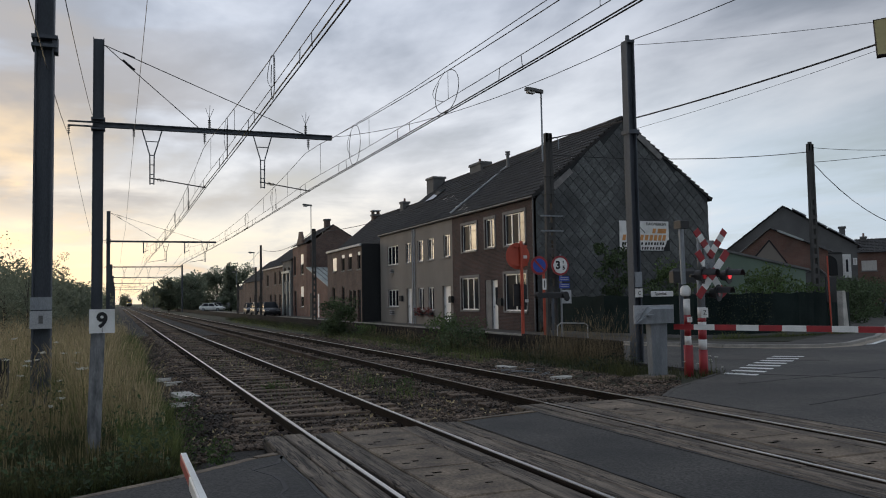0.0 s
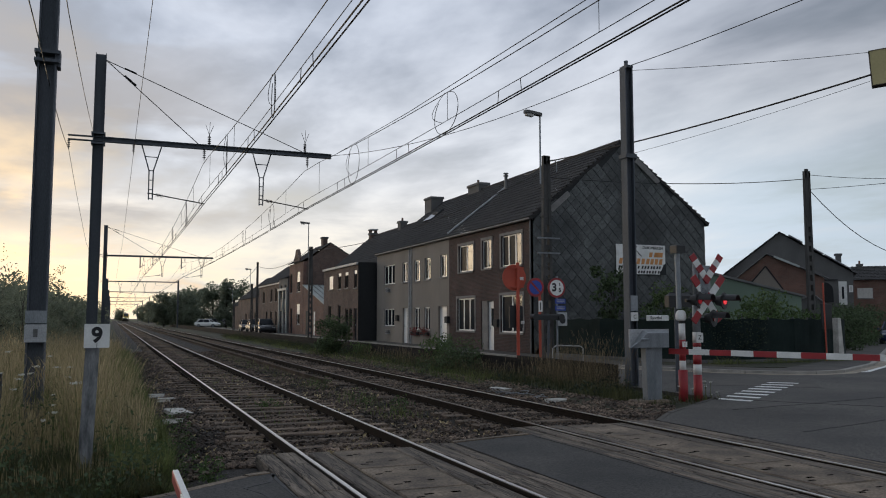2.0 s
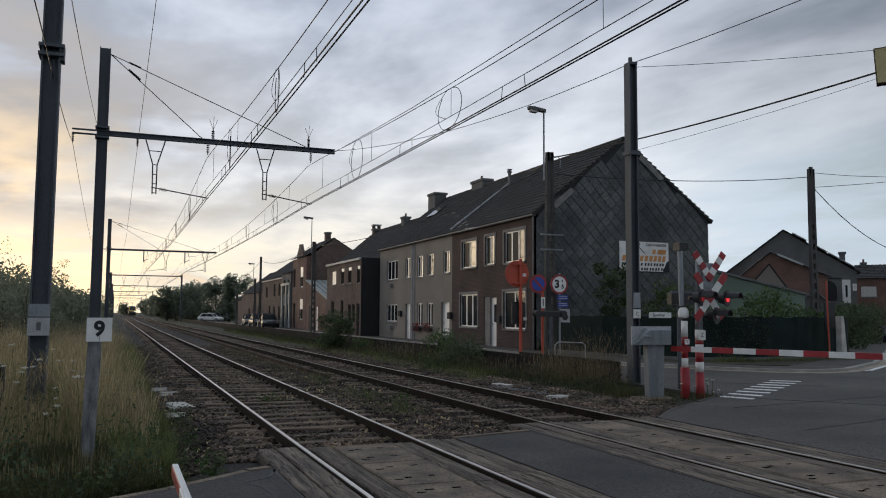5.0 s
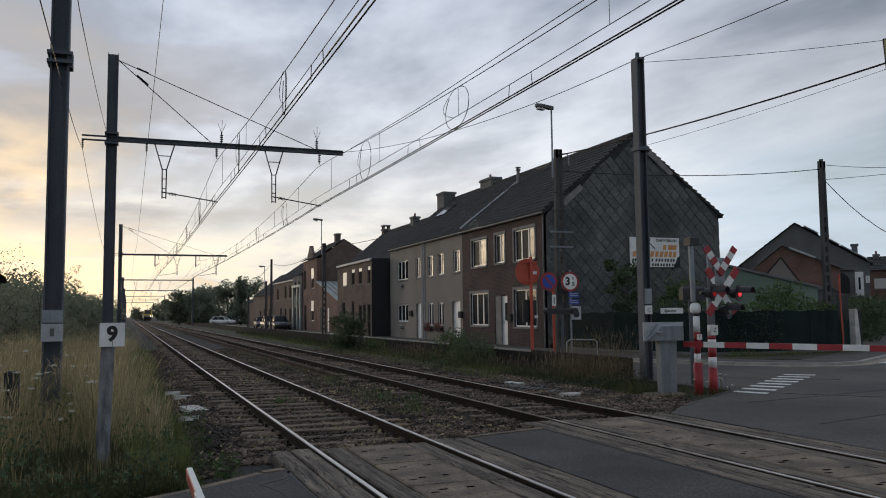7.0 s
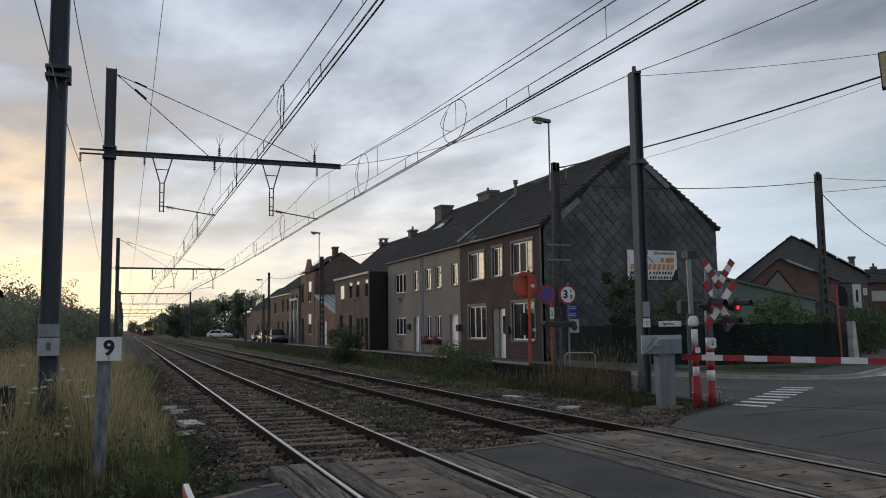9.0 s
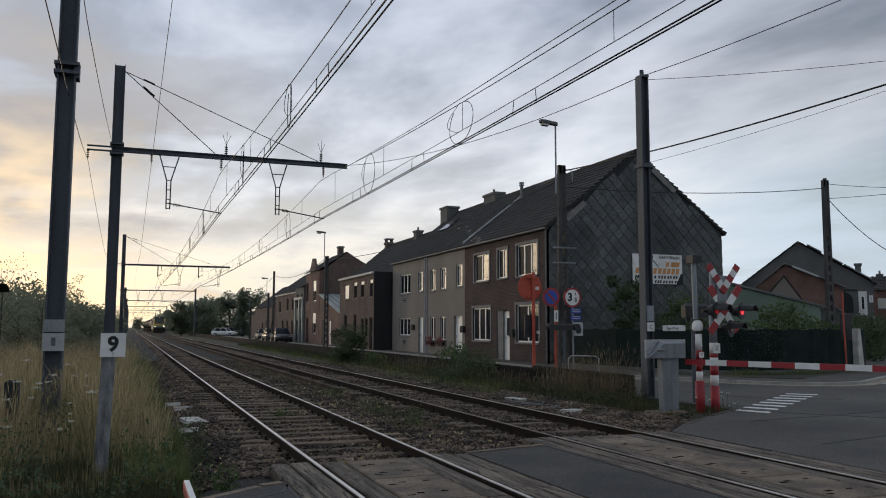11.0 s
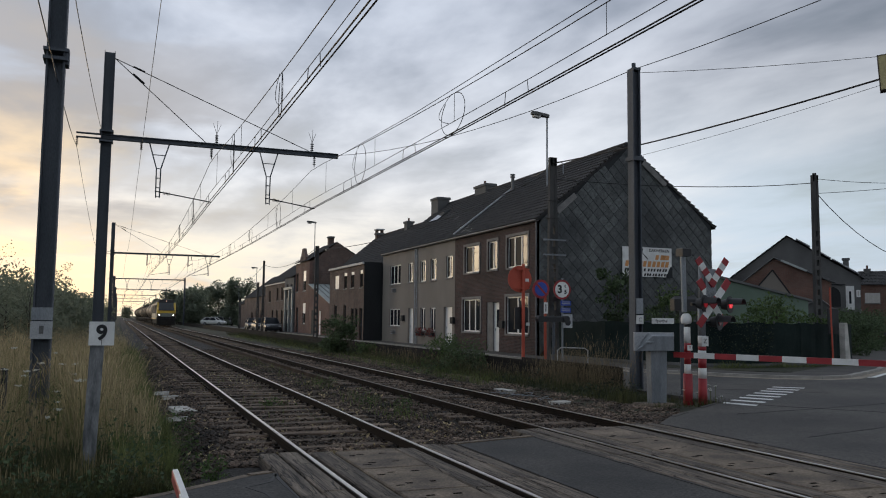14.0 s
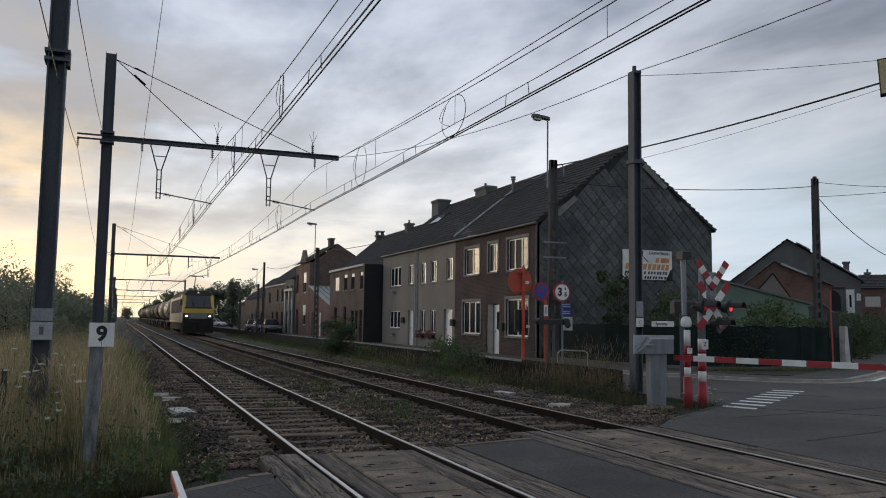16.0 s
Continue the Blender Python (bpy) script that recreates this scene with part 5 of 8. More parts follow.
# barrier machine post with its pole, bell cap and box
bar = thing("barrier", "lowered red and white barrier boom across the street", "barrier")
BX, BY = 10.89, 13.75
banded_post(bar, "post_band", BX, BY, 0.068, [(-0.2, 0.55, "red", 1.4), (0.55, 0.74, "white", 1), (0.74, 0.95, "red", 1), (0.95, 1.17, "red", 1), (1.17, 1.50, "white", 1), (1.50, 1.58, "black", 0.8)])
bm = bmesh.new()
bell = [(0.05, 1.555), (0.09, 1.565), (0.108, 1.60), (0.110, 1.66), (0.102, 1.71), (0.08, 1.75), (0.05, 1.775)]
for (r0, z0), (r1, z1) in zip(bell, bell[1:]):
    rod(bm, (BX - 0.02, BY, z0), (BX - 0.02, BY, z1), r0, r1, 18, False)
bmesh.ops.remove_doubles(bm, verts=bm.verts, dist=1e-5)
rod(bm, (BX - 0.02, BY, 1.774), (BX - 0.02, BY, 1.778), 0.05, 0.02, 18)
part("bell_cap", bm, M["white"], bar, "white domed bell", True)
bm = bmesh.new()
rod(bm, (BX - 0.06, BY, 1.8), (BX - 0.08, BY, 2.95), 0.055, n=10)
part("pole", bm, M["galv"], bar)
bm = bmesh.new()
block(bm, BX - 0.18, BX + 0.04, BY - 0.12, BY + 0.1, 2.95, 3.12, 0.02)
part("pole_lamp", bm, M["black"], bar)
bm = bmesh.new()
box(bm, BX - 0.06, BX + 0.06, BY - 0.082, BY - 0.074, 1.02, 1.13)
part("letter_plate", bm, M["white"], bar)
lettering("Y", 0.085, pose(BX, BY - 0.084, 1.075, 90), M["red"], bar, "letter")
b0, b1 = Vector((10.587, 13.784, 0.935)), Vector((13.45, 7.353, 0.925))
n = 16
for i in range(n):
    p, q = b0.lerp(b1, i / n), b0.lerp(b1, (i + 1) / n)
    d = (b1 - b0).normalized()
    side = Vector((d.y, -d.x, 0)) * 0.03
    hz = 0.054
    bm = bmesh.new()
    cs = [p - side, q - side, q + side, p + side]
    put(bm, [c - Vector((0, 0, hz)) for c in cs] + [c + Vector((0, 0, hz)) for c in cs], BOXF)
    part("boom_field", bm, M[("red", "white")[i % 2]], bar)
# signal seen from behind and street name arm
back = thing("signal_back", "black back plate of a crossing signal facing the street", "signal")
bm = bmesh.new()
rod(bm, (11.7, 14.95, -0.1), (11.7, 14.95, 2.1), 0.05, n=8)
part("post", bm, M["mast"], back)
bm = bmesh.new()
block(bm, 11.35, 12.0, 14.75, 14.9, 1.85, 2.18, 0.08)
part("plate", bm, M["black"], back)
arm = thing("street_sign", "small pale direction sign bracketed to the steel mast", "sign")
bm = bmesh.new()
rod(bm, (11.70, 16.34, 1.6), (11.95, 16.24, 1.6), 0.018, n=6)
part("bracket", bm, M["mast"], arm)
bm = bmesh.new()
block(bm, 11.82, 12.45, 16.2, 16.23, 1.55, 1.68, 0.01)
part("plate", bm, M["white"], arm)
lettering("Sporthal", 0.10, pose(12.08, 16.195, 1.615, 90), M["ink"], arm)

# near barrier, its boom beside the eye
near = thing("near_barrier", "lowered red and white barrier boom on the near side", "barrier")
p0, p1 = Vector((0.22, -3.2, 0.97)), Vector((0.262, 3.72, 0.955))
n = 14
for i in range(n):
    p, q = p0.lerp(p1, i / n), p0.lerp(p1, (i + 1) / n)
    bm = bmesh.new()
    block(bm, p.x - 0.011, p.x + 0.011, p.y, q.y, p.z - 0.045, p.z, 0.003)
    part("boom_field", bm, M[("white", "red")[i % 2]], near)
bm = bmesh.new()
block(bm, 0.251, 0.273, 1.2, 3.72, 0.956, 0.960, 0.0005)
part("top_strip", bm, M["white"], near, "white reflective strip")
bm = bmesh.new()
rod(bm, (0.22, -3.3, -0.1), (0.22, -3.3, 1.1), 0.12, n=14)
part("post", bm, M["red"], near)

# crossing signal at the left edge, seen from its side
ls = thing("crossing_signal", "dark crossing signal lamp on a post in the high grass", "signal")
bm = bmesh.new()
rod(bm, (-2.0, 12.0, -0.4), (-2.0, 12.0, 2.6), 0.06, n=10)
part("post", bm, M["mast"], ls)
lamp_head(ls, -1.80, 12.0, 2.06, M["lamp_dim"], 0.12, 60)
wp = thing("wooden_post", "short dark wooden post in the grass", "post")
bm = bmesh.new()
block(bm, -1.60, -1.42, 12.9, 13.1, -0.4, 0.86, 0.03)
part("post", bm, M["tar"], wp)

# pale yellow box sign
yb = thing("box_sign", "pale yellow box sign with a brown frame on a bracket", "sign")
m = pose(9.66, 8.0, 5.05, 0, -3, -50)
bm = bmesh.new()
box(bm, 0, 1.0, -0.08, 0.08, -0.24, 0.24, m)
part("panel", bm, surf("yellow_panel", (0.42, 0.36, 0.17), (0.50, 0.43, 0.22), 2, 0.6, 0.05, 30, grain=0.06), yb)
bm = bmesh.new()
for a in ((-0.01, 1.01, -0.085, 0.085, 0.24, 0.25), (-0.01, 1.01, -0.085, 0.085, -0.25, -0.24), (-0.012, 0.0, -0.085, 0.085, -0.25, 0.25)):
    box(bm, *a, m)
part("frame", bm, M["timber"], yb)
bm = bmesh.new()
rod(bm, (10.9, 7.25, -0.2), (10.9, 7.25, 6.0), 0.07, n=10)
part("post", bm, M["galv"], yb)


# ---- street furniture between the line and the houses ----
def lattice_pole(name, label, x, y, top, w0=0.34, w1=0.2, holes=True):
    t = thing(name, label, "pole", group="street poles")
    bm = bmesh.new()
    for s in (-1, 1):
        vs = box(bm, x + s * w0 / 2 - 0.05, x + s * w0 / 2 + 0.05, y - 0.07, y + 0.07, -0.3, top)
        for v in vs[4:]:
            v.co.x += -s * (w0 - w1) / 2
    n = int(top / 0.42)
    for i in range(n):
        z = 0.1 + i * 0.42
        wz = (w0 + (w1 - w0) * z / top) / 2
        hgt = 0.17 if z < top - 2.6 else 0.43
        box(bm, x - wz + 0.04, x + wz - 0.04, y - 0.055, y + 0.055, z, z + hgt)
    box(bm, x - w1 / 2 - 0.04, x + w1 / 2 + 0.04, y - 0.07, y + 0.07, top - 0.3, top)
    part("shaft", bm, M["pole"], t)
    return t


def street_light(parent, x, y, z0, z1, reach=0.45):
    bm = bmesh.new()
    rod(bm, (x - 0.2, y - 0.05, z0), (x - 0.2, y - 0.05, z1), 0.03, n=8)
    part("lamp_tube", bm, M["galv"], parent)
    bm = bmesh.new()
    prism(bm, [(-0.62, -0.07), (-0.5, -0.13), (0.0, -0.08), (0.06, 0.0), (0.0, 0.08), (-0.5, 0.13), (-0.62, 0.07)], -0.01, 0.09, pose(x - 0.17, y - 0.05, z1, 0, 5, 0))
    part("lamp_hood", bm, M["cement"], parent)
    bm = bmesh.new()
    prism(bm, [(-0.55, -0.08), (-0.3, -0.08), (-0.3, 0.08), (-0.55, 0.08)], -0.09, -0.012, pose(x - 0.17, y - 0.05, z1, 0, 5, 0))
    part("lamp_bowl", bm, M["curtain"], parent)


lp = lattice_pole("street_lamp", "concrete lattice pole with a street light and cables", 13.40, 23.8, 7.07, 0.33, 0.15)
street_light(lp, 13.36, 23.8, 6.1, 8.42)
bm = bmesh.new()
line(bm, [(13.45, 23.75, 6.9), (13.7, 23.75, 6.95), (13.78, 23.75, 6.85), (13.78, 23.75, 6.55)], 0.02, 6)
part("cable_arm", bm, M["galv"], lp)
for z in (4.25, 3.75):
    bm = bmesh.new()
    box(bm, 13.0, 13.85, 23.68, 23.725, z, z + 0.05)
    part("crossbar", bm, M["cabinet"], lp)
for z in (2.9, 3.3, 5.0, 5.6):
    bm = bmesh.new()
    box(bm, 13.2, 13.6, 23.715, 23.89, z, z + 0.03)
    part("strap", bm, M["pole"], lp)
lp2 = lattice_pole("street_lamp", "far concrete lattice pole with a street light", 12.75, 56, 6.6, 0.24, 0.15)
street_light(lp2, 12.75, 56, 5.8, 8.2)
lp3 = lattice_pole("utility_pole", "far concrete lattice pole by the street", 13.8, 85, 7.4, 0.16, 0.10)
lp4 = lattice_pole("street_lamp", "far concrete lattice pole with a street light", 14.2, 91, 5.4, 0.18, 0.12)
street_light(lp4, 14.2, 91, 5, 6.95)
lp5 = lattice_pole("street_lamp", "far low concrete pole with a street light", 14.6, 108, 4.0, 0.18, 0.12)
street_light(lp5, 14.6, 108, 3.7, 5.45)
lp6 = lattice_pole("utility_pole", "concrete lattice pole behind the garden screen", 27.85, 26.5, 8.0, 0.30, 0.20)
lp7 = lattice_pole("street_lamp", "far concrete lattice pole with a street light", 33.0, 25.6, 5.2)
street_light(lp7, 33.0, 25.6, 4.6, 6.4)
cable("street_cable", "black overhead cable along the street", [(13.4, 23.8, 6.6), (12.62, 56, 6.4), (13.8, 85, 7.0), (14.2, 112, 6.0)], 0.018, 0.7)


def round_sign(parent, x, y, z, r, face, rim=None, rim_w=0.07, name="disc"):
    bm = bmesh.new()
    disc(bm, (x, y, z), (0, 1, 0), r, 0.02, 32)
    part(name, bm, rim or face, parent)
    if rim:
        bm = bmesh.new()
        disc(bm, (x, y - 0.013, z), (0, 1, 0), r - rim_w, 0.008, 32)
        part("face", bm, face, parent)


osn = thing("orange_sign", "round orange-red sign disc seen from behind on an orange post", "sign")
bm = bmesh.new()
rod(bm, (12.2, 23.6, -0.1), (12.2, 23.6, 3.42), 0.055, n=10)
part("post", bm, M["orange"], osn)
round_sign(osn, 12.1, 23.66, 2.93, 0.43, M["orange"])
for z in (2.6, 3.22):
    bm = bmesh.new()
    box(bm, 11.95, 12.4, 23.55, 23.60, z, z + 0.05)
    part("clamp", bm, M["orange"], osn)
bm = bmesh.new()
box(bm, 12.30, 12.43, 23.64, 23.648, 2.85, 2.95)
part("sticker", bm, M["white"], osn)
bm = bmesh.new()
block(bm, 11.93, 12.42, 23.68, 23.72, 1.30, 2.02, 0.04)
part("lower_plate", bm, M["black"], osn, "black plate seen from behind")
bm = bmesh.new()
box(bm, 12.34, 12.46, 23.655, 23.675, 1.42, 1.52)
part("sticker", bm, M["white"], osn)
nps = thing("no_parking_sign", "round blue and red no parking sign on an orange post", "sign")
bm = bmesh.new()
rod(bm, (12.95, 23.5, -0.1), (12.95, 23.5, 2.42), 0.045, n=10)
part("post", bm, M["orange"], nps)
round_sign(nps, 12.76, 23.44, 2.61, 0.31, M["blue"], M["red"], 0.08)
bm = bmesh.new()
box(bm, -0.24, 0.24, -0.004, 0.004, -0.032, 0.032, pose(12.76, 23.42, 2.61, 0, 45, 0))
part("slash", bm, M["red"], nps)
bm = bmesh.new()
box(bm, 12.87, 13.01, 23.43, 23.445, 1.82, 2.18)
part("arrow_plate", bm, M["white"], nps)
bm = bmesh.new()
box(bm, 12.92, 12.95, 23.42, 23.428, 1.88, 2.12)
part("arrow", bm, M["ink"], nps)
wls = thing("weight_limit_sign", "round white weight limit sign with red rim and blue plates below", "sign")
bm = bmesh.new()
rod(bm, (13.62, 23.55, -0.1), (13.62, 23.55, 3.0), 0.035, n=8)
part("post", bm, M["galv"], wls)
round_sign(wls, 13.55, 23.45, 2.61, 0.325, M["white"], M["red"], 0.065)
lettering("3", 0.36, pose(13.46, 23.43, 2.61, 90), M["ink"], wls, "figure", 0.015)
lettering("5", 0.18, pose(13.67, 23.43, 2.53, 90), M["ink"], wls, "figure", 0.008)
lettering("t", 0.15, pose(13.66, 23.43, 2.73, 90), M["ink"], wls, "figure", 0.006)
for z in (2.09, 1.86):
    bm = bmesh.new()
    block(bm, 13.50, 13.88, 23.44, 23.46, z, z + 0.16, 0.003)
    part("blue_plate", bm, M["blue"], wls, "blue plate")
    bm = bmesh.new()
    for i in range(2):
        box(bm, 13.54, 13.84, 23.433, 23.438, z + 0.045 + i * 0.06, z + 0.07 + i * 0.06)
    part("text_bar", bm, M["mastplate"], wls)
bm = bmesh.new()
block(bm, 13.6, 13.95, 23.46, 23.49, 1.36, 1.80, 0.01)
part("zone_plate", bm, M["mastplate"], wls, "pale plate with a dark disc")
bm = bmesh.new()
disc(bm, (13.77, 23.45, 1.54), (0, 1, 0), 0.11, 0.006, 20)
part("dark_disc", bm, M["ink"], wls)
bsn = thing("signal_back", "black double-lamp signal seen from behind on a short post", "signal")
bm = bmesh.new()
rod(bm, (12.98, 23.0, -0.1), (12.98, 23.0, 1.6), 0.05, n=8)
part("post", bm, M["mast"], bsn)
bm = bmesh.new()
block(bm, 12.50, 13.42, 22.95, 23.05, 1.55, 1.73, 0.03)
rod(bm, (12.48, 22.9, 1.64), (12.48, 23.12, 1.64), 0.11, n=14)
rod(bm, (13.42, 22.9, 1.64), (13.42, 23.12, 1.64), 0.11, n=14)
part("plate", bm, M["black"], bsn)

# timber guard rail along the street
gr = thing("guard_rail", "low weathered guard rail of posts and dark planks along the street", "guard rail", kind="structure")
M["rail_wood"] = surf("weathered_grey_wood", (0.010, 0.009, 0.008), (0.030, 0.026, 0.022), 1.0, 0.95, 0.6, 25, stretch=(8, 0.6, 6), grain=0.4, spec=0.2)
y = 16.6
while y < 175:
    z = 0.45 if y > 21 else 0.52
    bm = bmesh.new()
    block(bm, 11.14, 11.26, y, y + 0.12, -0.2, z - 0.02, 0.01)
    part("post", bm, M["rail_wood"], gr)
    for za in (z - 0.17, z - 0.341, z - 0.512):
        bm = bmesh.new()
        block(bm, 11.08, 11.14, y - 0.02, y + 2.45, za, za + 0.168, 0.008)
        part("plank", bm, M["rail_wood"], gr)
    y += 2.47
hoop = thing("hoop_rail", "low white painted tubular hoop rail", "hoop rail")
bm = bmesh.new()
line(bm, [(11.3, 19.8, -0.1), (11.3, 19.8, 0.78), (11.4, 19.78, 0.86), (12.05, 19.6, 0.84), (12.13, 19.58, 0.78), (12.13, 19.58, -0.1)], 0.018, 6)
part("tube", bm, M["mastplate"], hoop)

M["slab"] = surf("pale_concrete_slab", (0.34, 0.33, 0.30), (0.54, 0.52, 0.48), 3, 0.85, 0.3, 40)
# flat pale slabs and scraps lying by the line
for name, x, y, z, a, b, rz in (("concrete_slab", 8.78, 15.3, -0.11, 0.42, 0.26, 8), ("concrete_slab", 8.9, 18.2, -0.11, 0.24, 0.6, 12), ("concrete_slab", 1.19, 16.25, -0.13, 0.36, 0.85, 8), ("concrete_slab", 1.13, 18.65, -0.12, 0.36, 0.22, 3),
                                ("concrete_slab", 1.0, 19.75, -0.12, 0.32, 0.16, 0), ("concrete_slab", 1.02, 14.88, -0.13, 0.34, 0.10, 4)):
    bm = bmesh.new()
    block(bm, -a / 2, a / 2, -b / 2, b / 2, -0.055, 0.012, 0.012)
    for v in bm.verts:
        v.co.x += rnd.uniform(-0.025, 0.025)
        v.co.y += rnd.uniform(-0.025, 0.025)
    ob = solid(name, "pale concrete cover slab lying in the ballast", "slab", bm, M["slab"])
    ob.matrix_basis = pose(x, y, z, 0, 0, rz)

for i in range(9):
    bm = bmesh.new()
    a = rnd.uniform(0, 3.1)
    ln = rnd.uniform(0.25, 0.7)
    x, y = rnd.uniform(8.5, 9.1), rnd.uniform(15.6, 18.4)
    line(bm, [(x, y, -0.12), (x + math.cos(a) * ln * 0.5, y + math.sin(a) * ln * 0.5, -0.09 + rnd.uniform(-0.02, 0.02)), (x + math.cos(a + 0.4) * ln, y + math.sin(a + 0.4) * ln, -0.12)], 0.007, 5)
    solid("cable_scrap", "pale scrap of cable lying in the ballast", "scrap", bm, M["galv"], "scraps by the rail")


# ---- the terrace farther along the street ----
def terrace(name, label, X, y0, y1, eave, ridge, depth, wall, windows, doors, side=None, roof=None, cornice=None, setback=0.0):
    h = thing(name, label, "house")
    ops = [w[:4] for w in windows] + [(a, b, Z0, c) for a, b, c in doors]
    bm = bmesh.new()
    wall_cells(bm, y0, y1, -0.3, eave, ops, lambda u, z, d: (X + 0.3 * d, u, z))
    part("front_wall", bm, wall, h)
    prof = [(X + 0.31, -0.3), (X + depth, -0.3), (X + depth, eave), (ridge[0], ridge[1] - 0.06), (X + 0.31 + setback, eave)] + ([(X + 0.31, eave)] if setback else [])
    for y in (y0, y1 - 0.3):
        bm = bmesh.new()
        n = len(prof)
        put(bm, [(a, y + 0.003, b) for a, b in prof] + [(a, y + 0.297, b) for a, b in prof], [tuple(range(n)), tuple(range(n, 2 * n))[::-1]] + [(i, (i + 1) % n, n + (i + 1) % n, n + i) for i in range(n)])
        part("side_wall", bm, side or wall, h)
    bm = bmesh.new()
    box(bm, X + 1.2, X + 1.25, y0 + 0.3, y1 - 0.3, 0, eave - 0.2)
    part("inner_wall", bm, M["curtain"], h)
    roof_courses(h, y0 - 0.05, y1 + 0.05, (X - 0.15 + setback, eave + 0.03), ridge, "roof_slope", roof)
    roof_courses(h, y0 - 0.05, y1 + 0.05, (X + depth + 0.2, eave), ridge, "roof_slope", roof, step=0.8)
    if setback:
        bm = bmesh.new()
        box(bm, X + 0.3, X + setback + 0.3, y0, y1, eave - 0.15, eave - 0.02)
        part("flat_roof", bm, M["tar"], h)
    if cornice:
        bm = bmesh.new()
        block(bm, X - 0.14, X - 0.004, y0, y1, eave - 0.10, eave + 0.06, 0.02)
        part("cornice", bm, cornice, h, "pale cornice board")
    for i, w in enumerate(windows):
        window(h, X, *w[:4], mullions=w[4] if len(w) > 4 else 0, blind=w[5] if len(w) > 5 else 0.0, pane=M["glass_dark"], material=M["pvc"] if len(w) > 5 and w[5] > 0.4 else M["dark_frame"])
    for a, b, c in doors:
        door(h, X, a, b, Z0, c, M["tar"])
    return h


hc = terrace("brown_house", "brown brick terraced house with pale cornice and tarred side wall", 15.75, 54.45, 64.3, 5.45, (21.6, 8.95), 10.6, M["brick_far"],
             [(61.4, 62.65, 3.84, 4.86, 0, 0.97), (59.0, 59.9, 3.79, 4.98, 0, 0.2), (57.0, 57.9, 3.8, 4.96, 0, 0.2), (54.75, 55.5, 3.75, 4.97, 0, 0.2), (61.9, 62.8, 0.9, 2.6, 0), (59.1, 59.9, 0.9, 2.6, 0), (57.0, 57.8, 0.9, 2.3, 0), (56.0, 56.7, 0.9, 2.3, 0)],
             [(54.75, 55.55, 2.3)], side=M["tar"], cornice=M["mastplate"], setback=1.75)
bm = bmesh.new()
box(bm, 15.74, 17.0, 54.40, 54.45, -0.2, 5.5)
part("tarred_boarding", bm, M["tar"], hc, "black tarred boarding")
roof_courses(hc, 64.3, 70.6, (17.45, 5.48), (21.6, 8.95))
roof_courses(hc, 64.3, 70.6, (26.5, 5.48), (21.6, 8.95), step=0.8)
bm = bmesh.new()
put(bm, [(x, y, z) for y in (70.25, 70.55) for x, z in ((17.6, -0.3), (26.3, -0.3), (26.3, 5.45), (21.6, 8.88), (17.6, 5.45))], [(0, 1, 2, 3, 4), (9, 8, 7, 6, 5)] + [(i, (i + 1) % 5, 5 + (i + 1) % 5, 5 + i) for i in range(5)])
part("end_wall", bm, M["brick_far"], hc)
bm = bmesh.new()
rod(bm, (21.6, 54.2, 8.97), (21.6, 70.6, 8.97), 0.10, n=8)
part("ridge_cap", bm, M["rooftile"], hc)
chimney(hc, 21.5, 61.7, 8.4, 9.42, 0.55, 0.7, 1)
ch = chimney(hc, 21.5, 69.7, 8.3, 9.22, 0.6, 0.6, 0, M["brick_far"])
for sx, sy in ((-1, -1), (1, -1), (-1, 1), (1, 1)):
    bm = bmesh.new()
    box(bm, 21.5 + sx * 0.24 - 0.06, 21.5 + sx * 0.24 + 0.06, 69.7 + sy * 0.24 - 0.06, 69.7 + sy * 0.24 + 0.06, 9.22, 9.48)
    part("pillar", bm, M["brick_far"], ch)
bm = bmesh.new()
block(bm, 21.12, 21.88, 69.32, 70.08, 9.48, 9.58, 0.01)
part("slab", bm, M["mastplate"], ch, "pale stone cap")
# lean-to between the brown house and the tall one
ann = thing("annex", "low brick annex with a pale sheet roof against the tall house", "house")
bm = bmesh.new()
prof = [(64.4, -0.3), (77.7, -0.3), (77.7, 4.75), (69.0, 2.75), (64.4, 2.75)]
put(bm, [(17.0, a, b) for a, b in prof] + [(17.3, a, b) for a, b in prof], [(0, 1, 2, 3, 4), (9, 8, 7, 6, 5)] + [(i, (i + 1) % 5, 5 + (i + 1) % 5, 5 + i) for i in range(5)])
part("front_wall", bm, M["brick_red"], ann)
for i in range(9):
    x0, x1 = 16.9 + i * 0.5, 17.36 + i * 0.5
    bm = bmesh.new()
    put(bm, [(x0, 69.0, 2.78), (x1, 69.0, 2.78), (x1, 77.7, 4.78), (x0, 77.7, 4.78), (x0, 69.0, 2.84), (x1, 69.0, 2.84), (x1, 77.7, 4.84), (x0, 77.7, 4.84)], BOXF)
    part("roof_sheet", bm, M["zinc"], ann)
    bm = bmesh.new()
    put(bm, [(x1, 69.0, 2.78), (x1 + 0.04, 69.0, 2.78), (x1 + 0.04, 77.7, 4.78), (x1, 77.7, 4.78), (x1, 69.0, 2.9), (x1 + 0.04, 69.0, 2.9), (x1 + 0.04, 77.7, 4.9), (x1, 77.7, 4.9)], BOXF)
    part("roof_seam", bm, M["gutter"], ann)
bm = bmesh.new()
box(bm, 17.0, 21.5, 69.0, 69.3, -0.3, 2.75)
part("side_wall", bm, M["brick_red"], ann)
for a, b, c, mat in ((67.4, 68.5, 2.2, "tar"), (75.2, 76.3, 2.3, "tar"), (72.6, 73.0, 2.2, "pvc")):
    bm = bmesh.new()
    block(bm, 16.96, 16.995, a, b, 0.06, c, 0.004)
    part("door", bm, M[mat], ann)
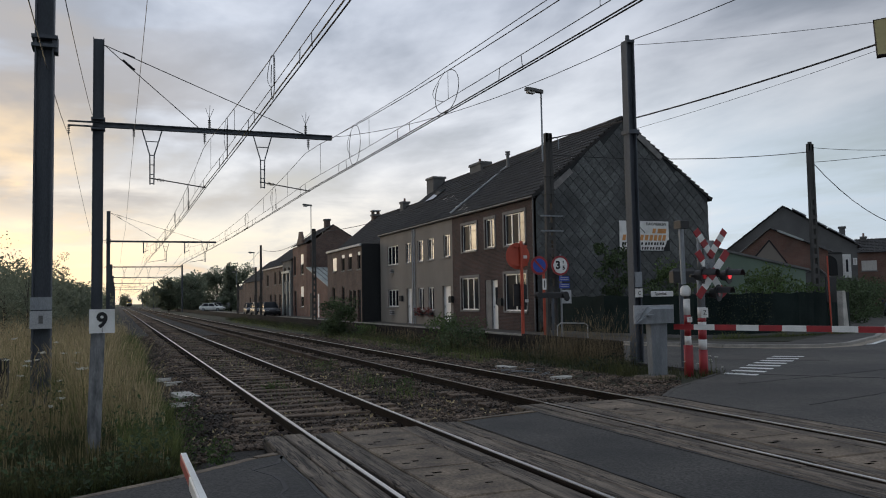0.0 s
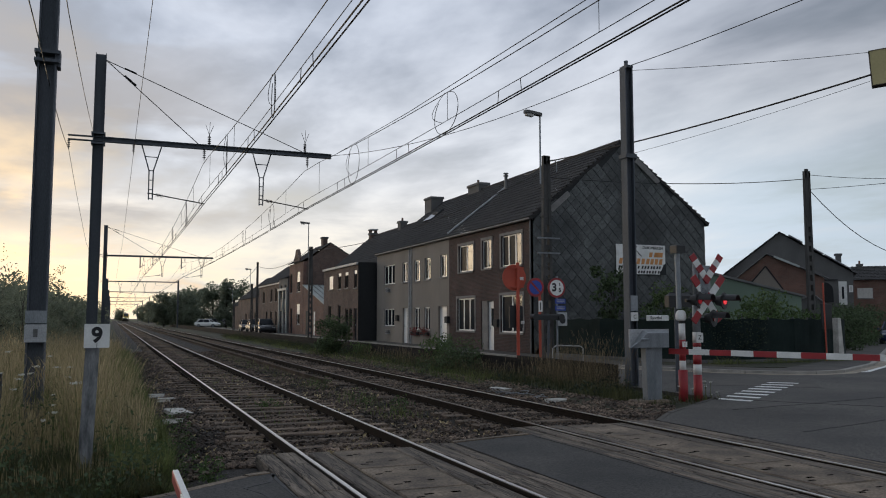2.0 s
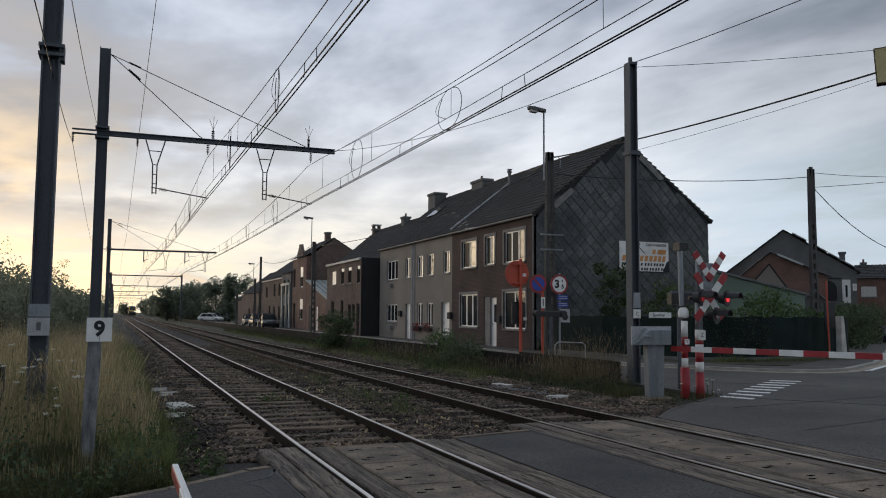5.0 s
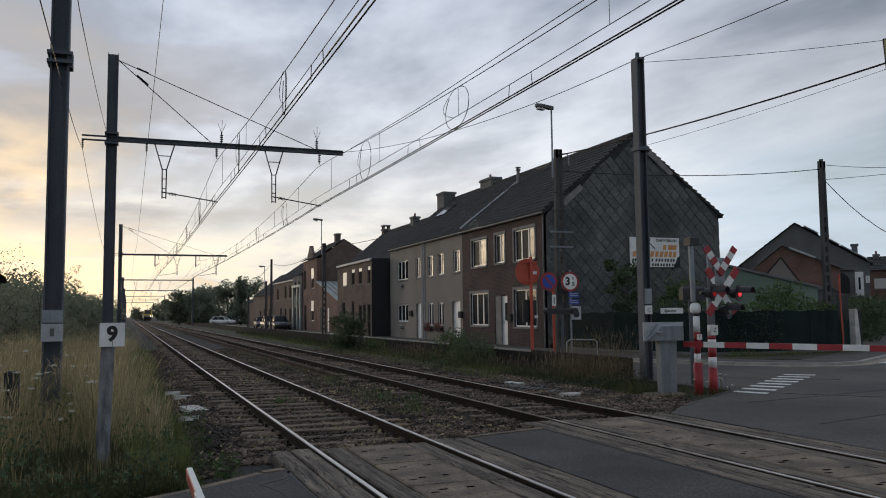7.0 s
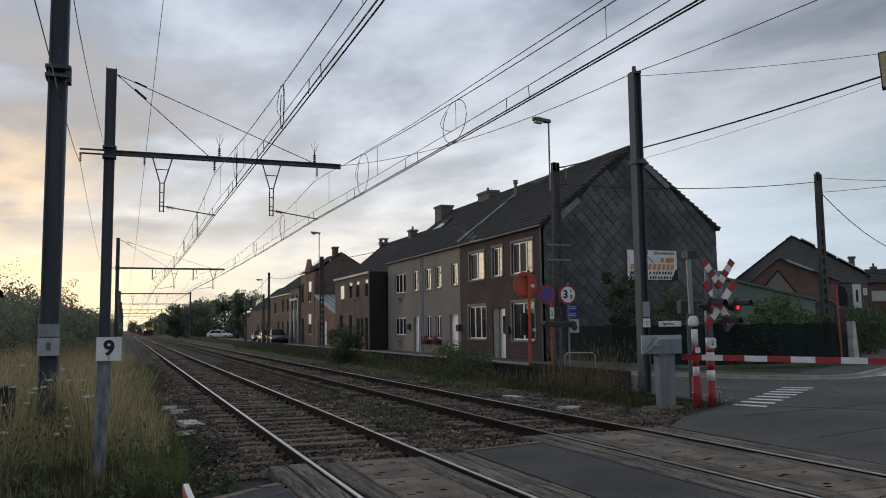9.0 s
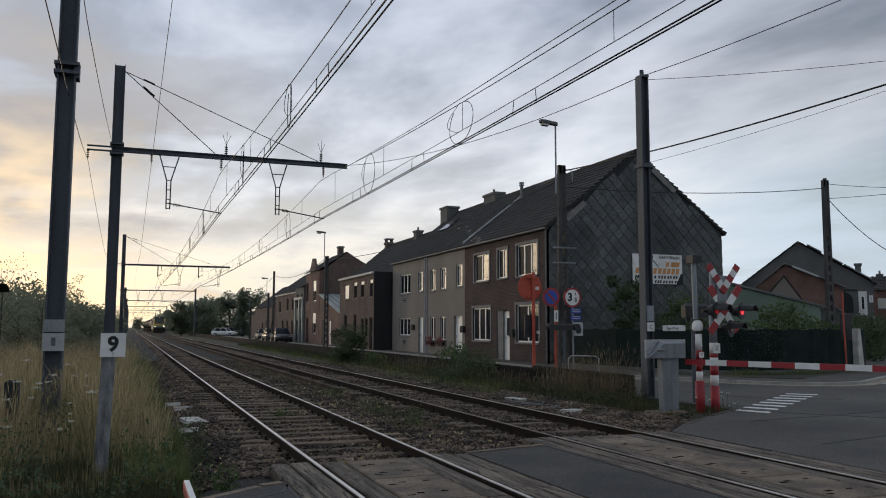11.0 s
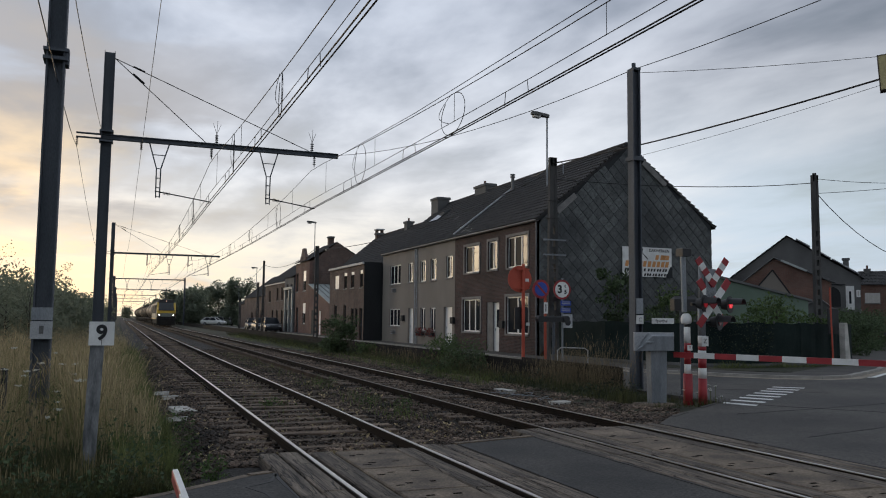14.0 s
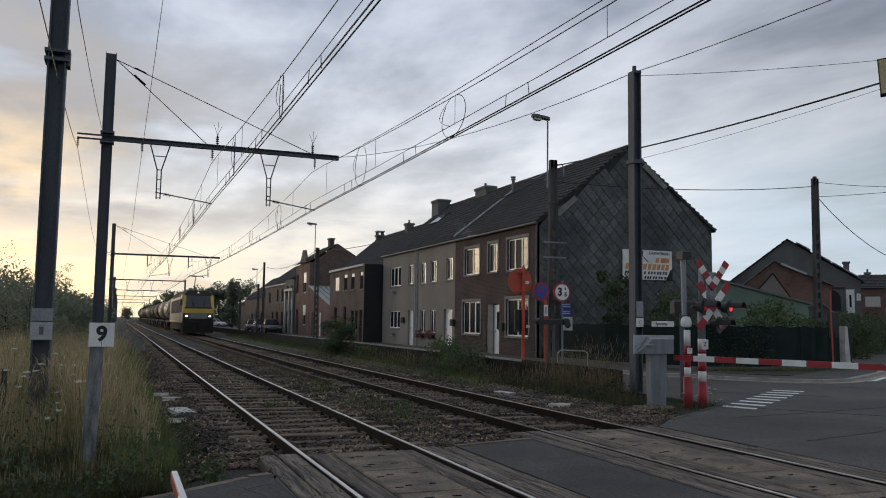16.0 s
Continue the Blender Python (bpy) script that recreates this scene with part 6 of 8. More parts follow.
th = terrace("tall_house", "tall brick house with a shaped gable and dark roof", 17.0, 77.8, 84.4, 7.1, (19.7, 9.0), 5.6, M["brick_red"],
             [(82.9, 84.0, 4.2, 6.2), (79.2, 80.6, 4.2, 6.2, 0, 0.5), (79.2, 80.6, 1.0, 3.0, 0, 0.5)], [(82.6, 83.8, 2.6)], side=M["brick_far"])
bm = bmesh.new()
put(bm, [(16.98 + dx, y, z) for dx in (0, 0.28) for y, z in ((79.6, 7.0), (82.2, 7.0), (82.2, 7.6), (81.7, 7.9), (81.3, 8.5), (80.6, 8.5), (80.1, 7.9), (79.6, 7.6))], [tuple(range(8)), tuple(range(8, 16))[::-1]] + [(i, (i + 1) % 8, 8 + (i + 1) % 8, 8 + i) for i in range(8)])
part("shaped_gable", bm, M["brick_far"], th)
chimney(th, 19.7, 80.5, 8.5, 9.8, 0.5, 0.7, 0, M["brick_far"])
ph = terrace("pale_house", "narrow house with a pale grey painted front", 16.85, 84.5, 89.3, 5.8, (19.8, 7.8), 6.0, M["cement"], [(85.2, 86.2, 3.6, 5.2), (87.4, 88.4, 3.6, 5.2), (85.2, 86.2, 0.9, 2.6)], [(87.3, 88.4, 2.4)])
for y in (84.75, 86.6, 88.75):
    bm = bmesh.new()
    block(bm, 16.74, 16.846, y, y + 0.35, 0.06, 4.55, 0.01)
    part("pilaster", bm, M["zinc"], ph, "pale painted pilaster")
bm = bmesh.new()
block(bm, 16.66, 16.846, 84.6, 89.2, 4.555, 4.80, 0.02)
part("lintel", bm, M["zinc"], ph, "pale painted lintel")
terrace("brown_house", "brown brick terraced house with white windows", 17.0, 89.4, 103.0, 5.5, (20.5, 8.1), 7.5, M["brick_far"],
        [(91, 92.2, 3.5, 5.0), (94, 95.2, 3.5, 5.0), (99, 100.4, 3.4, 4.8), (91, 92.2, 0.8, 2.4), (94, 95.2, 0.8, 2.4)], [(97, 98.2, 2.4)], cornice=M["mastplate"])
terrace("low_house", "low brick house with a long dark roof", 17.0, 103.2, 121, 4.2, (21, 7.4), 8.5, M["brick_far"], [(105, 106.5, 0.9, 2.4), (109, 110.5, 0.9, 2.4)], [(113, 114.2, 2.2)])
terrace("low_house", "low dark house at the end of the terrace", 19.0, 124, 142, 3.6, (22, 6.0), 7.0, M["brick_far"], [(128, 129.5, 0.9, 2.4)], [(133, 134.2, 2.2)])

# vent, roof window, flower boxes, letter boxes and lamps on the terrace
bm = bmesh.new()
rod(bm, (20.4, 40.8, 8.6), (20.4, 40.8, 9.6), 0.09, n=10)
rod(bm, (20.4, 40.8, 9.6), (20.4, 40.8, 9.68), 0.14, n=10)
rod(bm, (20.4, 40.8, 9.74), (20.4, 40.8, 9.8), 0.15, n=10)
rod(bm, (20.4, 40.8, 9.66), (20.4, 40.8, 9.76), 0.05, n=6)
part("vent_pipe", bm, M["gutter"], gable_house, "grey capped vent pipe")
bm = bmesh.new()
sl = (RIDGE[1] - 6.04) / (RIDGE[0] - FX + 0.17)
line(bm, [(x, 41.0, 6.04 + (x - FX + 0.17) * sl + 0.14) for x in np.linspace(FX - 0.1, FX + 3.5, 8)], 0.055, 6)
part("party_verge", bm, M["mastplate"], gable_house, "pale cement fillet between the roofs")
bm = bmesh.new()
box(bm, -0.6, 0.6, -0.75, 0.75, 0.07, 0.12, pose(19.9, 50.6, 6.04 + (19.9 - FX + 0.17) * sl, 0, -math.degrees(math.atan(sl))))
part("roof_window", bm, plain("roof_window_glass", (0.05, 0.055, 0.06), 0.05, 0.0, 1.9), beige_house, "glazed roof window")


def leaf_cloud(count, place, size, droop=0.3):
    verts, faces = [], []
    for _ in range(count):
        c = Vector(place())
        s = rnd.uniform(*size)
        q = Euler((rnd.uniform(-1.2, 1.2), rnd.uniform(-1.2, 1.2), rnd.uniform(0, 6.3))).to_matrix()
        o = len(verts)
        for a in ((-0.5, 0, 0), (0, -0.32, 0.08), (0.55, 0, -droop * 0.3), (0, 0.32, 0.08)):
            verts.append(tuple(c + q @ (Vector(a) * s)))
        faces += [(o, o + 1, o + 2), (o, o + 2, o + 3)]
    return verts, faces


def mesh_part(name, vf, material, parent=None, label=""):
    me = bpy.data.meshes.new(name)
    me.from_pydata(vf[0], [], vf[1])
    me.materials.append(material)
    ob = new(name, me)
    if parent:
        ob.parent = parent
    if label:
        tagged(ob, label)
    return ob


for k, name in ((0, (0.05, 0.072, 0.034)), (1, (0.05, 0.08, 0.026)), (2, (0.07, 0.10, 0.036))):
    M["leaf%d" % k] = leafy("foliage_%d" % k, name, tuple(c * 1.8 for c in name), 1.2)
M["ivy"] = leafy("dark_ivy", (0.018, 0.028, 0.016), (0.045, 0.06, 0.03), 1.2, 0.2)
# the next two have evening haze painted in: paler than real leaves
M["leaf_far"] = leafy("haze_paled_foliage", (0.15, 0.17, 0.115), (0.24, 0.26, 0.185), 0.8, 0.62, 0.15)
M["leaf_dusk"] = leafy("haze_paled_tree_foliage", (0.14, 0.165, 0.12), (0.25, 0.28, 0.21), 0.8, 0.75, 0.12)
M["bark"] = surf("bark", (0.04, 0.033, 0.026), (0.08, 0.068, 0.055), 3, 0.95, 0.6, 25, stretch=(3, 3, 0.5))
M["flower_red"] = surf("red_blossom", (0.14, 0.022, 0.020), (0.26, 0.045, 0.035), 6, 0.8, 0.0, 20, island=0.4)
M["umbel"] = plain("white_umbel", (0.62, 0.62, 0.55), 0.9)
M["dry"] = leafy("dry_grass", (0.31, 0.25, 0.135), (0.47, 0.38, 0.23), 0.7)
M["grass"] = leafy("green_grass", (0.075, 0.108, 0.032), (0.18, 0.19, 0.072), 0.5)


# darker copy of the green grass, with shade painted into its colour
M["grass_shaded"] = leafy("shaded_grass", (0.03, 0.042, 0.014), (0.085, 0.085, 0.034), 1.6)


def tree(name, label, x, y, height, width, leaves, leaf, material, trunk=0.14, base=0.25, conic=0.0, group="", z0=-0.35, sparse=0.0):
    """Tapered trunk, limbs, and a crown of leaves gathered in uneven clumps."""
    t = thing(name, label, "tree" if height > 3.2 else "bush", group=group)
    bm = bmesh.new()
    rod(bm, (x, y, z0), (x + 0.05, y, z0 + height * 0.85), trunk, trunk * 0.2, 8)
    clumps = []
    n = 15
    for i in range(n):
        f = base + (1 - base) * (i + 0.5) / n
        a = i * 2.4 + rnd.uniform(-0.4, 0.4)
        reach = width / 2 * (1 - conic * f) * rnd.uniform(0.35, 0.95) * (math.sin(math.pi * min(0.97, max(0.12, f * 0.9))) ** 0.6 if not conic else 1)
        tip = Vector((x + math.cos(a) * reach, y + math.sin(a) * reach, z0 + height * min(1, f + 0.06)))
        rod(bm, (x, y, z0 + height * f * 0.75), tip, trunk * 0.3, trunk * 0.08, 5)
        clumps.append((tip, width * rnd.uniform(0.13, 0.24) * (1 - 0.4 * conic * f)))
    part("trunk", bm, M["bark"], t)
    for _ in range(int(n * 0.8)):
        f = rnd.uniform(base * 0.6, 0.93)
        w = width * 0.30 * (1 - conic * f)
        clumps.append((Vector((x + rnd.gauss(0, w * 0.7), y + rnd.gauss(0, w * 0.7), z0 + height * f)), width * rnd.uniform(0.12, 0.2)))

    def place():
        c, r = rnd.choice(clumps)
        while True:
            v = Vector((rnd.uniform(-1, 1), rnd.uniform(-1, 1), rnd.uniform(-1, 1)))
            if v.length < 1:
                break
        return c + Vector((v.x * r, v.y * r, v.z * r * 0.8)) * (1 + sparse * rnd.random())

    mesh_part("crown", leaf_cloud(leaves, place, leaf), material, t)
    return t


# trees at the line's far bend and along the street's end
far_trees = [(9.5, 170, 6.4, 6), (13.2, 165, 6.8, 7), (16.5, 178, 7.6, 7), (19.0, 172, 8.2, 7.5), (22.5, 168, 8.8, 7), (19.2, 152, 8.1, 4.5), (12, 205, 6, 8), (16, 215, 7.5, 8)]
for i, (x, y, hh, w) in enumerate(far_trees):
    tree("tree", "broad green tree beyond the parked cars, paled for haze" if w > 5 else "slender conifer among the trees, paled for haze", x, y, hh, w, 4200, (0.28, 0.55), M["leaf_dusk"], 0.2, 0.12, 0.75 if w < 5 else 0.0, "far trees")
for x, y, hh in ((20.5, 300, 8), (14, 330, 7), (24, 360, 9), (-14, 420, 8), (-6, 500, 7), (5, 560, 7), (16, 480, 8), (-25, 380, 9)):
    tree("tree", "far tree beside the line, leaves paled for haze", x, y, hh, hh * 1.3, 900, (0.7, 1.3), M["leaf_far"], 0.3, 0.05, 0, "far trees")
# scrub left of the line
for x, y, hh, w, k in ((-4.6, 40, 2.9, 4.5, 0), (-7.4, 44, 3.4, 5, 0), (-5.2, 52, 3.8, 5, 0), (-8.5, 56, 4.6, 6, 0), (-5.0, 66, 3.7, 5, 0), (-4.2, 76, 3.2, 5, 0), (-6.5, 84, 4.3, 6, 0), (-4.6, 100, 3.6, 6, 0), (-7, 118, 4.5, 8, 0), (-5, 140, 4.2, 8, 0),
                       (-9.8, 36, 3.9, 6, 0), (-10, 26, 3.7, 6, 0), (-11.5, 17, 4.4, 6, 0), (-12, 8, 4.6, 6, 0), (-13, 0, 4.4, 6, 0), (-5, 170, 4.5, 9, 0), (-6, 205, 5, 9, 0),
                       # second row, added to keep bright sky out of the lower windows' reflections
                       (-9, 64, 4.6, 6, 0), (-10, 74, 4.8, 7, 0), (-9.5, 90, 4.8, 7, 0), (-8, 102, 4.6, 7, 0), (-10, 112, 5, 7, 0), (-6.2, 92, 4.0, 6, 0), (-5.5, 110, 4.0, 6, 0)):
    tree("bush", "dense green scrub beside the railway, paled for haze", x, y, hh, w, 4200 if y < 60 else 1700, (0.09, 0.20) if y < 60 else (0.25, 0.42), M["leaf_far"], 0.08, 0.05, 0, "scrub by the line", -0.35, 0.35)
tree("sapling", "thin sapling with sparse haze-paled leaves above the scrub", -3.4, 48, 4.6, 2.4, 1300, (0.06, 0.12), M["leaf_far"], 0.04, 0.3, 0, "", -0.35, 0.1)
tree("sapling", "thin sapling with sparse haze-paled leaves above the scrub", -4.35, 33, 4.2, 2.6, 1100, (0.045, 0.10), M["leaf_far"], 0.035, 0.35, 0, "", -0.35, 0.1)
tree("sapling", "thin sapling with sparse haze-paled leaves above the scrub", -3.3, 36, 3.6, 1.8, 800, (0.045, 0.10), M["leaf_far"], 0.03, 0.35, 0, "", -0.35, 0.1)
# bushes on the strip by the guard rail and in the garden
tree("bush", "round green bush growing beside the guard rail", 9.85, 38.0, 1.85, 1.9, 4600, (0.06, 0.12), M["leaf0"], 0.05, 0.1)
tree("bush", "low green bush beside the guard rail", 10.55, 36.0, 0.8, 1.3, 900, (0.06, 0.12), M["leaf1"], 0.03, 0.05)
tree("bush", "low dark green bush growing against the guard rail", 10.55, 24.5, 1.15, 2.3, 3200, (0.05, 0.11), M["leaf0"], 0.03, 0.05)
tree("bush", "low dark green bush growing against the guard rail", 11.0, 27.4, 1.25, 1.6, 1300, (0.06, 0.12), M["leaf1"], 0.03, 0.05)
tree("bush", "dark shrub with long leaves against the slate gable", 19.2, 28.6, 3.9, 2.2, 2400, (0.10, 0.22), M["leaf0"], 0.06, 0.08, 0.3)
tree("bush", "mid green shrub behind the garden screen", 22.3, 28.8, 3.2, 2.4, 2600, (0.08, 0.18), M["leaf2"], 0.06, 0.05)
tree("bush", "dark shrub behind the garden screen", 20.7, 27.5, 2.3, 2.4, 1600, (0.08, 0.18), M["leaf0"], 0.06, 0.05)
tree("bush", "green shrub above the garden screen", 26.2, 27.2, 2.9, 2.3, 2400, (0.08, 0.18), M["leaf2"], 0.06, 0.05)
tree("bush", "green shrub above the garden screen", 23.8, 25.2, 2.4, 1.8, 900, (0.08, 0.16), M["leaf1"], 0.05, 0.05, 0, "", -0.2, 0.5)
for x, y, hh, w in ((29.6, 27.6, 2.2, 2.2), (33.0, 29.7, 2.3, 2.4), (36.4, 32.2, 2.4, 2.6), (39.6, 34.5, 2.5, 3), (43.0, 37.2, 2.5, 3), (46.5, 39.8, 2.6, 3.2), (50.0, 42.4, 2.7, 3.2)):
    tree("bush", "dark hedge plant along the side street", x, y, hh, w, 1500, (0.08, 0.18), M["leaf0"], 0.05, 0.03)

# flower boxes under two of the beige house's windows
for y in (46.05, 44.35):
    fb = thing("flower_box", "window box full of red flowers", "flower box", group="flower boxes")
    bm = bmesh.new()
    block(bm, FX - 0.24, FX - 0.065, y - 0.5, y + 0.5, 0.62, 0.80, 0.01)
    part("trough", bm, M["tar"], fb)
    mesh_part("flowers", leaf_cloud(260, lambda: (FX - 0.16 + rnd.uniform(-0.16, 0.1), y + rnd.uniform(-0.55, 0.55), 0.62 + rnd.uniform(-0.05, 0.45)), (0.05, 0.10)), M["flower_red"], fb)
for y, z in ((49.5, 1.45), (41.12, 1.35), (34.95, 1.2)):
    lb = thing("letter_box", "small dark letter box on the house wall", "letter box", group="letter boxes")
    bm = bmesh.new()
    block(bm, FX - 0.16, FX - 0.003, y - 0.2, y + 0.2, z, z + 0.36, 0.03)
    part("box", bm, M["tar"], lb)

for z in (3.35, 0.6):
    bk = thing("wall_basket", "small pale wire basket under the window", "basket", group="wall baskets")
    for i in range(3):
        bm = bmesh.new()
        line(bm, [(FX - 0.02, 51.1, z + 0.12 * i), (FX - 0.2, 51.15, z + 0.12 * i), (FX - 0.2, 51.6, z + 0.12 * i), (FX - 0.02, 51.65, z + 0.12 * i)], 0.014, 5)
        part("hoop", bm, M["mastplate"], bk)
    bm = bmesh.new()
    block(bm, FX - 0.18, FX - 0.003, 51.2, 51.55, z, z + 0.2, 0.01)
    part("pot", bm, M["cement"], bk)

# garden screen
fence = thing("garden_screen", "green netting screen on posts along the pavement, darkened for shade", "fence", kind="structure")
FPTS = [(17.25, 31.2), (17.5, 27.0), (18.76, 23.25), (20.58, 22.6), (23.09, 22.8), (26.3, 23.8), (27.6, 24.6)]
for (ax, ay), (bx, by) in zip(FPTS, FPTS[1:]):
    ln = math.hypot(bx - ax, by - ay)
    n = max(1, round(ln / 1.25))
    for i in range(n):
        p, q = Vector((ax, ay)).lerp(Vector((bx, by)), i / n), Vector((ax, ay)).lerp(Vector((bx, by)), (i + 1) / n)
        t = (q - p).normalized()
        nrm = Vector((-t.y, t.x))
        bm = bmesh.new()
        m_ = 6
        rows = []
        for j in range(m_ + 1):
            w = p.lerp(q, j / m_)
            d = 0.016 * math.sin(j * 1.1 + i * 2) + rnd.uniform(-0.012, 0.012)
            rows.append([(w.x + nrm.x * (d * k_ + o), w.y + nrm.y * (d * k_ + o), z) for k_, z in ((0.3, 0.12), (1, 0.8), (0.4, 1.58 + 0.03 * math.sin(j + i))) for o in (0.0, 0.012)])
        vs = [[bm.verts.new(c) for c in r] for r in rows]
        for a, b in zip(vs, vs[1:]):
            for k_ in (0, 2):
                bm.faces.new((a[k_], b[k_], b[k_ + 2], a[k_ + 2]))
                bm.faces.new((a[k_ + 1], a[k_ + 3], b[k_ + 3], b[k_ + 1]))
        part("net_panel", bm, M["netting"], fence)
        bm = bmesh.new()
        rod(bm, (p.x + nrm.x * 0.07, p.y + nrm.y * 0.07, -0.1), (p.x + nrm.x * 0.07, p.y + nrm.y * 0.07, 1.65), 0.035, n=6)
        part("post", bm, M["cement"], fence)
        bm = bmesh.new()
        pl = [p - nrm * 0.03, q - nrm * 0.03, q + nrm * 0.03, p + nrm * 0.03]
        prism(bm, [(v.x, v.y) for v in pl], -0.1, 0.16)
        part("gravel_board", bm, M["cement"], fence)
def along_screen(x0, x1, zlo, zhi, off):
    def place():
        x = rnd.uniform(x0, x1)
        y = np.interp(x, [18.76, 20.58, 23.09, 26.3], [23.25, 22.6, 22.8, 23.8]) + off + rnd.uniform(-0.12, 0.12)
        return x, y, rnd.uniform(zlo, zhi) + 0.3 * noise.noise((x * 1.3, 0, 1))
    return place


ivy = thing("ivy", "dark ivy trailing over the garden screen", "ivy")
mesh_part("leaves", leaf_cloud(650, along_screen(18.8, 21.6, 0.3, 1.7, -0.08), (0.05, 0.10)), M["ivy"], ivy)
mesh_part("leaves", leaf_cloud(1300, along_screen(19.0, 26.2, 1.45, 1.85, 0.15), (0.06, 0.12)), M["leaf1"], ivy)
ors = thing("marker_post", "tall orange post beside the screen", "post")
bm = bmesh.new()
rod(bm, (24.2, 22.4, 0.0), (24.13, 22.4, 2.9), 0.028, n=10)
part("post", bm, M["orange"], ors)
bps = thing("signal_back", "black sign plate seen from behind", "sign")
bm = bmesh.new()
block(bm, 24.35, 24.85, 22.7, 22.75, 1.2, 2.15, 0.02)
rod(bm, (24.6, 22.78, -0.1), (24.6, 22.78, 1.9), 0.04, n=8)
part("plate", bm, M["black"], bps)
wst = thing("white_stand", "white painted tapered concrete marker by the pavement", "marker")
bm = bmesh.new()
vs = box(bm, 24.70, 24.98, 22.3, 22.55, -0.1, 1.62)
for v in vs[4:]:
    v.co.x = 24.76 + (v.co.x - 24.84) * 0.5
part("body", bm, M["slab"], wst)


# ---- houses beyond the side street ----
def gabled(name, label, y, depth, left, peak, right, base_left, base_right, wall, roof, verge=0.25):
    """A house whose gable faces the crossing along the slanting side street. Eaves, peak and feet are given as (x, z) on the
    upright plane at y and carried over to the gable's own plane, square to the way from the crossing to the peak."""
    c = Vector((peak[0], y))
    v = c.normalized()
    u = Vector((v.y, -v.x))
    h = thing(name, label, "house", Matrix.LocRotScale((c.x, c.y, 0), Euler((0, 0, math.atan2(u.y, u.x))), None))
    eye = 1.609

    def own(x, z):
        p = Vector((x, y))
        s = c.dot(v) / p.dot(v)
        return (p * s - c).dot(u), eye + (z - eye) * s

    l, p, r = own(*left), own(*peak), own(*right)
    prof = [(own(base_left, 0)[0], -0.4), (own(base_right, 0)[0], -0.4), r, p, l]
    bm = bmesh.new()
    put(bm, [(a, 0, b) for a, b in prof] + [(a, depth, b) for a, b in prof], [(0, 1, 2, 3, 4), (9, 8, 7, 6, 5)] + [(i, (i + 1) % 5, 5 + (i + 1) % 5, 5 + i) for i in (0, 1, 4)])
    part("wall", bm, wall, h)
    for e in (l, r):
        d = (Vector(e) - Vector(p)).normalized() * 0.25
        roof_courses(h, -verge, depth + verge, (e[0] + d.x, e[1] + d.y + 0.05), (p[0], p[1] + 0.05), "roof_slope", roof, step=0.45)
    return h, own


def front_window(house, x0, x1, z0, z1, d=0.0, material=None):
    parent, own = house
    (x0, z0), (x1, z1) = own(x0, z0), own(x1, z1)
    win = thing("window")
    win.parent = parent
    bm = bmesh.new()
    for a in ((x0, x0 + 0.08, z0, z1), (x1 - 0.08, x1, z0, z1), (x0 + 0.08, x1 - 0.08, z0, z0 + 0.08), (x0 + 0.08, x1 - 0.08, z1 - 0.08, z1)):
        box(bm, a[0], a[1], d - 0.06, d - 0.004, a[2], a[3])
    part("frame", bm, M["pvc"], win)
    bm = bmesh.new()
    box(bm, x0 + 0.08, x1 - 0.08, d - 0.03, d - 0.005, z0 + 0.08, z1 - 0.08)
    part("pane", bm, material or M["glass"], win)


def field(house, name, x0, x1, z0, z1, d, material, label=""):
    parent, own = house
    (x0, z0), (x1, z1) = own(x0, z0), own(x1, z1)
    bm = bmesh.new()
    box(bm, x0, x1, d - 0.08, d - 0.004, z0, z1)
    part(name, bm, material, parent, label)


gh = gabled("grey_house", "grey cement-rendered house with a long sloping roof", 45.0, 9, (39.3, 4.55), (44.5, 7.75), (51.6, 5.0), 39.6, 51.4, M["cement"], M["rooftile"])
field(gh, "white_field", 50.04, 50.88, 2.6, 4.37, 0, M["white"], "white painted wall field")
front_window(gh, 50.22, 50.70, 2.95, 4.05, -0.08)
front_window(gh, 51.1, 51.5, 3.55, 4.08, 0, M["curtain"])
field(gh, "wall_band", 48.1, 50.0, 4.36, 4.50, 0, M["tar"], "dark band over the openings")


def slope_slab(house, name, a, b, d0, d1, lift, thick, material, label=""):
    """A flat slab lying on a roof slope between the points a and b, from depth d0 to d1."""
    parent, own = house
    p, q = Vector(own(*a)), Vector(own(*b))
    n = Vector((-(q - p).y, (q - p).x)).normalized()
    n = n if n.y > 0 else -n
    bm = bmesh.new()
    c = [p + n * lift, q + n * lift, q + n * (lift + thick), p + n * (lift + thick)]
    put(bm, [(v.x, d0, v.y) for v in c] + [(v.x, d1, v.y) for v in c], [(0, 1, 2, 3), (7, 6, 5, 4), (0, 4, 5, 1), (1, 5, 6, 2), (2, 6, 7, 3), (3, 7, 4, 0)])
    part(name, bm, material, parent, label)


M["panel"] = surf("solar_panel_glass", (0.26, 0.27, 0.29), (0.38, 0.39, 0.41), 1.0, 0.3, 0.0, 20, metal=0.2)
for a, b in (((45.3, 7.55), (46.6, 7.06)), ((47.4, 6.74), (48.6, 6.27)), ((48.7, 6.23), (49.9, 5.77)), ((50.0, 5.73), (51.3, 5.22))):
    slope_slab(gh, "solar_panel", a, b, -0.3, 5.0, 0.05, 0.07, M["panel"], "pale framed solar panel")
bm = bmesh.new()
ax, az = gh[1](48.55, 3.62)
disc(bm, (ax, -0.04, az), (0, 1, 0), 0.62, 0.06, 24)
box(bm, ax - 0.62, ax + 0.62, -0.075, -0.01, az - 0.8, az)
part("dark_arch", bm, M["tar"], gh[0], "dark arched opening")
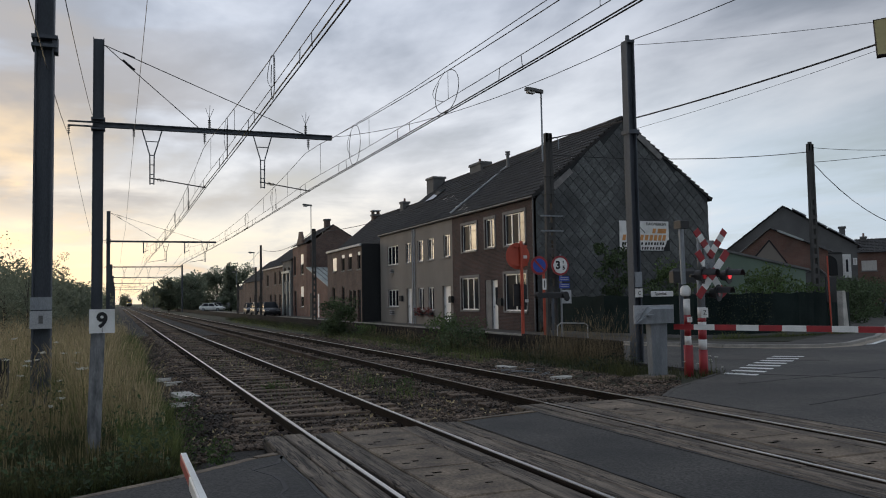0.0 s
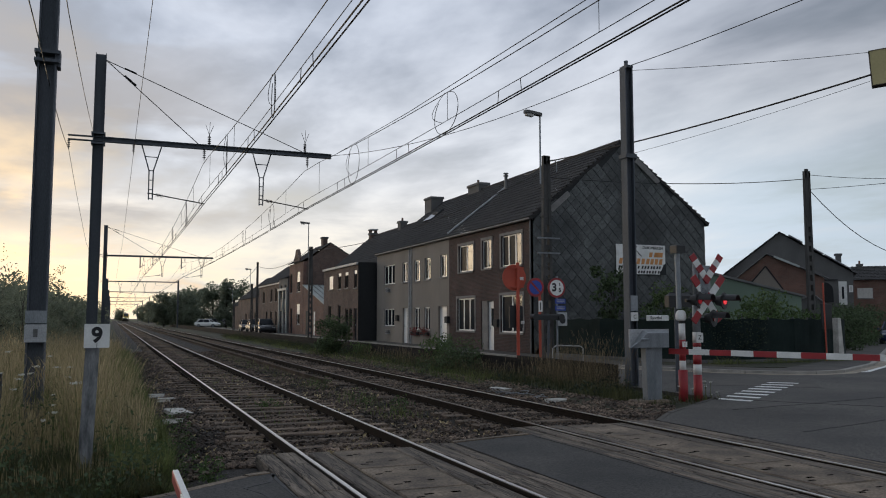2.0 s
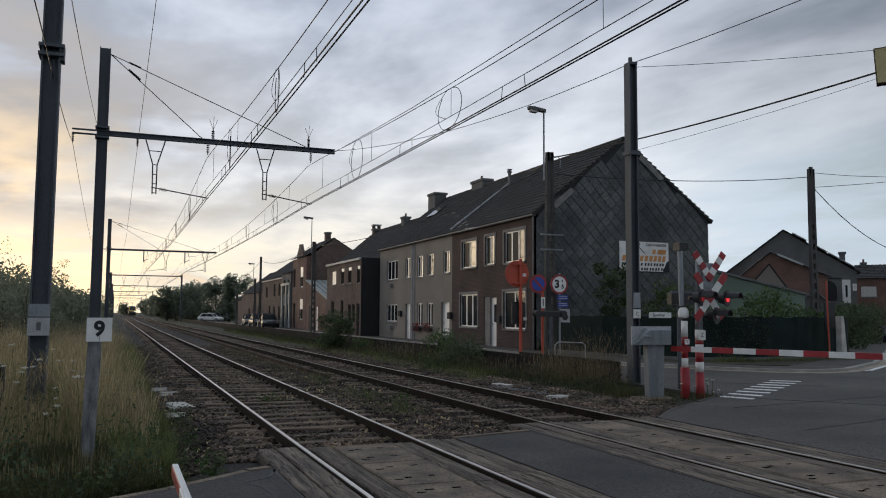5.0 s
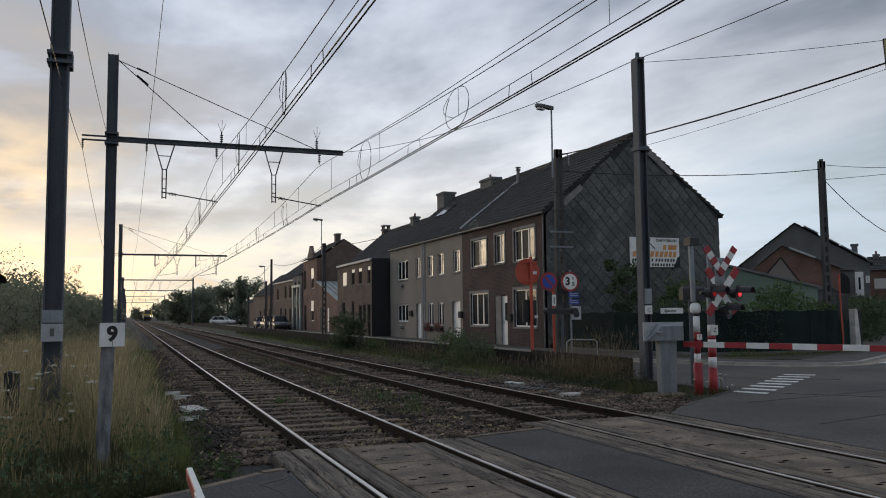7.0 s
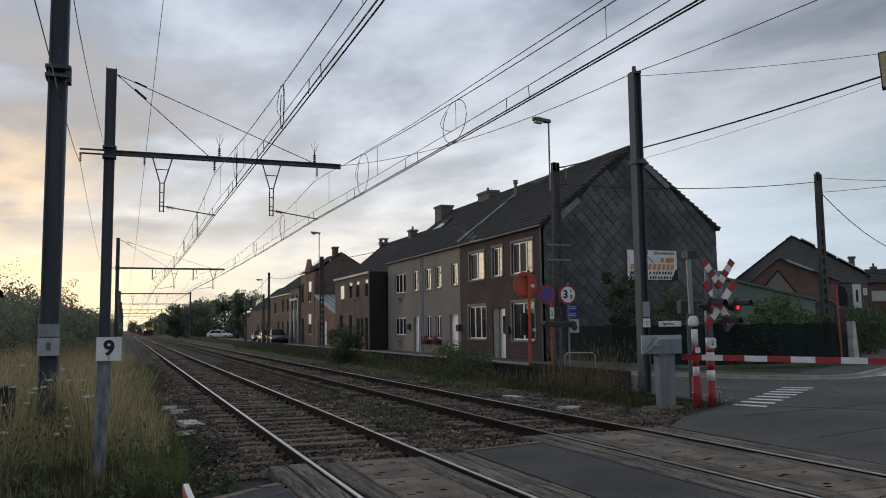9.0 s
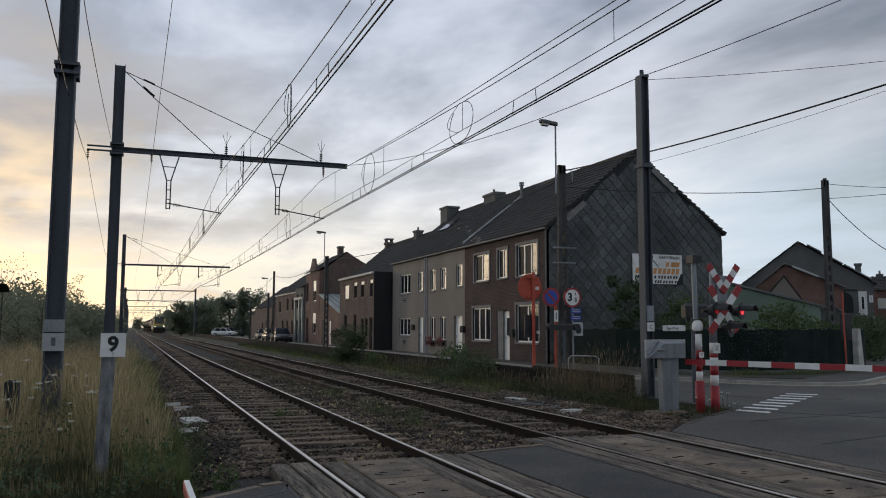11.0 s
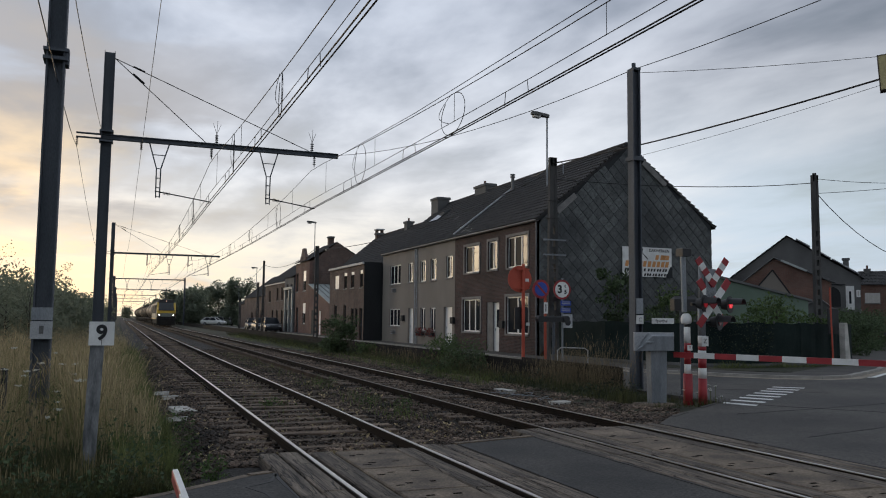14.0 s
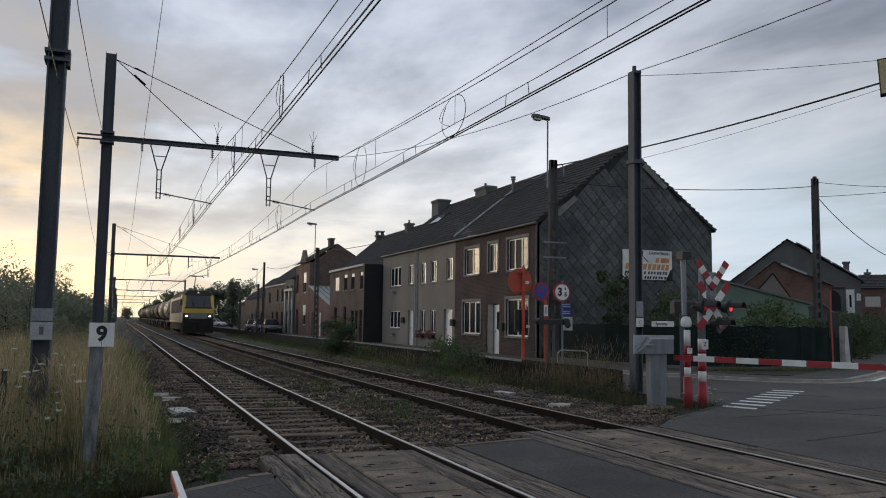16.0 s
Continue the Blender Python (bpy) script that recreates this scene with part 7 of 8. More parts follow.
chimney(gh[0], 3.95, 3.0, 5.0, 6.35, 0.38, 0.38, 0)
rg = gabled("red_brick_house", "red brick gabled outbuilding with a sheet roof", 43.0, 1.0, (37.9, 3.75), (41.34, 5.92), (46.5, 4.45), 38.2, 46.3, M["brick_red"], M["cement"])
bm = bmesh.new()
fp = [rg[1](*q) for q in ((38.6, 0.2), (43.4, 0.2), (43.3, 2.85), (41.17, 5.05), (38.8, 2.9))]
put(bm, [(a, -0.10, b) for a, b in fp] + [(a, -0.01, b) for a, b in fp], [(0, 1, 2, 3, 4), (9, 8, 7, 6, 5)] + [(i, (i + 1) % 5, 5 + (i + 1) % 5, 5 + i) for i in range(5)])
part("rendered_field", bm, M["render"], rg[0], "sand coloured render")
slope_slab(rg, "roof_sheet", (41.9, 5.74), (44.2, 5.09), -0.32, 1.1, 0.02, 0.13, M["zinc"], "pale corrugated roof sheet")
slope_slab(rg, "roof_sheet", (44.7, 4.96), (46.2, 4.54), -0.32, 1.1, 0.02, 0.16, M["gutter"], "dull grey roof sheet")
for a, b in (((41.2, 5.15), (38.9, 3.1)), ((41.2, 5.15), (43.3, 2.95))):
    slope_slab(rg, "verge_board", a, b, -0.14, -0.105, -0.05, 0.09, M["tar"], "dark verge board")


def eaved(name, label, y, x0, x1, eave, ridge, depth, wall, roof):
    """A house that turns its eaves to the crossing; x0, x1 are its ends on the upright plane at y."""
    c = Vector((x0, y))
    v = c.normalized()
    h = thing(name, label, "house", Matrix.LocRotScale((c.x, c.y, 0), Euler((0, 0, math.atan2(v.y, v.x))), None))
    w = x1 - x0
    bm = bmesh.new()
    put(bm, [(a, b, z) for b in (-w, 0) for a, z in ((0, -0.4), (depth, -0.4), (depth, eave), (depth / 2, ridge - 0.1), (0, eave))], [(0, 1, 2, 3, 4), (9, 8, 7, 6, 5)] + [(i, (i + 1) % 5, 5 + (i + 1) % 5, 5 + i) for i in range(5)])
    part("wall", bm, wall, h)
    for e in (-0.25, depth + 0.25):
        roof_courses(h, -w - 0.1, 0.15, (e, eave - 0.05), (depth / 2, ridge), "roof_slope", roof, step=0.45)
    return h


r2 = eaved("red_brick_house", "red brick house with a dark roof and white shutters", 49.0, 56.1, 66.0, 4.75, 6.0, 7.0, M["brick_red"], M["rooftile"])
for a, b in ((-1.4, -0.3), (-3.6, -2.6), (-6.0, -5.0)):
    win = thing("window")
    win.parent = r2
    bm = bmesh.new()
    block(bm, -0.05, -0.004, a, b, 3.25, 4.05, 0.01)
    part("shutter", bm, M["curtain"], win, "pale roller shutter")
    bm = bmesh.new()
    block(bm, -0.09, -0.004, a - 0.06, b + 0.06, 3.16, 3.245, 0.01)
    part("sill", bm, M["stonework"], win)
chimney(r2, 3.0, -0.55, 5.5, 6.2, 0.42, 0.42, 1)
shed = thing("green_shed", "pale green sheet-clad shed with a sloping roof edge", "shed")
bm = bmesh.new()
put(bm, [(27.0, 33.0, -0.2), (34.0, 33.0, -0.2), (34.0, 33.0, 2.75), (27.0, 33.0, 4.0), (27.0, 38.0, -0.2), (34.0, 38.0, -0.2), (34.0, 38.0, 2.75), (27.0, 38.0, 4.0)], [(0, 1, 2, 3), (7, 6, 5, 4), (0, 4, 5, 1), (1, 5, 6, 2), (2, 6, 7, 3), (3, 7, 4, 0)])
part("cladding", bm, M["shed"], shed)
bm = bmesh.new()
put(bm, [(26.9, 32.9, 4.02), (34.2, 32.9, 2.72), (34.2, 38.1, 2.72), (26.9, 38.1, 4.02), (26.9, 32.9, 4.14), (34.2, 32.9, 2.84), (34.2, 38.1, 2.84), (26.9, 38.1, 4.14)], BOXF)
part("roof", bm, M["cement"], shed)
lo = gabled("low_outbuilding", "low grey outbuilding with a felt roof", 36.5, 3, (36.2, 2.35), (38.6, 2.95), (40.0, 2.1), 36.3, 39.9, M["cement"], M["cement"])


# ---- parked cars ----
def car(x, y, rz, paint, label, tall=0.0):
    c = thing("car", label, "car", pose(x, y, -0.01, 0, 0, rz), "parked cars")
    # rounded hull: half widths and heights along the length, nose towards -Y
    bm = bmesh.new()
    rings = []
    for a, low, belt, w in ((-2.12, 0.42, 0.62, 0.62), (-2.02, 0.27, 0.76, 0.78), (-1.55, 0.22, 0.88, 0.86), (-0.7, 0.22, 0.95, 0.88), (0.6, 0.22, 0.97, 0.88), (1.6, 0.24, 0.98, 0.86), (2.0, 0.28, 0.92, 0.79), (2.1, 0.4, 0.75, 0.66)):
        ring = []
        for j in range(16):
            q = j * math.pi / 8 + math.pi / 16
            cx, cz = math.cos(q), math.sin(q)
            ring.append(bm.verts.new((w * math.copysign(abs(cx) ** 0.35, cx), a, (low + belt) / 2 + (belt - low) / 2 * math.copysign(abs(cz) ** 0.5, cz))))
        rings.append(ring)
    for r0, r1 in zip(rings, rings[1:]):
        for j in range(16):
            bm.faces.new((r0[j], r0[(j + 1) % 16], r1[(j + 1) % 16], r1[j]))
    bm.faces.new(rings[0])
    bm.faces.new(rings[-1][::-1])
    part("body", bm, paint, c, "", True)
    top = 1.43 + tall
    bm = bmesh.new()
    put(bm, [(-0.78, -1.0, 0.9), (0.78, -1.0, 0.9), (0.78, 1.8, 0.9), (-0.78, 1.8, 0.9), (-0.60, -0.30, top), (0.60, -0.30, top), (0.60, 1.30, top), (-0.60, 1.30, top)], BOXF)
    bmesh.ops.bevel(bm, geom=bm.edges[:], offset=0.09, segments=3, affect="EDGES", profile=0.5)
    part("glasshouse", bm, M["glass"], c, "dark car windows", True)
    bm = bmesh.new()
    block(bm, -0.57, 0.57, -0.25, 1.26, top - 0.012, top + 0.035, 0.03)
    for s in (-1, 1):
        rod(bm, (s * 0.76, -0.98, 0.93), (s * 0.59, -0.28, top), 0.035, n=6)
        rod(bm, (s * 0.78, 0.45, 0.93), (s * 0.61, 0.45, top), 0.03, n=6)
        rod(bm, (s * 0.76, 1.76, 0.93), (s * 0.59, 1.28, top), 0.05, n=6)
    part("roof", bm, paint, c)
    for sx in (-0.78, 0.78):
        for sy in (-1.32, 1.30):
            bm = bmesh.new()
            disc(bm, (sx, sy, 0.31), (1, 0, 0), 0.31, 0.22, 18)
            w = part("wheel", bm, M["black"], c)
            bm = bmesh.new()
            disc(bm, (sx * 1.03, sy, 0.31), (1, 0, 0), 0.2, 0.2, 12)
            part("rim", bm, M["galv"], w)
        bm = bmesh.new()
        block(bm, sx * 1.2 - 0.07, sx * 1.2 + 0.07, -0.85, -0.72, 0.92, 1.05, 0.02)
        part("mirror", bm, paint, c)
    for sx in (-0.56, 0.56):
        bm = bmesh.new()
        block(bm, sx - 0.17, sx + 0.17, -2.09, -1.95, 0.60, 0.72, 0.02)
        part("headlight", bm, M["mastplate"], c)
    bm = bmesh.new()
    block(bm, -0.42, 0.42, -2.15, -2.05, 0.44, 0.56, 0.02)
    part("grille", bm, M["black"], c)
    return c


paints = {"white": M["white"], "silver": surf("silver_paint", (0.20, 0.205, 0.21), (0.27, 0.275, 0.28), 1, 0.4, 0, metal=0.3), "dark": surf("dark_car_paint", (0.02, 0.022, 0.028), (0.03, 0.032, 0.038), 1, 0.35, 0),
          "blue": surf("blue_car_paint", (0.015, 0.025, 0.07), (0.02, 0.032, 0.09), 1, 0.3, 0)}
for x, y, rz, p, tall in ((15.1, 87.5, 0, "dark", 0.1), (15.0, 93, 2, "dark", 0.05), (15.0, 99.0, -3, "dark", 0.0), (15.6, 148, 60, "white", 0.0), (17.4, 153, 62, "silver", 0.1), (16.4, 158, 60, "white", 0.0), (19.5, 160, 60, "silver", 0.0), (44.9, 36.2, -52, "blue", 0.0)):
    car(x, y, rz, paints[p], p + " car parked beside the street", tall)

# ---- grasses and weeds ----
def blades(name, label, count, place, height, width, material, lean=0.35, head=0.0):
    verts, faces = [], []
    for _ in range(count):
        x, y, z, k = place()
        hgt = rnd.uniform(*height) * k
        a, b = rnd.uniform(0, 6.3), rnd.uniform(0, 6.3)
        dx, dy = math.cos(b) * hgt * lean * rnd.random(), math.sin(b) * hgt * lean * rnd.random()
        w = width * rnd.uniform(0.6, 1.3)
        cx, cy = math.cos(a) * w, math.sin(a) * w
        o = len(verts)
        verts += [(x - cx, y - cy, z), (x + cx, y + cy, z), (x + dx * 0.35 + cx * 0.8, y + dy * 0.35 + cy * 0.8, z + hgt * 0.55), (x + dx * 0.35 - cx * 0.8, y + dy * 0.35 - cy * 0.8, z + hgt * 0.55), (x + dx, y + dy, z + hgt * 0.97)]
        faces += [(o, o + 1, o + 2, o + 3), (o + 3, o + 2, o + 4)]
        if head and rnd.random() < head:
            o = len(verts)
            hx, hy, hz = x + dx * 0.9, y + dy * 0.9, z + hgt * 0.86
            g = w * 1.3 + 0.002
            ex, ey = math.cos(a) * g, math.sin(a) * g
            verts += [(hx, hy, hz), (hx + ex, hy + ey, hz + 0.07), (hx + dx * 0.15, hy + dy * 0.15, hz + 0.2), (hx - ex, hy - ey, hz + 0.07)]
            faces.append((o, o + 1, o + 2, o + 3))
    ob = mesh_part(name, (verts, faces), material)
    return tagged(ob, label, "grass", kind="stuff")


def left_bank(near, far, right=0.45, power=1.5):
    """Places on the left bank; the growth is low in front of the board and by the road."""
    def place():
        while True:
            y = near + far * rnd.random() ** power
            x = right - 5.5 * (0.4 + y / 40) * rnd.random() ** 1.2
            if y > 8.6 - max(0.0, 0.5 - x) * 0.5:
                k = 0.9 + 0.75 * noise.noise((x * 0.55, y * 0.35, 9))
                if y < 10.6 and x > -1.3:
                    k *= 0.38
                elif y < 11.5:
                    k *= 0.65
                if y < 16 and abs(x + 0.077 * y) < 0.36:
                    k *= 0.3
                return x, y, -0.25, max(0.16, k) * (0.5 if x > 0.0 else 1)
    return place


M["straw_dim"] = leafy("brown_straw_grass", (0.12, 0.095, 0.055), (0.21, 0.165, 0.10), 0.9)
M["straw"] = leafy("straw_grass", (0.23, 0.19, 0.095), (0.38, 0.30, 0.165), 0.9)
blades("tall_dry_grass", "tall sun-dried grass with seed heads on the bank", 20000, left_bank(11.2, 40), (0.7, 1.35), 0.0020, M["dry"], 0.75, 0.9)
blades("tall_straw_grass", "olive half-dried grass on the bank", 15000, left_bank(9.2, 40), (0.4, 1.15), 0.0028, M["straw"], 0.85, 0.5)
blades("green_grass", "rank green grass and weeds on the bank", 60000, left_bank(8.4, 34, 0.75), (0.2, 0.85), 0.0050, M["grass"], 0.9)


def bank_foot():
    x, y = 0.55 - 3.2 * rnd.random(), 8.3 + 3.4 * rnd.random() ** 1.2
    return x, max(y, 8.75 - max(0.0, 0.5 - x) * 0.5), -0.25, max(0.3, 0.8 + 0.8 * noise.noise((x * 0.9, y * 0.9, 17)))


blades("foot_grass", "rank grass at the foot of the bank, in a shaded colour", 16000, bank_foot, (0.12, 0.42), 0.0048, M["grass_shaded"], 0.9)


def bank_edge():
    y = 9.4 + 24 * rnd.random() ** 1.7
    x = (0.62 if not 14 < y < 21 else 0.5) - 0.55 * rnd.random()
    return x, y, -0.3, max(0.3, 0.75 + 0.9 * noise.noise((x, y * 0.8, 21)))


blades("edge_grass", "tall green grass and weeds at the edge of the ballast", 9000, bank_edge, (0.3, 0.95), 0.0050, M["grass"], 0.6)


def bank_weeds():
    y = 8.2 + 5.5 * rnd.random() ** 1.3
    x = 0.5 - 2.6 * rnd.random()
    c = noise.noise((x * 1.2, y * 1.2, 4))
    return x, max(y, 8.75 - max(0, 0.5 - x) * 0.5 - 0.1), -0.25 + rnd.random() ** 1.2 * 0.75 * (0.6 + c)


mesh_part("bank_weeds", leaf_cloud(4600, bank_weeds, (0.025, 0.07)), M["leaf0"])
tagged(bpy.data.objects["bank_weeds"], "broad-leaved green weeds at the foot of the bank", "weeds", kind="stuff")


def right_strip(x0, x1, y0, y1, p=1.0):
    def place():
        y = y0 + (y1 - y0) * rnd.random() ** p
        x = rnd.uniform(x0, x1)
        return x, y, -0.14, max(0.35, 0.8 + 0.7 * noise.noise((x, y * 0.5, 2)))
    return place


blades("strip_grass", "rank grass along the strip beside the guard rail, in a shaded colour", 15000, right_strip(9.5, 11.05, 14.2, 80, 1.5), (0.15, 0.50), 0.005, M["grass_shaded"], 0.6)
blades("strip_grass", "fresh green grass beside the far rail", 6500, right_strip(9.0, 10.4, 20, 75, 1.3), (0.10, 0.36), 0.005, M["grass"], 0.7)
blades("strip_dry_grass", "tall dry grass tufts by the guard rail", 1300, right_strip(10.3, 11.05, 15.8, 19.6), (0.4, 1.40), 0.0018, M["straw_dim"], 0.5, 0.8)
blades("strip_dry_grass", "thin dry grass by the guard rail", 1500, right_strip(9.7, 11.05, 18.5, 34), (0.2, 0.65), 0.0022, M["straw_dim"], 0.6, 0.8)


def strip_weeds():
    y = 15.5 + 40 * rnd.random() ** 1.5
    x = rnd.uniform(9.4, 11.05)
    return x, y, -0.12 + rnd.random() ** 1.6 * 0.5 * max(0.2, 0.5 + noise.noise((x * 0.9, y * 0.5, 13)))


mesh_part("strip_weeds", leaf_cloud(5200, strip_weeds, (0.04, 0.10)), M["ivy"])
tagged(bpy.data.objects["strip_weeds"], "low dark broad-leaved weeds along the guard rail", "weeds", kind="stuff")
blades("foot_grass", "short grass round the cabinet and signal posts", 2600, right_strip(9.7, 11.5, 13.1, 16.6), (0.06, 0.28), 0.005, M["grass_shaded"], 0.7)
blades("track_grass", "thin weeds between the two tracks", 550, right_strip(4.4, 5.2, 13.5, 40, 1.5), (0.06, 0.22), 0.006, M["grass"], 0.7)
blades("track_grass", "thin weeds between the rails", 320, right_strip(2.4, 3.4, 13.5, 45, 1.5), (0.04, 0.14), 0.006, M["grass"], 0.7)
blades("screen_grass", "rank grass along the foot of the garden screen", 2600, right_strip(18.9, 26, 22.0, 22.6), (0.15, 0.45), 0.012, M["grass"], 0.6)


for x, y, hh, w in ((5.05, 14.6, 0.32, 0.6), (4.85, 16.6, 0.25, 0.8), (4.95, 20.5, 0.3, 0.7), (2.9, 16.2, 0.2, 0.5), (0.75, 10.2, 0.4, 0.6), (0.9, 12.2, 0.45, 0.5), (1.05, 9.4, 0.25, 0.35)):
    tree("weed", "small green weed growing in the ballast", x, y, hh, w, 260, (0.02, 0.055), M["leaf1"], 0.008, 0.05, 0, "weeds in the ballast", -0.2 if x < 11 else -0.05)


def umbel(x, y, hgt, n=1):
    u = thing("wild_carrot", "white-flowered wild carrot stem in the grass", "flower", group="wild carrots")
    bm = bmesh.new()
    rod(bm, (0, 0, -0.3), (0.02, 0, hgt), 0.005, n=4)
    part("stem", bm, M["grass"], u)
    r = rnd.uniform(0.028, 0.048) * n
    tagged(mesh_part("umbel", leaf_cloud(46, lambda: (0.02 + rnd.gauss(0, r * 0.6), rnd.gauss(0, r * 0.6), hgt + rnd.uniform(-0.01, 0.012)), (0.015 * n, 0.026 * n)), M["umbel"], u), kind="stuff")
    u.matrix_basis = pose(x, y, 0, rnd.uniform(-6, 6), rnd.uniform(-6, 6), rnd.uniform(0, 360))


for _ in range(30):
    y = rnd.uniform(9.4, 17)
    umbel(-0.075 * y - rnd.uniform(-0.5, 1.2), y, rnd.uniform(0.35, 1.0))
for _ in range(8):
    umbel(rnd.uniform(10.35, 11.75), rnd.uniform(13.0, 13.7), rnd.uniform(0.05, 0.38), 0.6)


def litter():
    while True:
        y = 10.2 + 16 * rnd.random() ** 1.5
        x = rnd.uniform(0.9, 5.6)
        if min(abs(x - a) for b in TRACKS for a in (b, b + GAUGE)) > 0.1 and noise.noise((x * 0.9, y * 0.7, 31)) > -0.15:
            return x, y, bed_height(x, y) + rnd.uniform(0.03, 0.06)


mesh_part("track_litter", leaf_cloud(650, litter, (0.025, 0.085)), M["dry"])
tagged(bpy.data.objects["track_litter"], "scraps of dry wood and straw on the ballast", "litter", kind="stuff")


# ---- the goods train ----
M["loco_yellow"] = surf("loco_yellow", (0.56, 0.36, 0.04), (0.68, 0.44, 0.055), 0.8, 0.45, 0.05, 30, grain=0.08)
M["loco_grey"] = surf("loco_grey_green", (0.14, 0.15, 0.13), (0.21, 0.22, 0.19), 0.6, 0.5, 0.05, 30, grain=0.1)
M["headlamp"] = plain("headlamp", (1.0, 0.84, 0.66), 0.3, glow=14.0)
M["marker_lamp"] = plain("marker_lamp", (1.0, 0.55, 0.42), 0.3, glow=0.9)
M["cab_glass"] = plain("cab_glass", (0.045, 0.048, 0.05), 0.12, 0.0, 1.45)
M["tank_dark"] = surf("sooty_tank_brown", (0.045, 0.038, 0.033), (0.12, 0.10, 0.085), 0.5, 0.6, 0.1, 20, metal=0.1, stretch=(1, 2, 0.6))
M["tank"] = surf("dirty_tank_grey", (0.24, 0.205, 0.17), (0.46, 0.40, 0.33), 0.5, 0.5, 0.1, 20, metal=0.2, stretch=(1, 2, 0.6))
M["underframe"] = surf("sooty_underframe", (0.012, 0.011, 0.010), (0.03, 0.026, 0.022), 1.2, 0.9, 0.3, 20)


def wheelset(parent, y, r=0.55):
    w = thing("wheelset")
    w.parent = parent
    for sx in (-0.75, 0.75):
        bm = bmesh.new()
        disc(bm, (sx, y, r), (1, 0, 0), r, 0.13, 18)
        part("wheel", bm, M["underframe"], w)
    bm = bmesh.new()
    rod(bm, (-0.75, y, r), (0.75, y, r), 0.08, n=8)
    part("axle", bm, M["underframe"], w)


def locomotive():
    t = thing("locomotive", "yellow-fronted grey electric locomotive with lit headlamps", "locomotive")

    def hull(bm, prof, half, lift=0.0):
        n = len(prof)
        put(bm, [(-half, a, b + lift) for a, b in prof] + [(half, a, b + lift) for a, b in prof], [tuple(range(n)), tuple(range(n, 2 * n))[::-1]] + [(i, (i + 1) % n, n + (i + 1) % n, n + i) for i in range(n)])

    bm = bmesh.new()
    hull(bm, [(2.6, 1.1), (17.6, 1.1), (17.6, 3.55), (2.6, 3.55)], 1.44)
    part("body", bm, M["loco_grey"], t, "pale grey body side")
    bm = bmesh.new()
    hull(bm, [(0.24, 1.1), (2.6, 1.1), (2.6, 3.72), (0.85, 3.72), (0.24, 2.3)], 1.41)
    hull(bm, [(17.6, 1.1), (19.0, 1.1), (18.6, 3.72), (17.6, 3.72)], 1.41)
    part("cab", bm, M["loco_grey"], t, "pale grey cab side")
    bm = bmesh.new()
    put(bm, [(-1.38, 0.05, 1.25), (1.38, 0.05, 1.25), (1.42, 0.45, 1.25), (-1.42, 0.45, 1.25), (-1.38, 0.05, 2.35), (1.38, 0.05, 2.35), (1.42, 0.45, 2.35), (-1.42, 0.45, 2.35),
             (-1.25, 0.62, 3.66), (1.25, 0.62, 3.66), (1.42, 1.0, 3.66), (-1.42, 1.0, 3.66)],
        [(0, 3, 2, 1), (8, 9, 10, 11), (0, 1, 5, 4), (4, 5, 9, 8), (1, 2, 6, 5), (5, 6, 10, 9), (2, 3, 7, 6), (6, 7, 11, 10), (3, 0, 4, 7), (7, 4, 8, 11)])
    part("nose", bm, M["loco_yellow"], t, "yellow cab front")
    bm = bmesh.new()
    put(bm, [(-1.2, 0.68, 3.7), (1.2, 0.68, 3.7), (1.36, 2.0, 3.56), (-1.36, 2.0, 3.56), (-0.95, 1.1, 4.1), (0.95, 1.1, 4.1), (0.95, 2.0, 4.15), (-0.95, 2.0, 4.15)], BOXF)
    put(bm, [(-1.38, 2.0, 3.56), (1.38, 2.0, 3.56), (1.38, 18.8, 3.56), (-1.38, 18.8, 3.56), (-0.95, 2.0, 4.15), (0.95, 2.0, 4.15), (0.95, 18.5, 4.15), (-0.95, 18.5, 4.15)], BOXF)
    part("roof", bm, M["underframe"], t, "dark sooty roof")
    bm = bmesh.new()
    put(bm, [(-1.14, 0.09, 2.55), (1.14, 0.09, 2.55), (1.06, 0.56, 3.62), (-1.06, 0.56, 3.62), (-1.14, 0.30, 2.55), (1.14, 0.30, 2.55), (1.08, 0.70, 3.62), (-1.08, 0.70, 3.62)], BOXF)
    part("windscreen", bm, M["cab_glass"], t)
    bm = bmesh.new()
    block(bm, -0.78, 0.78, 0.0, 0.06, 1.50, 2.02, 0.01)
    part("front_panel", bm, M["loco_grey"], t, "pale grey panel between the lamps")
    bm = bmesh.new()
    block(bm, -1.385, 1.385, 0.012, 0.44, 1.24, 1.50, 0.02)
    part("lower_front", bm, M["underframe"], t, "dark lower front")
    for sx in (-1, 1):
        bm = bmesh.new()
        block(bm, sx * 1.06 - 0.28, sx * 1.06 + 0.28, 0.015, 0.06, 1.50, 2.0, 0.02)
        part("lamp_panel", bm, M["tank_dark"], t, "dark lamp panel")
        bm = bmesh.new()
        line(bm, [(sx * 0.35, 0.06, 2.50), (sx * 0.55, 0.22, 3.0), (sx * 0.62, 0.36, 3.35)], 0.02, 5)
        part("wiper", bm, M["wire"], t)
        bm = bmesh.new()
        line(bm, [(sx * 1.36, 0.02, 2.2), (sx * 1.40, -0.06, 2.0), (sx * 1.40, -0.06, 1.5), (sx * 1.36, 0.02, 1.35)], 0.02, 5)
        part("handrail", bm, M["mastplate"], t)
        bm = bmesh.new()
        block(bm, sx * 1.5 - 0.06, sx * 1.5 + 0.06, 0.95, 1.05, 2.75, 3.25, 0.02)
        part("mirror", bm, M["black"], t)
    bm = bmesh.new()
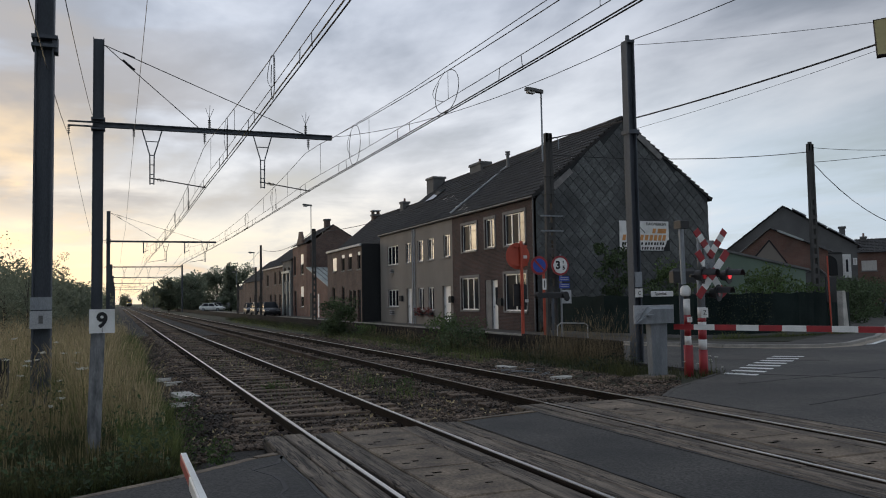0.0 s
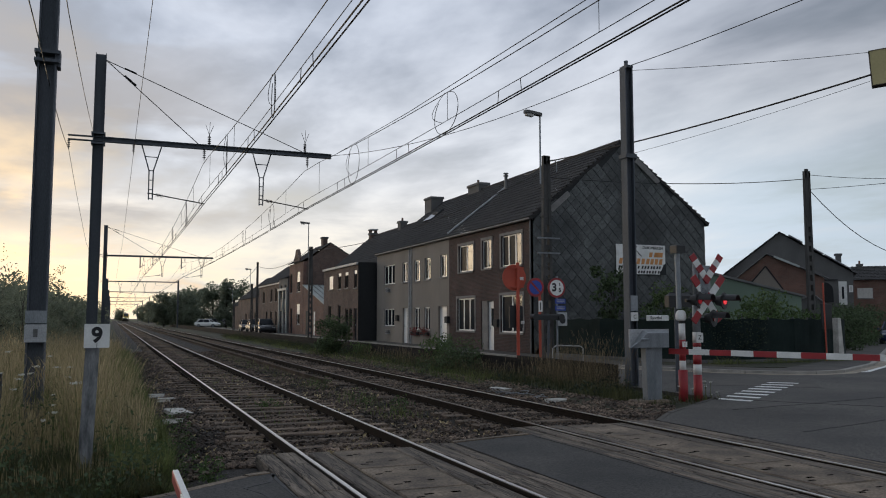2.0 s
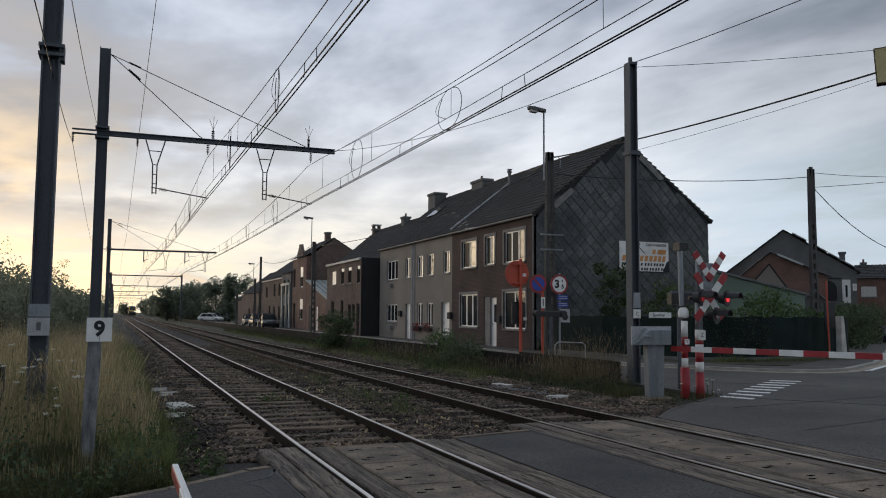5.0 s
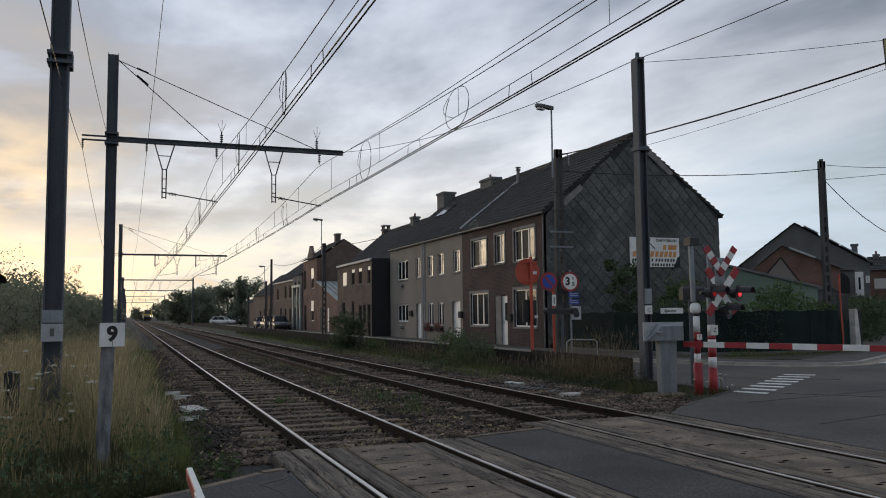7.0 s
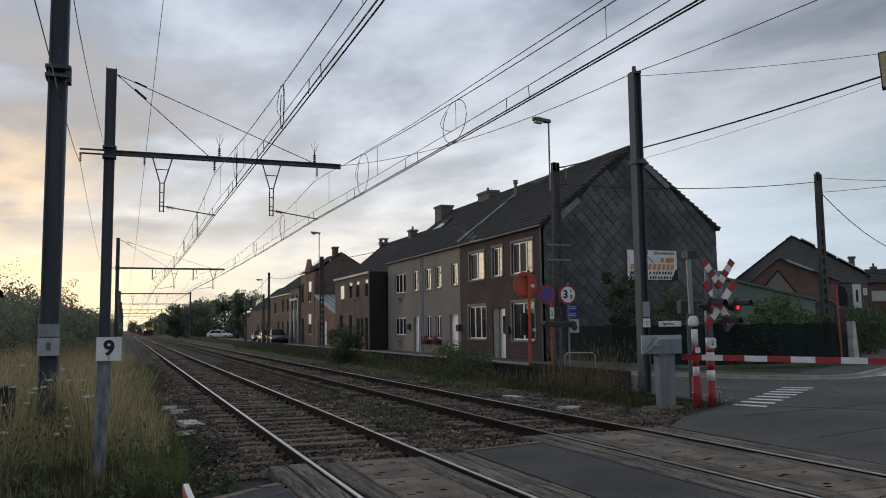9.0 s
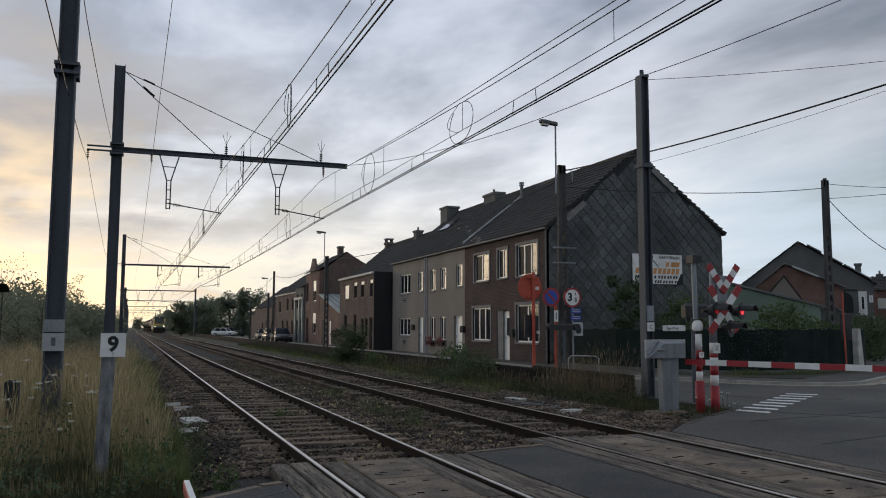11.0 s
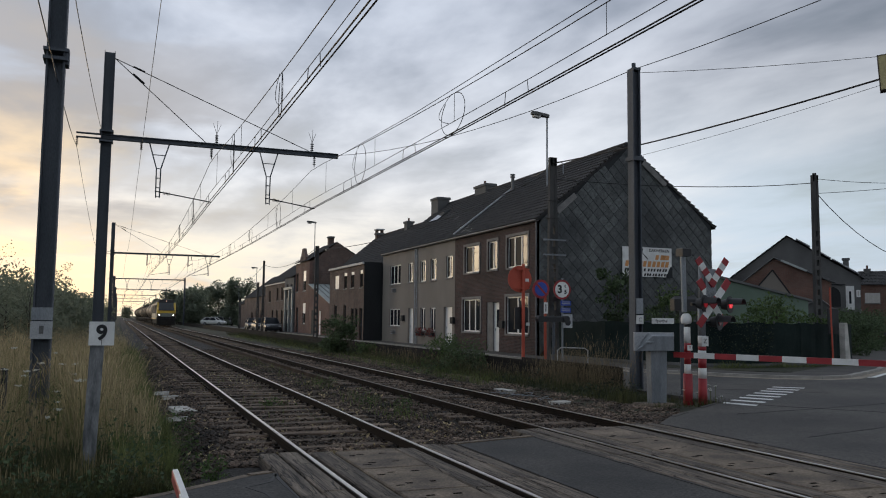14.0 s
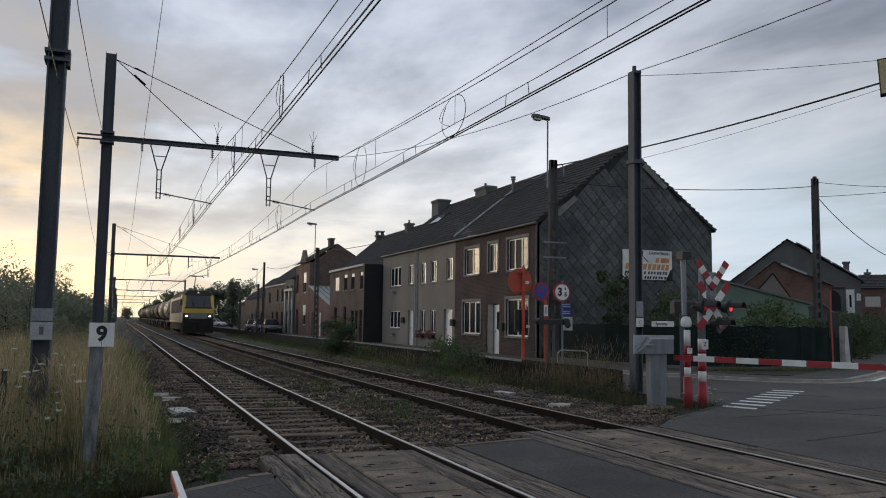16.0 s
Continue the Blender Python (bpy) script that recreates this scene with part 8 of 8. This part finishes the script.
    for a in ((-1.22, 1.22, 2.42, 2.55), (-1.14, 1.14, 3.60, 3.70)):
        f = (a[2] - 2.35) / 1.31
        box(bm, a[0], a[1], 0.03 + f * 0.57, 0.32 + f * 0.5, a[2], a[3])
    part("screen_frame", bm, M["black"], t, "black windscreen frame")
    bm = bmesh.new()
    box(bm, -0.10, 0.10, -0.40, 0.02, 0.95, 1.12)
    line(bm, [(0.0, -0.35, 1.0), (0.05, -0.42, 0.75), (0.12, -0.2, 0.55)], 0.03, 6)
    part("coupling", bm, M["underframe"], t)
    for sx in (-1.02, 1.02):
        lamp = thing("headlight")
        lamp.parent = t
        bm = bmesh.new()
        disc(bm, (sx, 0.02, 1.74), (0, 1, 0), 0.15, 0.08, 18)
        part("bezel", bm, M["black"], lamp)
        bm = bmesh.new()
        disc(bm, (sx, -0.03, 1.74), (0, 1, 0), 0.082, 0.04, 18)
        part("lens", bm, M["headlamp"], lamp)
    bm = bmesh.new()
    disc(bm, (0, 0.80, 3.9), (0, 1, 0), 0.06, 0.1, 12)
    part("top_lamp", bm, M["marker_lamp"], t, "dim reddish lamp")
    bm = bmesh.new()
    block(bm, -1.36, 1.36, 0.02, 0.8, 0.22, 1.235, 0.04)
    part("skirt", bm, M["underframe"], t)
    bm = bmesh.new()
    box(bm, -1.3, 1.3, 2.6, 18.6, 0.45, 1.1)
    part("underframe", bm, M["underframe"], t)
    for sx in (-0.88, 0.88):
        bm = bmesh.new()
        rod(bm, (sx, -0.55, 1.05), (sx, 0.05, 1.05), 0.08, n=10)
        disc(bm, (sx, -0.56, 1.05), (0, 1, 0), 0.24, 0.05, 16)
        part("buffer", bm, M["underframe"], t)
    bm = bmesh.new()
    for s in (-1, 1):
        box(bm, s * 1.425 - 0.04, s * 1.425 + 0.04, 1.15, 2.55, 2.1, 3.3)
    part("cab_window", bm, M["tar"], t)
    for s in (-1, 1):
        for k in range(5):
            bm = bmesh.new()
            box(bm, s * 1.44 - 0.02, s * 1.44 + 0.02, 3.0 + k * 2.7, 5.3 + k * 2.7, 2.0, 3.3)
            part("side_grille", bm, M["tar"], t)
    bm = bmesh.new()
    for s in (-1, 1):
        box(bm, s * 1.45 - 0.012, s * 1.45 + 0.012, 2.6, 17.6, 1.12, 1.25)
    part("yellow_band", bm, M["loco_yellow"], t)
    bm = bmesh.new()
    for a, b in (((0, 4.4, 4.15), (0, 5.4, 4.85)), ((0, 5.4, 4.85), (0, 4.2, 5.55)), ((-0.6, 4.2, 5.6), (0.6, 4.2, 5.6)), ((-0.6, 4.5, 5.6), (0.6, 4.5, 5.6)), ((-0.75, 4.2, 5.45), (-0.6, 4.2, 5.6)), ((0.75, 4.2, 5.45), (0.6, 4.2, 5.6)), ((-0.3, 4.4, 4.2), (0.3, 4.4, 4.2))):
        rod(bm, a, b, 0.045, n=5)
    part("pantograph", bm, M["wire"], t)
    for y in (2.6, 5.4, 13.6, 16.4):
        wheelset(t, y)
    return t


def tank_wagon(label, paint):
    t = thing("tank_wagon", label, "wagon", group="tank wagons")
    bm = bmesh.new()
    rod(bm, (0, 0.9, 2.62), (0, 13.9, 2.62), 1.42, n=28)
    rod(bm, (0, 0.5, 2.62), (0, 0.9, 2.62), 0.9, 1.42, 28)
    rod(bm, (0, 13.9, 2.62), (0, 14.3, 2.62), 1.42, 0.9, 28)
    part("tank", bm, paint, t, "", True)
    for y in (1.2, 4.2, 7.4, 10.6, 13.6):
        bm = bmesh.new()
        rod(bm, (0, y - 0.06, 2.62), (0, y + 0.06, 2.62), 1.45, n=28)
        part("band", bm, M["underframe"], t)
    bm = bmesh.new()
    rod(bm, (0, 7.4, 3.9), (0, 7.4, 4.2), 0.35, n=14)
    box(bm, -0.4, 0.4, 4.0, 10.8, 4.04, 4.09)
    part("hatch", bm, M["underframe"], t)
    bm = bmesh.new()
    box(bm, -1.2, 1.2, 0.2, 14.6, 1.0, 1.25)
    box(bm, -1.3, 1.3, 0.1, 0.25, 0.95, 1.3)
    box(bm, -1.3, 1.3, 14.55, 14.7, 0.95, 1.3)
    part("frame", bm, M["underframe"], t)
    bm = bmesh.new()
    for y in (2.6, 12.2):
        box(bm, -1.05, 1.05, y - 1.3, y + 1.3, 0.45, 0.95)
    part("bogie", bm, M["underframe"], t)
    for y in (1.7, 3.5, 11.3, 13.1):
        wheelset(t, y, 0.46)
    return t


loco = locomotive()
pale = tank_wagon("dirty grey railway tank wagon", M["tank"])
sooty = tank_wagon("soot-darkened brown railway tank wagon", M["tank_dark"])
wagons = [pale, copy_thing(pale, pose(0, 0, 0)), sooty] + [copy_thing(sooty if i % 3 else pale, pose(0, 0, 0)) for i in range(1, 9)]


def motions():
    """The train runs towards the crossing on the far track at a steady speed."""
    axis = 6.018 + GAUGE / 2
    front = lambda t: 77.6 + 27.0 * (16.0 - t)
    times = (0, 4, 8, 12, 16)
    walk(loco, [(t, pose(axis, front(t), 0)) for t in times])
    for i, w in enumerate(wagons):
        walk(w, [(t, pose(axis, front(t) + 19.9 + 15.3 * i, 0)) for t in times])


motions()
